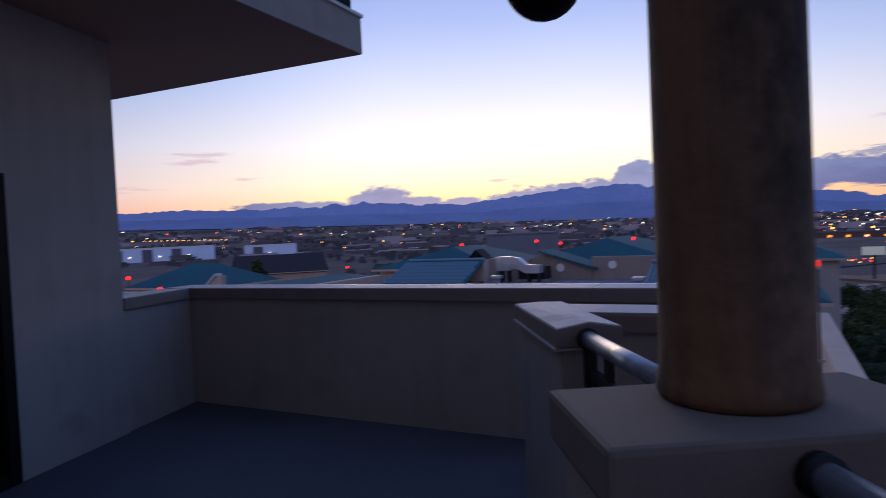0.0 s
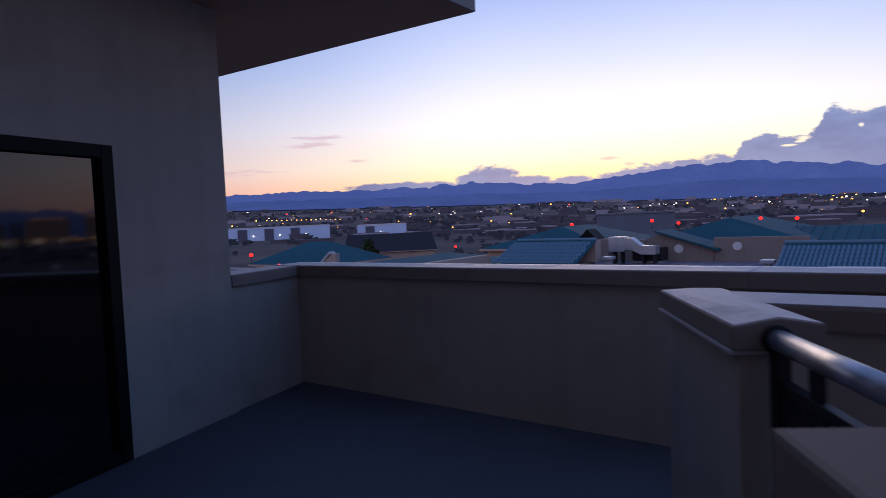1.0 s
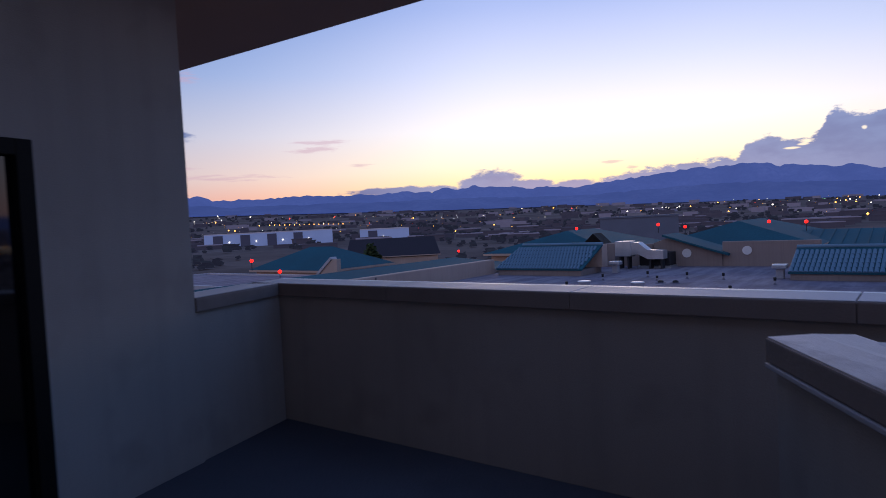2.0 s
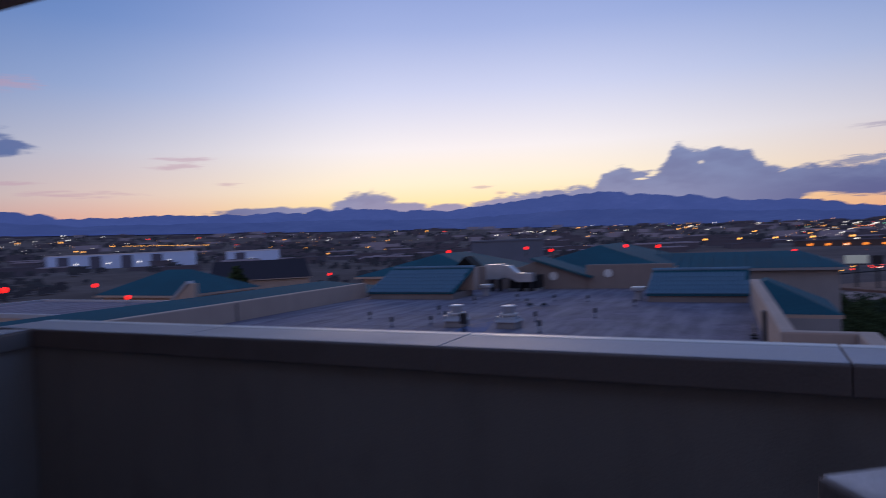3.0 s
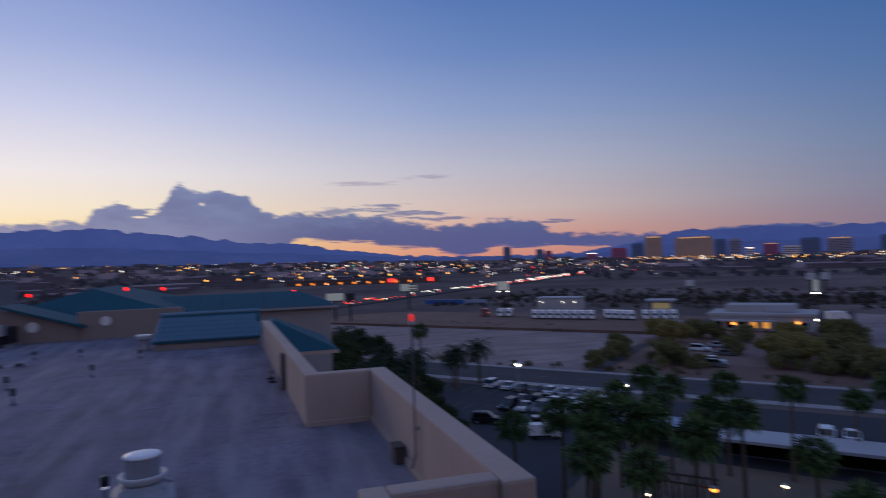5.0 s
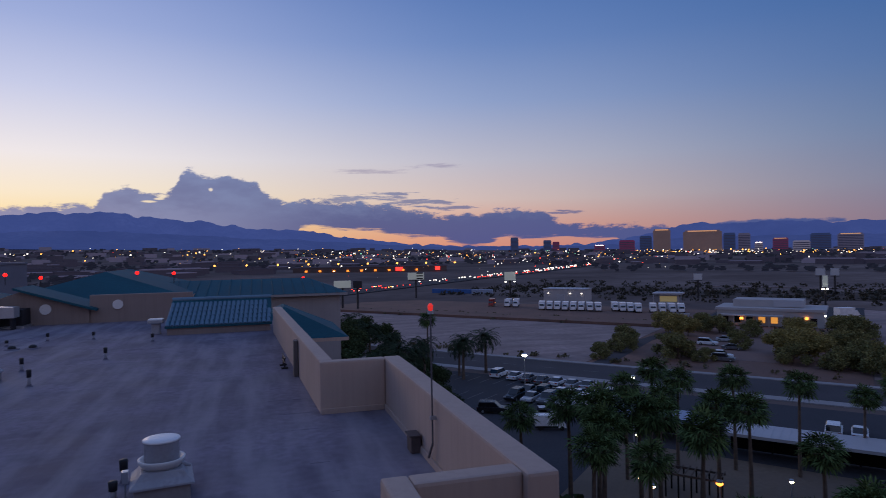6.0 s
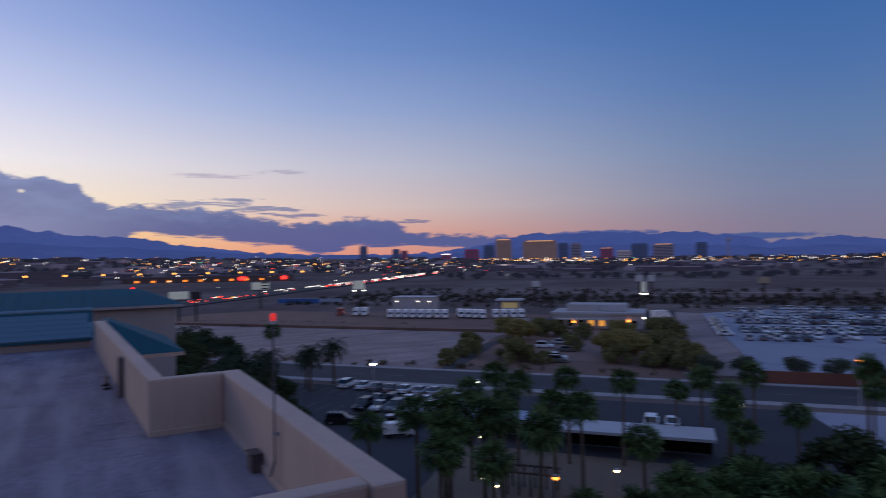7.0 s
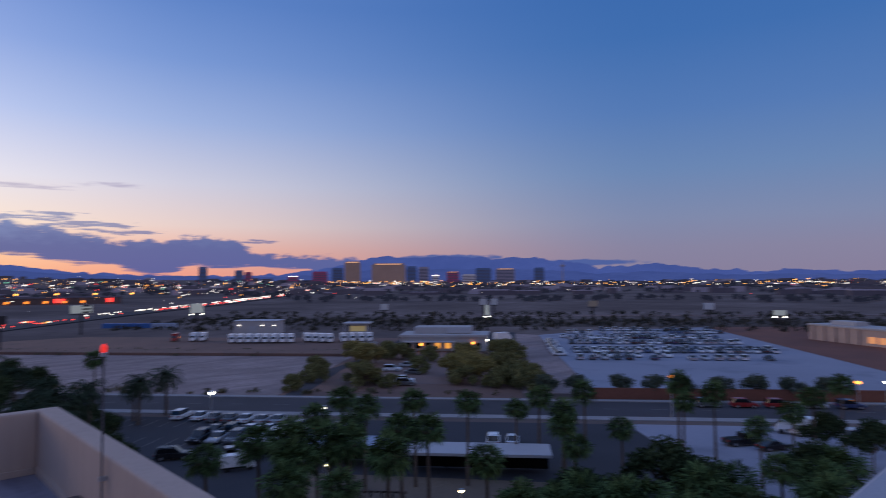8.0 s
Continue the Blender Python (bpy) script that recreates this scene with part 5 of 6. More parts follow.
def feather_crown(seed, n, reach):
    """Date palm crown: long arching fronds with two rows of narrow leaflets."""
    rnd = random.Random(seed)
    vs, fs = [], []
    for i in range(n):
        az = i * 2.39996
        el = radians(75 - 95 * (i / n)) + rnd.uniform(-.1, .1)
        flat = Vector((math.cos(az), math.sin(az), 0))
        side = Vector((-flat.y, flat.x, 0))
        p, e, step = Vector((0, 0, 0)), el, reach * rnd.uniform(0.85, 1.1) / 9
        for j in range(9):
            d = flat * math.cos(e) + Vector((0, 0, 1)) * math.sin(e)
            q = p + d * step
            up = side.cross(d)
            k = len(vs)
            vs += [p - side * 0.03, p + side * 0.03, q + side * 0.03, q - side * 0.03]
            fs.append((k, k + 1, k + 2, k + 3))
            if j > 0:
                leaf = reach * 0.2 * (1.15 - abs(j - 4) / 7)
                for s in (-1, 1):
                    for h in (0.0, 0.5):
                        b = p + d * step * h
                        t = b + (side * s * 0.85 + d * 0.5 - Vector((0, 0, 1)) * rnd.uniform(0.15, 0.45)) * leaf
                        k = len(vs)
                        vs += [b, b + d * step * 0.3, t, b - d * step * 0.05 - up * 0.02]
                        fs.append((k, k + 1, k + 2, k + 3))
            p, e = q, e - radians(rnd.uniform(9, 15))
    return vs, fs


def raw(name, vs, fs, mat):
    me = bpy.data.meshes.new(name)
    me.from_pydata([tuple(v) for v in vs], [], fs)
    me.materials.append(mat)
    return me


def palm(kind, h, seed, label, reach=3.7):
    t = thing("fan_palm" if kind == "fan" else "date_palm", pose(0, 0, -500), label, "palm tree", "palms round the hotel")
    rnd = random.Random(seed)
    bm = bmesh.new()
    bend = (rnd.uniform(-.3, .3), rnd.uniform(-.3, .3))
    r0 = 0.17 if kind == "fan" else 0.26
    pts = [(bend[0] * (q / 6) ** 2, bend[1] * (q / 6) ** 2, h * q / 6) for q in range(7)]
    for q in range(6):
        tube(bm, pts[q], pts[q + 1], r0 * (1.25 - 0.1 * q), 9, r0 * (1.25 - 0.1 * (q + 1)))
    part("trunk", bm, M_trunk, t)
    top = Matrix.Translation(pts[-1])
    if kind == "fan":
        c = part("crown", raw("crown", *fan_crown(seed, 60, reach, 0.25), M_frond), None, t)
        vs, fs = fan_crown(seed + 50, 22, reach * 0.8, 0.0)
        vs = [Vector((v[0] * 0.55, v[1] * 0.55, -abs(v[2]) - 0.25)) for v in vs]
        s = part("dry_skirt", raw("dry_skirt", vs, fs, M_skirt), None, t, "brown dead fronds")
        s.matrix_basis = top
    else:
        c = part("crown", raw("crown", *feather_crown(seed, 44, reach), M_datefrond), None, t)
    c.matrix_basis = top
    return t


def tree(name, seed, h, spread, mat, label, count=900, leaf=0.42, group="garden trees", low=0.5):
    rnd = random.Random(seed)
    t = thing(name, pose(0, 0, -500), label, "tree", group)
    bm = bmesh.new()
    tube(bm, (0, 0, 0), (0.1, 0.05, h * 0.4), 0.17, 8, 0.12)
    lobes = []
    for i in range(13):
        a, r = i * 2.4 + rnd.uniform(-.3, .3), spread * rnd.uniform(0.3, 0.95)
        p = Vector((math.cos(a) * r, math.sin(a) * r, h * rnd.uniform(low, 0.9)))
        tube(bm, (0.1, 0.05, h * 0.36), p, 0.09, 6, 0.03)
        lobes.append((p.x, p.y, p.z, spread * rnd.uniform(0.2, 0.42), 0.8))
    lobes.append((0, 0, h * 0.85, spread * 0.45, 0.7))
    part("trunk", bm, M_bark, t)
    leaf_cloud("crown", t, mat, lobes, count, leaf, seed)
    return t


def place(src, u, v, turn=0.0, s=1.0, z=0.03, xy=None):
    x, y = uv(u, v) if xy is None else xy
    c = copy_thing(src, pose(x, y, GROUND + z, 0, 0, turn))
    c.scale = (s, s, s)
    return c


def drop(src):
    """Take the model thing away once its copies stand."""
    for o in (*src.children_recursive, src):
        bpy.data.objects.remove(o)


def plants():
    rnd = random.Random(21)
    fans = {h: palm("fan", h, seed, label, reach) for h, seed, label, reach in (
        (6.8, 8, "short fan palm with a dense dark crown", 1.75), (8.0, 3, "fan palm with a shaggy green crown", 1.85), (9.0, 14, "tall fan palm with a shaggy green crown", 1.95), (10.2, 19, "tall slender fan palm on a thin trunk", 1.9))}
    # places of the fan palms along and across the street, with the height of the crown
    by_lot = [(-18.6, 69.0, 10), (-18.2, 77.1, 10.5), (-14.8, 75.1, 10), (-15.4, 70.1, 9), (-9.3, 77.7, 10.2), (-9.1, 66.6, 9.5), (-6.3, 66.3, 9.5), (-3.2, 78.7, 10), (2.6, 86.5, 7.5), (5.7, 89.5, 8.5), (8.2, 78.2, 9), (8.5, 71.1, 7), (7.7, 75.4, 8),
              (12.1, 91.7, 9), (14.5, 76.8, 7.5), (25.9, 97.3, 9.5), (25.3, 92.4, 7.5), (29.3, 92.0, 9), (30.8, 80.1, 7), (36, 84, 8), (42, 92, 8.5), (49, 99, 9)]
    in_garden = [(-21.4, 60.1, 8.5), (-17.5, 57.1, 9.5), (-16.2, 54.6, 8.5), (-14.3, 59.0, 9), (-12.5, 58.7, 9), (-8.5, 55.4, 9), (-11.4, 51.3, 7.5), (-0.2, 59.7, 7.5), (26.7, 64.3, 7), (-25.5, 58, 7.5), (2.5, 49, 7.5), (-15.5, 50, 8)]
    for u, v, h in by_lot + in_garden:
        k = min(fans, key=lambda q: abs(q - h))
        place(fans[k], u, v, rnd.uniform(0, 360), h / k * (1.0 if v > 62 else 1.12))
    low = palm("fan", 4.4, 31, "low broad fan palm with a thick green crown", 2.3)
    for u, v, s in ((18.3, 61.8, 1.25), (8.2, 60.7, 1.15), (5.3, 58.7, 1.1), (2.5, 60.7, 1.0), (13.6, 60.6, 1.2), (10.7, 58.5, 1.2), (22, 58, 1.2), (27.5, 59, 1.3), (16, 56, 1.2), (0, 55.5, 1.0), (-4, 53, 1.0), (6, 53.5, 1.1), (31, 66, 1.2), (35.5, 71, 1.2), (-27, 55, 1.0), (23, 66, 1.1)):
        place(low, u, v, rnd.uniform(0, 360), s)
    date = palm("date", 6.6, 5, "date palm with long arching feather fronds")
    for u, v, s in ((-60.9, 105.7, 1.05), (-60.3, 113.5, 1.05), (-63.5, 108.5, 0.85), (-100, 118, 1.2), (-88, 111, 1.1)):
        place(date, u, v, rnd.uniform(0, 360), s)
    place(fans[10.2], -70.5, 108, 30, 1.06)
    high = palm("date", 10.4, 15, "tall dark date palm behind the teal roof", 3.1)
    for x, y, s in ((26.5, 92, 1.0), (22.5, 98, 1.0), (20, 80, 1.1), (12.5, 57, 1.25), (16, 70, 1.15), (24, 87, 0.95), (12.2, 49, 1.2), (18, 76, 1.0), (15.5, 62, 1.2), (14.5, 41, 1.05)):
        place(high, 0, 0, x * 7, s, 0.03, (x, y))
    dark = tree("broadleaf_tree", 12, 7.5, 3.4, M_leaf, "dense dark green tree in the hotel garden", 4200, 0.27)
    for u, v, s in ((-97, 115, 1.2), (-103, 128, 1.1), (-92, 122, 1.0), (-56, 89.5, 0.75), (-63, 92, 0.85), (-81, 96, 1.1), (-86, 103, 1.2), (-74, 98, 0.9), (-92, 108, 1.2), (-48, 79, 0.7), (-43, 73, 0.75), (-66, 101, 0.6), (-40, 66, 0.7), (-35, 62, 0.7), (-30, 57, 0.75), (-24, 49, 0.8), (-5, 46, 0.9), (4, 47.5, 0.9), (13, 52, 1.0), (21, 55, 1.0), (-32, 54, 0.8), (-110, 122, 1.2), (17.5, 69.5, 1.1), (20.5, 66.5, 0.95), (8.3, 66.5, 0.8), (33.8, 73.9, 0.95), (43.8, 93.1, 0.85), (46.5, 87.0, 0.9), (5.5, 62.5, 0.7), (11.5, 64, 0.8)):
        place(dark, u, v, rnd.uniform(0, 360), s)
    gold = tree("palo_verde_tree", 4, 5.6, 3.7, M_gold, "yellowish green desert tree with a loose crown", 6000, 0.27, low=0.25)
    for u, v, s in ((-38.9, 178.3, 1.1), (-43.5, 189, 1.0), (-36.5, 184, 0.9), (-9.3, 157.3, 1.15), (-10.2, 186, 1.0), (-6.2, 153.5, 1.1), (-12.5, 161, 0.95), (-5.0, 163, 0.9)):
        place(gold, u, v, rnd.uniform(0, 360), s)
    mesquite = tree("mesquite_tree", 17, 4.8, 3.3, M_mesquite, "dull green desert tree with a low spreading crown", 5200, 0.27, low=0.2)
    for u, v, s in ((-30.5, 146, 1.1), (-33, 151, 1.0), (-47.5, 164.7, 0.9), (-44.6, 151, 0.85), (-46.5, 157, 0.7), (-45.8, 139.5, 0.7), (2.4, 151.0, 1.1), (5.4, 146.2, 1.1), (8.2, 141, 0.95), (-0.5, 147, 0.9), (-1.5, 198.3, 1.1), (3.0, 199.2, 1.1), (2.5, 167, 1.1), (-1.5, 172, 0.8), (-21.3, 167, 0.8),
                    (-35.3, 197.8, 1.0), (-30.1, 193.6, 1.0), (-25.0, 145, 0.6), (-21.5, 190.2, 0.9), (-9.0, 150, 0.9), (1.0, 206, 1.0)):
        place(mesquite, u, v, rnd.uniform(0, 360), s)
    olive = tree("olive_tree", 9, 4.4, 2.8, M_olive, "grey-green street tree by the red wall", 2600, 0.22)
    for u, v, s in ((16.0, 137.2, 1.0), (24.4, 137.4, 1.0), (31.5, 137.3, 1.0), (36.5, 135.8, 0.95), (44, 135.5, 1.0), (51, 135.6, 1.1), (57, 135.5, 1.0), (64, 135.8, 1.0), (9.0, 136.4, 1.0)):
        place(olive, u, v, rnd.uniform(0, 360), s)
    for x, y, s in ((13, 92, 1.5), (17.5, 84, 1.3), (23, 82, 1.1), (11.8, 45, 1.25)):
        place(dark, 0, 0, x * 31, s, 0.03, (x, y))
    for s in (*fans.values(), low, date, high, dark, gold, mesquite, olive):
        drop(s)
    # low hedges and scrub
    for name, label, mat, pts, n in (("scrub", "low dry scrub over the dirt and roadside", M_scrub, [(rnd.uniform(-175, 4), rnd.choice((133.8, 136, 200, 206, 211)) + rnd.uniform(-1, 4), 0.9) for _ in range(170)], 2600),
                                     ("desert_scrub", "dark creosote scrub over the desert flat", M_scrubdark, [(rnd.uniform(-190, 330), rnd.choice((300, 326, 332, 340, 348, 356, 362, 372, 400, 430)) + rnd.uniform(-6, 6), 2.0) for _ in range(1100)], 15000),
                                     ("garden_shrubs", "dark shrubs in the hotel garden", M_leaf, [(rnd.uniform(-110, 45), rnd.uniform(28, 60), 1.6) for _ in range(330)], 6500)):
        lobes = []
        for u, v, r in pts:
            x, y = uv(u, v)
            lobes.append((x, y, rise(x, y) + r * 0.45, r * rnd.uniform(0.6, 1.2), 0.6))
        o = leaf_cloud(name, None, mat, lobes, n, 0.55 if name == "scrub" else 1.0, 77)
        tagged(o, label, "shrubs", kind="stuff")


M_mesquite = material("dull_green_leaves", (0.19, 0.185, 0.07), 0.85, 0.35, 5, 0.5, 0.0, island=0.45)
M_olive = material("grey_green_leaves", (0.09, 0.115, 0.075), 0.7, 0.3, 5, 0.5, 0.0, island=0.35)
M_scrub = material("dry_scrub", (0.12, 0.105, 0.06), 0.8, 0.3, 4, 0.5, 0.0, island=0.4)
M_scrubdark = material("creosote", (0.05, 0.048, 0.035), 0.8, 0.3, 4, 0.5, 0.0, island=0.4)


# ---------------- vehicles ----------------
def paint(name, col):
    return material(name, col, 0.28, 0.05, 20, 1, 0.0, spec=0.5)


PAINTS = {"white": paint("white_car_paint", (0.75, 0.76, 0.78)), "silver": paint("silver_car_paint", (0.42, 0.43, 0.46)), "black": paint("black_car_paint", (0.012, 0.012, 0.014)),
          "grey": paint("grey_car_paint", (0.12, 0.125, 0.135)), "red": paint("red_car_paint", (0.28, 0.02, 0.02)), "blue": paint("blue_car_paint", (0.03, 0.05, 0.12))}
M_tail = material("tail_lamp_red", (0.30, 0.01, 0.01), 0.3, 0.1, 20, 3, 0.0)
M_head = material("head_lamp_clear", (0.65, 0.66, 0.7), 0.15, 0.05, 20, 3, 0.0)


def loft(sections, half):
    """A body across y from an outline in x-z, sides drawn in towards the top."""
    bm = bmesh.new()
    rows = []
    for y, inset in ((-half, 1.0), (-half * 0.86, 0.0), (half * 0.86, 0.0), (half, 1.0)):
        rows.append([bm.verts.new((x * (0.985 if inset else 1), y, z - (0.06 * inset if z > 0.5 else -0.03 * inset))) for x, z in sections])
    n = len(sections)
    for a, b in zip(rows, rows[1:]):
        for i in range(n):
            bm.faces.new((a[i], a[(i + 1) % n], b[(i + 1) % n], b[i]))
    bm.faces.new(rows[0][::-1])
    bm.faces.new(rows[-1])
    return bm


def vehicle(kind, colour, name, label, group):
    """kind: sedan, suv or pickup. Local x points forward."""
    t = thing(name, pose(0, 0, -500), label, "car" if kind != "pickup" else "pickup", group)
    L, W, H, B = {"sedan": (4.7, 1.82, 1.44, 0.88), "suv": (4.75, 1.92, 1.75, 1.02), "pickup": (5.6, 1.98, 1.82, 1.08)}[kind]
    p = PAINTS[colour]
    a = L / 2
    body = part("body", loft([(-a, 0.35), (-a * 0.98, B * 0.95), (-a * 0.6, B), (a * 0.36, B), (a * 0.9, B * 0.86), (a, B * 0.6), (a * 0.98, 0.3), (-a * 0.9, 0.26)], W / 2), p, t)
    if kind == "sedan":
        g, r = [(-a * 0.72, B - .01), (-a * 0.36, H - 0.06), (a * 0.12, H - 0.06), (a * 0.46, B - .01)], (-a * 0.36, a * 0.13)
    elif kind == "suv":
        g, r = [(-a * 0.95, B - .01), (-a * 0.84, H - 0.06), (a * 0.14, H - 0.06), (a * 0.46, B - .01)], (-a * 0.86, a * 0.15)
    else:
        g, r = [(-a * 0.16, B - .01), (-a * 0.12, H - 0.06), (a * 0.24, H - 0.06), (a * 0.48, B - .01)], (-a * 0.13, a * 0.25)
    part("cabin_glass", loft(g, W / 2 * 0.86), M_glass, t, "dark glazed cabin")
    part("roof", boxed(r[0], r[1], -W * 0.37, W * 0.37, H - 0.065, H, bevel=0.03), p, t)
    if kind == "pickup":
        part("bed", boxed(-a * 0.95, -a * 0.2, -W * 0.38, W * 0.38, B, B + 0.004), M_tyre, t)
    wheel = lathe(bmesh.new(), [(0.30, -0.11), (0.335, -0.08), (0.335, 0.08), (0.30, 0.11)], 14)
    bmesh.ops.rotate(wheel, cent=(0, 0, 0), matrix=Matrix.Rotation(math.pi / 2, 3, "X"), verts=wheel.verts)
    me = mesh_of(wheel, "wheel", M_tyre)
    hub = mesh_of(tube(bmesh.new(), (0, 0.1, 0), (0, 0.125, 0), 0.2, 10), "hubcap", M_galv)
    for x in (-a * 0.6, a * 0.62):
        for y in (-W / 2 + 0.08, W / 2 - 0.08):
            w = part("wheel", me, None, t)
            w.location = (x, y, 0.335)
            part("hubcap", hub, None, w).rotation_euler.z = 0 if y > 0 else math.pi
    for y in (-W * 0.36, W * 0.36):
        part("headlight", boxed(a * 0.945, a * 0.985, y - 0.2, y + 0.2, B * 0.62, B * 0.78), M_head, t)
        part("tail_light", boxed(-a * 1.003, -a * 0.97, y - 0.17, y + 0.17, B * 0.66, B * 0.88), M_tail, t)
    return t


def box_truck(colour="white"):
    t = thing("box_truck", pose(0, 0, -500), colour + " box truck parked in the gravel yard", "truck", "parked trucks")
    part("cargo_box", boxed(-3.4, 1.7, -1.2, 1.2, 0.95, 3.3, bevel=0.05), PAINTS[colour], t)
    bm = loft([(1.75, 0.55), (1.75, 2.5), (2.6, 2.5), (3.3, 1.55), (3.45, 0.55)], 1.05)
    part("cab", bm, PAINTS[colour], t)
    part("windscreen", boxed(-0.02, 0.03, -0.9, 0.9, -0.42, 0.42, m=pose(2.99, 0, 2.02, 0, -36, 0)), M_glass, t)
    part("chassis", boxed(-3.3, 3.2, -0.6, 0.6, 0.45, 0.9), M_tyre, t)
    wheel = lathe(bmesh.new(), [(0.4, -0.15), (0.45, -0.1), (0.45, 0.1), (0.4, 0.15)], 14)
    bmesh.ops.rotate(wheel, cent=(0, 0, 0), matrix=Matrix.Rotation(math.pi / 2, 3, "X"), verts=wheel.verts)
    me = mesh_of(wheel, "wheel", M_tyre)
    for x in (-2.2, 2.5):
        for y in (-1.0, 1.0):
            w = part("wheel", me, None, t)
            w.location = (x, y, 0.45)
    # glow panels added so the red truck looks lit
    if colour == "red":
        for y in (-1.26, 1.21):
            part("side_lamp", boxed(-3.0, -1.6, y, y + 0.05, 1.3, 1.6), M_orangefar, t, "amber glow panel added to the truck side")
    return t


def traffic():
    rnd = random.Random(8)
    along = math.degrees(math.atan2(UY, UX))
    models = {}

    def car(kind, colour, u, v, turn, group, z=0.03):
        key = (kind, colour, group)
        if key not in models:
            what = {"sedan": "saloon car", "suv": "sport utility car", "pickup": "pickup truck"}[kind]
            models[key] = vehicle(kind, colour, {"sedan": "saloon_car", "suv": "suv_car", "pickup": "pickup_truck"}[kind], f"{colour} {what} parked on the " + ("hotel lot" if "hotel" in group else "concrete lot"), group)
        place(models[key], u, v, along + turn, 1.0, z)
    g = "cars on the hotel lot"
    for (u, v), (k, c) in zip([(-56.1, 111.2), (-52.3, 110.7), (-49.3, 110.0), (-46.2, 109.5), (-43.4, 109.5), (-40.3, 109), (-37.6, 109.2)],
                              [("suv", "white"), ("sedan", "white"), ("sedan", "grey"), ("sedan", "grey"), ("sedan", "white"), ("sedan", "silver"), ("sedan", "silver")]):
        car(k, c, u, v, 90, g)
    for (u, v), (k, c) in zip([(-45.2, 96.0), (-42.4, 96.2), (-39.6, 96.2), (-36.8, 96.6), (-34.0, 97), (-42.2, 101.6), (-39.4, 101.8), (-36.6, 102), (-33.6, 102.3), (-45.0, 101.2)],
                              [("suv", "black"), ("sedan", "silver"), ("suv", "grey"), ("sedan", "white"), ("suv", "white"), ("suv", "black"), ("sedan", "white"), ("sedan", "white"), ("sedan", "silver"), ("sedan", "grey")]):
        car(k, c, u, v, 270 if v < 99 else 90, g)
    car("suv", "black", -44.2, 86.6, 20, g)
    car("pickup", "silver", -36.4, 86.6, 35, g)
    car("suv", "white", -31.8, 104.6, 90, g)
    car("suv", "black", -28.6, 104.4, 90, g)
    car("sedan", "grey", -25.6, 104.2, 90, g)
    car("suv", "white", -0.6, 97.6, 90, g)
    car("sedan", "white", 2.2, 98.0, 90, g)
    h = "cars on the loading lot"
    for u, v, k, c, a in ((47.3, 106.6, "suv", "white", 20), (35.5, 99.9, "pickup", "black", 15), (38.8, 97.4, "sedan", "black", 20), (53, 104, "suv", "silver", 30), (-28.9, 169.8, "suv", "white", 0), (-22.7, 151.6, "suv", "white", 5), (-21.8, 147.8, "suv", "grey", 5), (-22.5, 164.8, "sedan", "grey", 0), (-26, 178, "sedan", "silver", 0)):
        car(k, c, u, v, a, h, 0.06)
    for u, c in ((39.1, "grey"), (45.5, "red"), (51.6, "red"), (57.8, "silver"), (64.2, "blue")):
        car("suv" if c != "silver" else "sedan", c, u, 127.5, 0, "cars on the street")
    # rows of stored cars on the concrete lot
    s = "cars on the storage lot"
    tones = ["white", "white", "silver", "grey", "black", "blue", "white", "silver", "white", "silver"]
    for v, u0, u1, gap, full in ((197, 23, 78, 3.6, 0.6), (203, 23, 52, 3.0, 0.8), (215, 24, 86, 2.8, 0.94), (221, 24, 88, 2.8, 0.94), (242, 25, 84, 2.8, 0.9), (248, 32, 80, 2.8, 0.6), (261, 26, 84, 2.8, 0.9), (267, 24, 80, 2.8, 0.75), (286, 28, 92, 2.9, 0.85), (300, 44, 92, 2.9, 0.8)):
        u = u0
        while u < u1:
            if rnd.random() < full:
                car(rnd.choice(("sedan", "suv", "sedan")), rnd.choice(tones), u, v + rnd.uniform(-.3, .3), rnd.choice((90, 270)) + rnd.uniform(-2, 2), s, 0.055)
            u += gap
    for v in np.arange(206, 250, 3.1):
        car("sedan", rnd.choice(tones), 17.6 + rnd.uniform(-.2, .2), v, 0, s, 0.055)
    for m in models.values():
        drop(m)
    bt = box_truck()
    for u, v in [(-104.7 + 3.25 * i, 240.5 + 0.25 * i) for i in range(8)] + [(-76.5 + 3.2 * i, 246 - 0.8 * i) for i in range(4)] + [(-62.0 + 3.2 * i, 246 + 0.8 * i) for i in range(4)] + [(-123.1, 246.5), (-119.5, 247)]:
        place(bt, u, v, along - 70 + rnd.uniform(-3, 3), 1.0, 0.06)
    place(bt, -33.2, 82.5, along + 30, 0.62, 0.03)
    place(bt, 46, 107, along + 158, 0.82, 0.05)
    place(bt, -0.3, 248, along + 40, 1.1, 0.05)
    drop(bt)
    rt = box_truck("red")
    place(rt, -130.7, 246, along - 70, 0.95, 0.06)
    drop(rt)


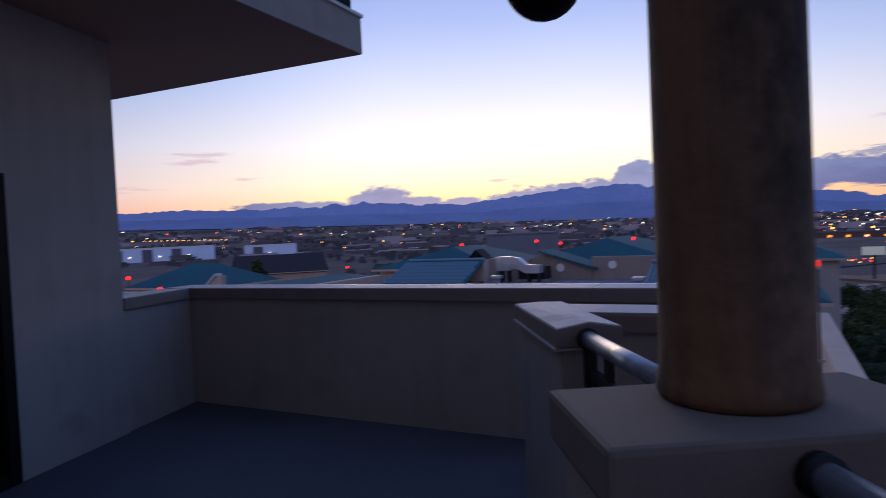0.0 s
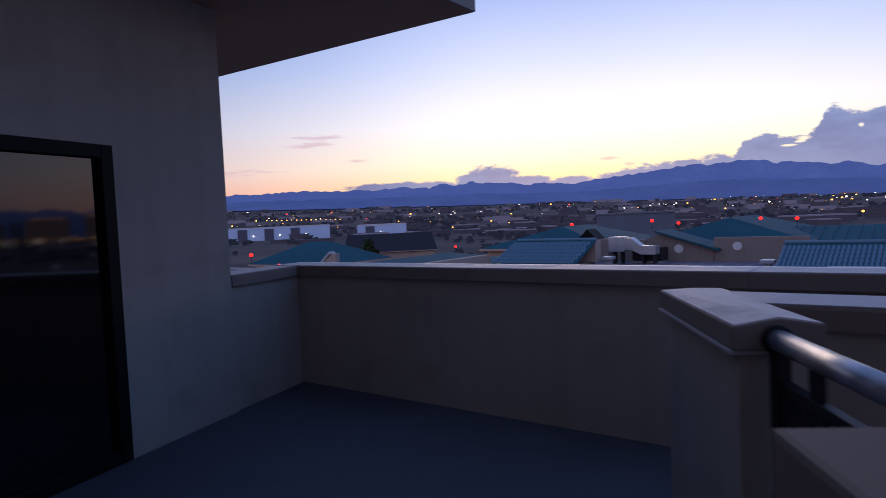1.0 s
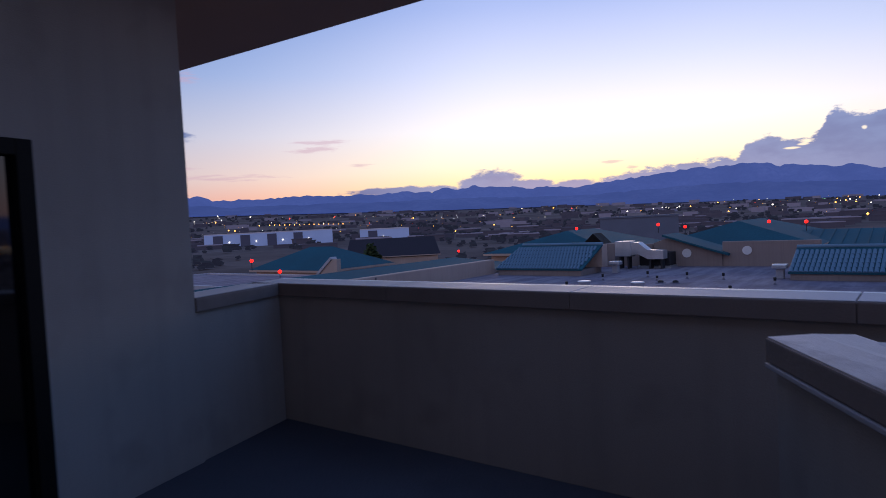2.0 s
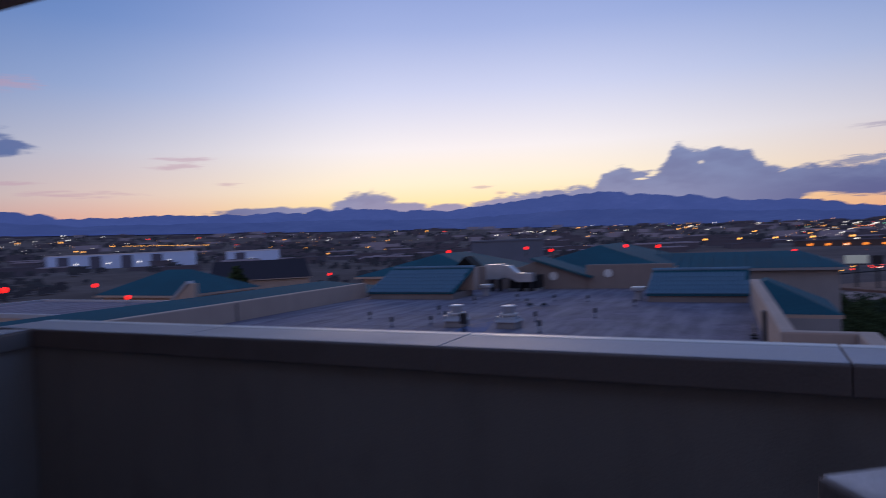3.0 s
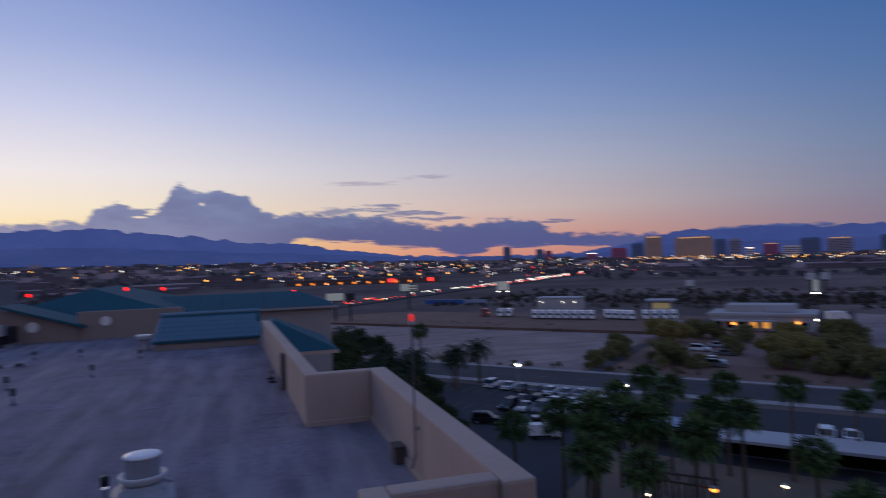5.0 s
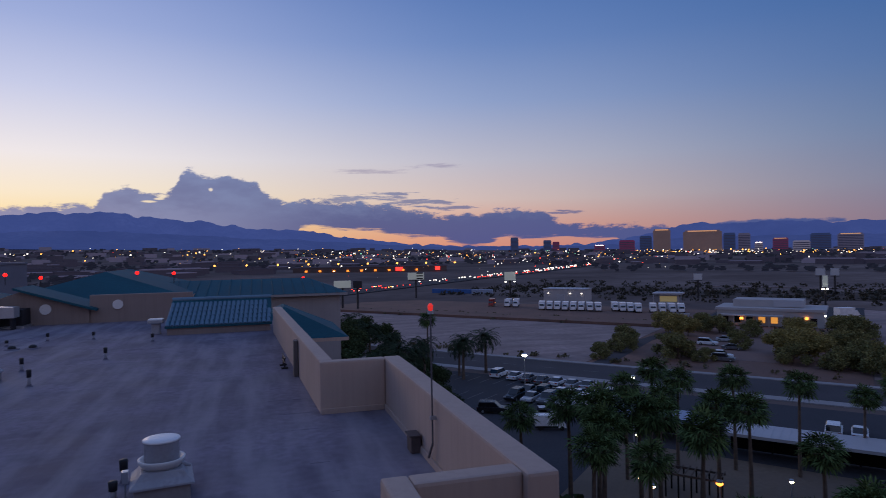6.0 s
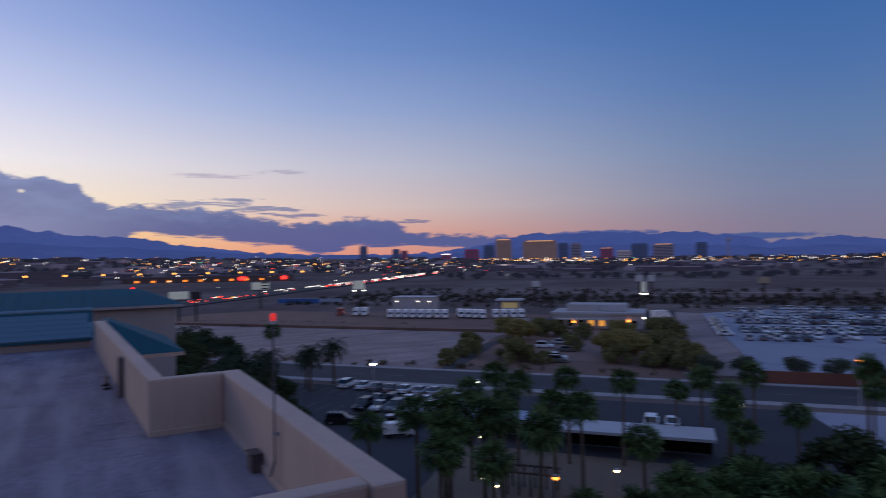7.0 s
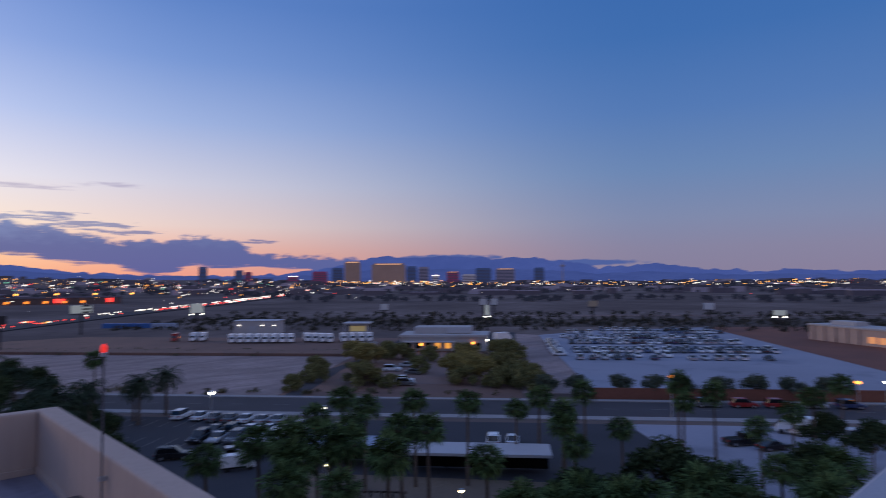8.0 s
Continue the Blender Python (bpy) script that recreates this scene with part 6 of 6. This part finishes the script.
# ---------------- buildings and street furniture by the road ----------------
def low_building():
    x, y = uv(-20, 224.5)
    along = math.degrees(math.atan2(UY, UX))
    b = thing("low_white_building", pose(x, y, GROUND, 0, 0, along), "low white flat-roofed building with lit amber entrance", "building")
    part("wall", boxed(-14.5, 14.5, -8, 8, 0, 4.6), M_palewall, b)
    part("parapet", boxed(-15, 15, -8.5, 8.5, 4.6, 5.4, bevel=0.05), M_palewall, b)
    part("penthouse", boxed(-10.5, 9, -3.5, 6, 5.4, 7.6, bevel=0.05), M_palewall, b)
    part("skylight", boxed(1, 9.2, -3.9, -3.52, 5.6, 7.4), M_whitepanel, b, "white bright roof screen")
    part("awning", boxed(-13, 4, -11.5, -8.52, 3.1, 3.5, bevel=0.04), M_palewall, b)
    for i in range(6):
        part("awning_post", boxed(-12.6 + i * 3.2, -12.35 + i * 3.2, -11.3, -11.05, 0, 3.1), M_palewall, b)
    for i in range(8):
        part("window", boxed(-13 + i * 3.4, -11.2 + i * 3.4, -8.06, -8.01, 0.9, 2.8), M_amberwin if i in (3, 4) else M_glass, b)
    for xx in (-7, 10):
        part("wall_lamp", boxed(xx - 0.45, xx + 0.45, -12.0, -11.6 + 0.0, 2.2, 2.9) if xx < 0 else boxed(xx - 0.4, xx + 0.4, -8.5, -8.1, 2.4, 3.1), M_orange, b, "glowing amber lamp")
    part("end_lamp", boxed(14.55, 14.9, -8, -7.5, 3.4, 3.9), M_whitelamp, b)
    # warehouse and kiosk in the truck yard
    x, y = uv(-111.5, 285)
    w = thing("yard_warehouse", pose(x, y, GROUND, 0, 0, along + 3), "plain pale metal warehouse with three wall lamps", "building")
    part("wall", boxed(-10, 10, -5, 5, 0, 5.6), M_palewall, w)
    part("roof", boxed(-10.3, 10.3, -5.3, 5.3, 5.6, 5.9), M_whitepanel, w)
    for i in range(9):
        part("wall_rib", boxed(-9.9 + i * 2.45, -9.8 + i * 2.45, -5.06, -5.0, 0, 5.59), M_palewall, w)
    for xx in (-7.6, 3.0, 8.4):
        part("wall_lamp", boxed(xx - 0.3, xx + 0.3, -5.35, -5.07, 3.6, 4.0), M_lightw, w)
    part("roller_door", boxed(-3.5, 0.5, -5.09, -5.01, 0, 3.4), M_galv, w)
    x, y = uv(-65.5, 285)
    k = thing("lit_kiosk", pose(x, y, GROUND, 0, 0, along + 3), "small kiosk with a flat canopy and lit yellow front", "kiosk")
    part("canopy", boxed(-6, 6, -4, 4, 4.2, 4.9, bevel=0.05), M_whitepanel, k)
    part("booth", boxed(-3.4, 4, -2, 3, 0, 4.2), M_palewall, k)
    part("lit_front", boxed(-3.2, 3.8, -2.06, -2.01, 1.0, 3.4), M_yellowwin, k, "glowing yellow window front")
    for xx in (-5.6, 5.6):
        part("post", boxed(xx - 0.12, xx + 0.12, -3.6, -3.36, 0, 4.2), M_galv, k)
    # arch at the footpath, brown shop at the far side of the storage lot
    x, y = uv(-42, 201)
    a = thing("path_gateway", pose(x, y, GROUND, 0, 0, along), "pale gateway over the footpath", "gateway")
    for xx in (-2.2, 2.0):
        part("post", boxed(xx, xx + 0.3, -0.2, 0.2, 0, 4.2), M_whitepanel, a)
    part("beam", boxed(-2.4, 2.5, -0.25, 0.25, 4.2, 4.6), M_whitepanel, a)
    x, y = uv(130, 243)
    s = thing("brown_shop_building", pose(x, y, GROUND, 0, 0, along - 71), "low brown building with amber-lit front", "building")
    part("wall", boxed(-22, 22, -6, 6, 0, 5.5), M_stucco_roof, s)
    part("roof", boxed(-22.4, 22.4, -6.4, 6.4, 5.5, 6.1), M_palewall, s)
    for i in range(4):
        part("lit_window", boxed(4 + i * 4.2, 7.2 + i * 4.2, -6.06, -6.01, 1.0, 3.2), M_amberdim, s, "amber-lit shop window")
    part("roof_plant", boxed(-15, -4, -3, 3, 6.1, 7.6, bevel=0.1), M_palewall, s)
    for i in range(5):
        part("column", boxed(-20 + i * 5, -19.3 + i * 5, -6.7, -6.02, 0, 5.2), M_stucco_roof, s)


M_palewall = material("pale_stucco_wall", (0.44, 0.42, 0.42), 0.85, 0.08, 10, 0.3, 0.1)
M_whitepanel = material("white_panel", (0.46, 0.46, 0.49), 0.6, 0.06, 10, 0.4, 0.05)
M_amberwin = glow("amber_window", (1.0, 0.42, 0.08), 0.7)
M_amberdim = glow("amber_shopfront", (1.0, 0.4, 0.15), 0.35)
M_yellowwin = glow("yellow_window", (0.7, 0.55, 0.24), 0.14)


def carports():
    along = math.degrees(math.atan2(UY, UX))
    for u0, u1, v, label, mat in ((-26.2, -12.6, 86.8, "blue-grey carport roof on dark posts", M_bluepanel), (-11.2, 6.9, 84.2, "white carport roof on dark posts", M_whitepanel)):
        x, y = uv((u0 + u1) / 2, v)
        c = thing("carport", pose(x, y, GROUND + 0.02, 0, 0, along), label, "carport", "hotel carports")
        w = (u1 - u0) / 2
        part("roof", boxed(-w, w, -2.7, 2.7, 2.75, 2.95, bevel=0.03), mat, c)
        part("fascia", boxed(-w + .01, w - .01, -2.78, -2.702, 2.6, 2.94), mat, c)
        n = int(w * 2 / 4.5)
        for i in range(n + 1):
            xx = -w + 0.4 + (2 * w - 0.8) * i / n
            part("post", boxed(xx - 0.09, xx + 0.09, 1.2, 1.38, 0, 2.75), M_frame, c)
        for k in range(int(2 * w / 0.9)):
            part("roof_seam", boxed(-w + 0.4 + k * 0.9, -w + 0.44 + k * 0.9, -2.69, 2.69, 2.951, 2.98), mat, c)
        # dark sheet added across the back to stand for shade underneath
        back = part("screen", boxed(-w + 0.2, w - 0.2, 1.4, 1.46, 0.1, 2.7), M_frame, c)
    # dark pergola in the garden
    x, y = uv(-11.6, 67.5)
    g = thing("garden_pergola", pose(x, y, GROUND + 0.03, 0, 0, along), "low dark wooden pergola between garden palms", "pergola")
    for i in range(5):
        for yy in (-1.2, 1.2):
            part("post", boxed(-2.4 + i * 1.2 - 0.07, -2.4 + i * 1.2 + 0.07, yy - 0.07, yy + 0.07, 0, 2.2), M_frame, g)
    for yy in (-1.2, 1.2):
        part("beam", boxed(-2.7, 2.7, yy - 0.06, yy + 0.06, 2.2, 2.4), M_trunk, g)
    for i in range(9):
        part("rafter", boxed(-2.6 + i * 0.65 - 0.04, -2.6 + i * 0.65 + 0.04, -1.6, 1.6, 2.401, 2.5), M_trunk, g)


M_bluepanel = material("blue_grey_panel", (0.29, 0.35, 0.47), 0.6, 0.06, 10, 0.4, 0.05)


def lamp_post(u, v, h, mat, label, arm=0.0, size=0.3):
    x, y = uv(u, v)
    l = thing("street_lamp", pose(x, y, GROUND + 0.02, 0, 0, 40), label, "street lamp", "street lamps")
    part("pole", tube(bmesh.new(), (0, 0, 0), (0, 0, h), 0.1, 8, 0.06), M_galv, l)
    part("head", boxed(-size, size, -size * 0.8, size * 0.8, h, h + 0.14, bevel=0.02), M_galv, l)
    part("bulb", lathe(bmesh.new(), [(size * 0.5, h - size * 1.1), (size, h - size * 0.7), (size, h - size * 0.3), (size * 0.6, h - 0.01)], 12), mat, l, "glowing lamp")


def street_things():
    lamp_post(-46.0, 101.5, 6.5, M_whitelamp, "white-lit lamp post on the hotel lot", size=0.42)
    lamp_post(-21.8, 82.5, 8.2, M_whitelamp, "white-lit lamp post between palms", size=0.25)
    lamp_post(9.8, 84.6, 6.5, M_whitelamp, "white-lit lamp post by the carport", size=0.22)
    lamp_post(29.8, 117, 7.4, M_orange, "amber-lit street lamp by the road", size=0.42)
    lamp_post(-38, 70, 3.0, M_whitelamp, "low white garden lamp", size=0.25)
    lamp_post(-9.0, 66.0, 2.4, M_orange, "low amber garden lamp", size=0.32)
    lamp_post(-3.3, 69.3, 2.5, M_warm, "low warm garden lamp", size=0.2)
    lamp_post(-19.4, 75.6, 3.0, M_warm, "low warm garden lamp", size=0.2)
    lamp_post(-15.7, 63.5, 2.4, M_warm, "low warm garden lamp", size=0.16)
    lamp_post(-14.1, 62.0, 2.4, M_warm, "low warm garden lamp", size=0.2)
    lamp_post(66, 128, 5.0, M_orange, "amber-lit street lamp by the road", size=0.5)
    lamp_post(71, 128, 5.0, M_whitelamp, "white-lit street lamp by the road", size=0.4)
    # billboards
    along = math.degrees(math.atan2(UY, UX))
    for u, v, w, h, top, mat, label in ((-180.5, 205.7, 4.6, 4.2, 11, M_boardlit, "pale lit billboard on a post"), (-172.6, 206.2, 2.4, 4.2, 11, M_pipe, "black-backed billboard on a post"), (-190, 273, 5.4, 5, 11.5, M_boardlit, "pale lit billboard with lines of bars"),
                                        (-145, 292, 3.6, 6, 11, M_boardlit, "pale lit billboard on a post"), (-60.7, 322, 2.4, 4, 10, M_board, "pale billboard on a post"), (-12, 361, 2.6, 4.6, 11, M_board, "pale double billboard on a post"), (-6, 361, 2.3, 4.6, 11, M_board, "pale double billboard on a post"),
                                        (44.7, 333, 3.0, 4.2, 11, M_boardtan, "tan billboard on a post"), (95, 311, 2.8, 4.2, 10.5, M_board, "pale billboard on a post"), (122, 300, 3.2, 3.2, 8, M_boardlit, "lit billboard by the far road"), (-8, 300, 1.2, 6.5, 9.5, M_boardlit, "narrow lit billboard on a post")):
        w, h = w * 0.78, h * 0.72
        x, y = uv(u, v)
        b = thing("billboard", pose(x, y, GROUND, 0, 0, -math.degrees(math.atan2(x, y))), label, "billboard", "roadside billboards")
        part("post", tube(bmesh.new(), (0, 0.4, 0), (0, 0.4, top - h / 2), 0.45, 10), M_pipe, b)
        part("panel", boxed(-w, w, -0.25, 0.25, top - h / 2, top + h / 2, bevel=0.05), mat, b)
        part("catwalk", boxed(-w, w, -1.1, -0.3, top - h / 2 - 0.5, top - h / 2 - 0.3), M_pipe, b)
        if u == -190:
            for k in range(3):
                part("text_bar", boxed(0.3, w - 0.5, -0.29, -0.256, top + 1.2 - k * 1.4, top + 1.8 - k * 1.4), M_pipe, b)
        if mat == M_boardlit and u in (-145, 122, -8):
            for s in (-1, 1):
                part("flood_lamp", boxed(s * w * 0.8 - 0.4, s * w * 0.8 + 0.4, -1.3, -0.9, top - h / 2 - 0.85, top - h / 2 - 0.45), M_whitelamp, b)
    # covered containers at the edge of the truck yard
    for u, v, w, mat, label in ((-196, 310, 7.5, M_tarp, "blue storage container in the yard"), (-183.5, 311, 4, M_tarp, "blue storage container in the yard"), (-172.5, 312, 6, M_bluepanel, "pale blue-grey storage container")):
        x, y = uv(u, v)
        c = thing("storage_container", pose(x, y, GROUND, 0, 0, along + 12), label, "container", "yard containers")
        part("body", boxed(-w, w, -1.2, 1.2, 0.12, 2.5, bevel=0.06), mat, c)
        for i in range(int(w * 2)):
            part("side_rib", boxed(-w + 0.5 + i, -w + 0.6 + i, -1.25, -1.2, 0.3, 2.4), mat, c)
        for s in (-1, 1):
            part("skid", boxed(s * w * 0.8 - 0.2, s * w * 0.8 + 0.2, -1.1, 1.1, 0, 0.12), M_pipe, c)
    # highway with its evening traffic
    pts = [(10, 332), (151, 477), (262, 585), (420, 760), (640, 1060)]
    bm = bmesh.new()
    rows = []
    for i, (x, y) in enumerate(pts):
        a, b = pts[max(0, i - 1)], pts[min(len(pts) - 1, i + 1)]
        d = Vector((b[0] - a[0], b[1] - a[1], 0)).normalized()
        n = Vector((d.y, -d.x, 0)) * 11
        z = rise(x, y) + 0.6
        rows.append([bm.verts.new((x - n.x, y - n.y, z)), bm.verts.new((x + n.x, y + n.y, z)), bm.verts.new((x + n.x, y + n.y, z - 1.5)), bm.verts.new((x - n.x, y - n.y, z - 1.5))])
    for a, b in zip(rows, rows[1:]):
        for i in range(4):
            bm.faces.new((a[i], a[(i + 1) % 4], b[(i + 1) % 4], b[i]))
    tagged(part("road_highway", bm, M_asphalt), "asphalt highway running into the valley", "road", kind="structure")
    rnd = random.Random(15)
    heads, tails, ambers = [], [], []
    for a, b in zip(pts, pts[1:]):
        n = int(math.dist(a, b) / 3.4)
        for i in range(n):
            q = rnd.random()
            x, y = a[0] + (b[0] - a[0]) * q, a[1] + (b[1] - a[1]) * q
            o = rnd.choice((-7, -4, 4, 7))
            x, y = x + 0.7 * o, y - 0.7 * o
            d = math.hypot(x, y)
            p = (x, y, rise(x, y) + 1.6, d * 0.001)
            if y < 440:
                (tails if rnd.random() < 0.7 else heads if rnd.random() < 0.6 else ambers).append(p)
            else:
                (heads if o < 0 or rnd.random() < 0.55 else tails).append(p)
    light_points("highway_headlights", M_lightw, heads, "headlights of the highway traffic")
    light_points("highway_tail_lights", M_lightr, tails, "tail lights of the highway traffic")
    light_points("highway_amber_lights", M_lighta, ambers, "amber signals by the highway")
    # long dark building with amber lamps and red signs behind the highway
    x, y = at(9, 700)
    l = thing("long_dark_building", pose(x, y, rise(x, y) - 3, 0, 0, -14), "long dark building with amber lamps and red signs", "building")
    part("wall", boxed(-75, 92, 0, 25, 0, 8.5), M_darkwall, l)
    part("roof_edge", boxed(-76, 93, -0.6, 25.6, 8.5, 9.4), M_farblock, l)
    for i in range(9):
        part("wall_lamp", boxed(-62 + i * 15, -59.5 + i * 15, -1.2, -0.05, 4.0, 6.0), M_orangefar, l)
    for xx, ww in ((40, 7.5), (82, 5)):
        part("red_sign", boxed(xx - ww / 2, xx + ww / 2, -1.6, -0.2, 4.2, 8.0, bevel=0.3), M_redsign, l, "glowing red sign")
    # pale warehouses to the north-west
    for az0, az1, d, h, label in ((-58, -47.2, 720, 15, "long pale warehouse with blue-grey wall"), (-44.8, -40.4, 700, 14, "pale warehouse with dark entrance bays")):
        a = (az0 + az1) / 2
        x, y = at(a, d)
        w = d * math.radians(az1 - az0) / 2
        o = thing("far_warehouse", pose(x, y, rise(x, y) - 1, 0, 0, -a), label, "warehouse", "far warehouses")
        part("wall", boxed(-w, w, 0, 50, 0, h), M_bluepanel2, o)
        part("roof_edge", boxed(-w, w, -0.4, 50, h, h + 0.8), M_whitetower, o)
        for i in range(int(w / 14)):
            xx = -w + 14 + i * 28
            part("entrance_bay", boxed(xx - 5, xx + 5, -0.9, -0.02, 1, h * 0.92), M_farglass, o)
            part("wall_lamp", boxed(xx + 11, xx + 11.9, -1.0, -0.05, h * 0.4, h * 0.47), M_lightw, o)


# pale warehouse wall with bluish haze painted in as emission
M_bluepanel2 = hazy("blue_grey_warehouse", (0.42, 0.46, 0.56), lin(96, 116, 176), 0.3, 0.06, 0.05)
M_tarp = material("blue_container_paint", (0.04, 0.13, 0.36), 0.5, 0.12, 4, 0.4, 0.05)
# slight haze glow mixed into the dark wall
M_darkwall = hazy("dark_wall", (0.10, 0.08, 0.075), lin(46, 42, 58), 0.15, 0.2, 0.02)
M_redsign = glow("red_sign", (1.0, 0.04, 0.03), 2.2)
M_warm = glow("warm_garden_lamp", (1.0, 0.72, 0.4), 14.0)
M_boardlit = glow("lit_billboard", (0.5, 0.54, 0.48), 0.2)
M_board = material("pale_billboard", (0.6, 0.6, 0.6), 0.7, 0.08, 3, 0.3, 0.0)
M_boardtan = material("tan_billboard", (0.45, 0.35, 0.24), 0.7, 0.1, 3, 0.3, 0.0)

# ---------------- build ----------------
hills()
ground()
streets()
terrace()
flat_roof()
pier()
column()
railing(Vector((4.285, -1.735, 0)), 0.86, 1.07)
railing(Vector((5.03, -2.92, 0)), 1.35, 1.04)
globe_lamp()
roof_things()
wings()
city()
city_lights()
low_building()
carports()
street_things()
plants()
traffic()
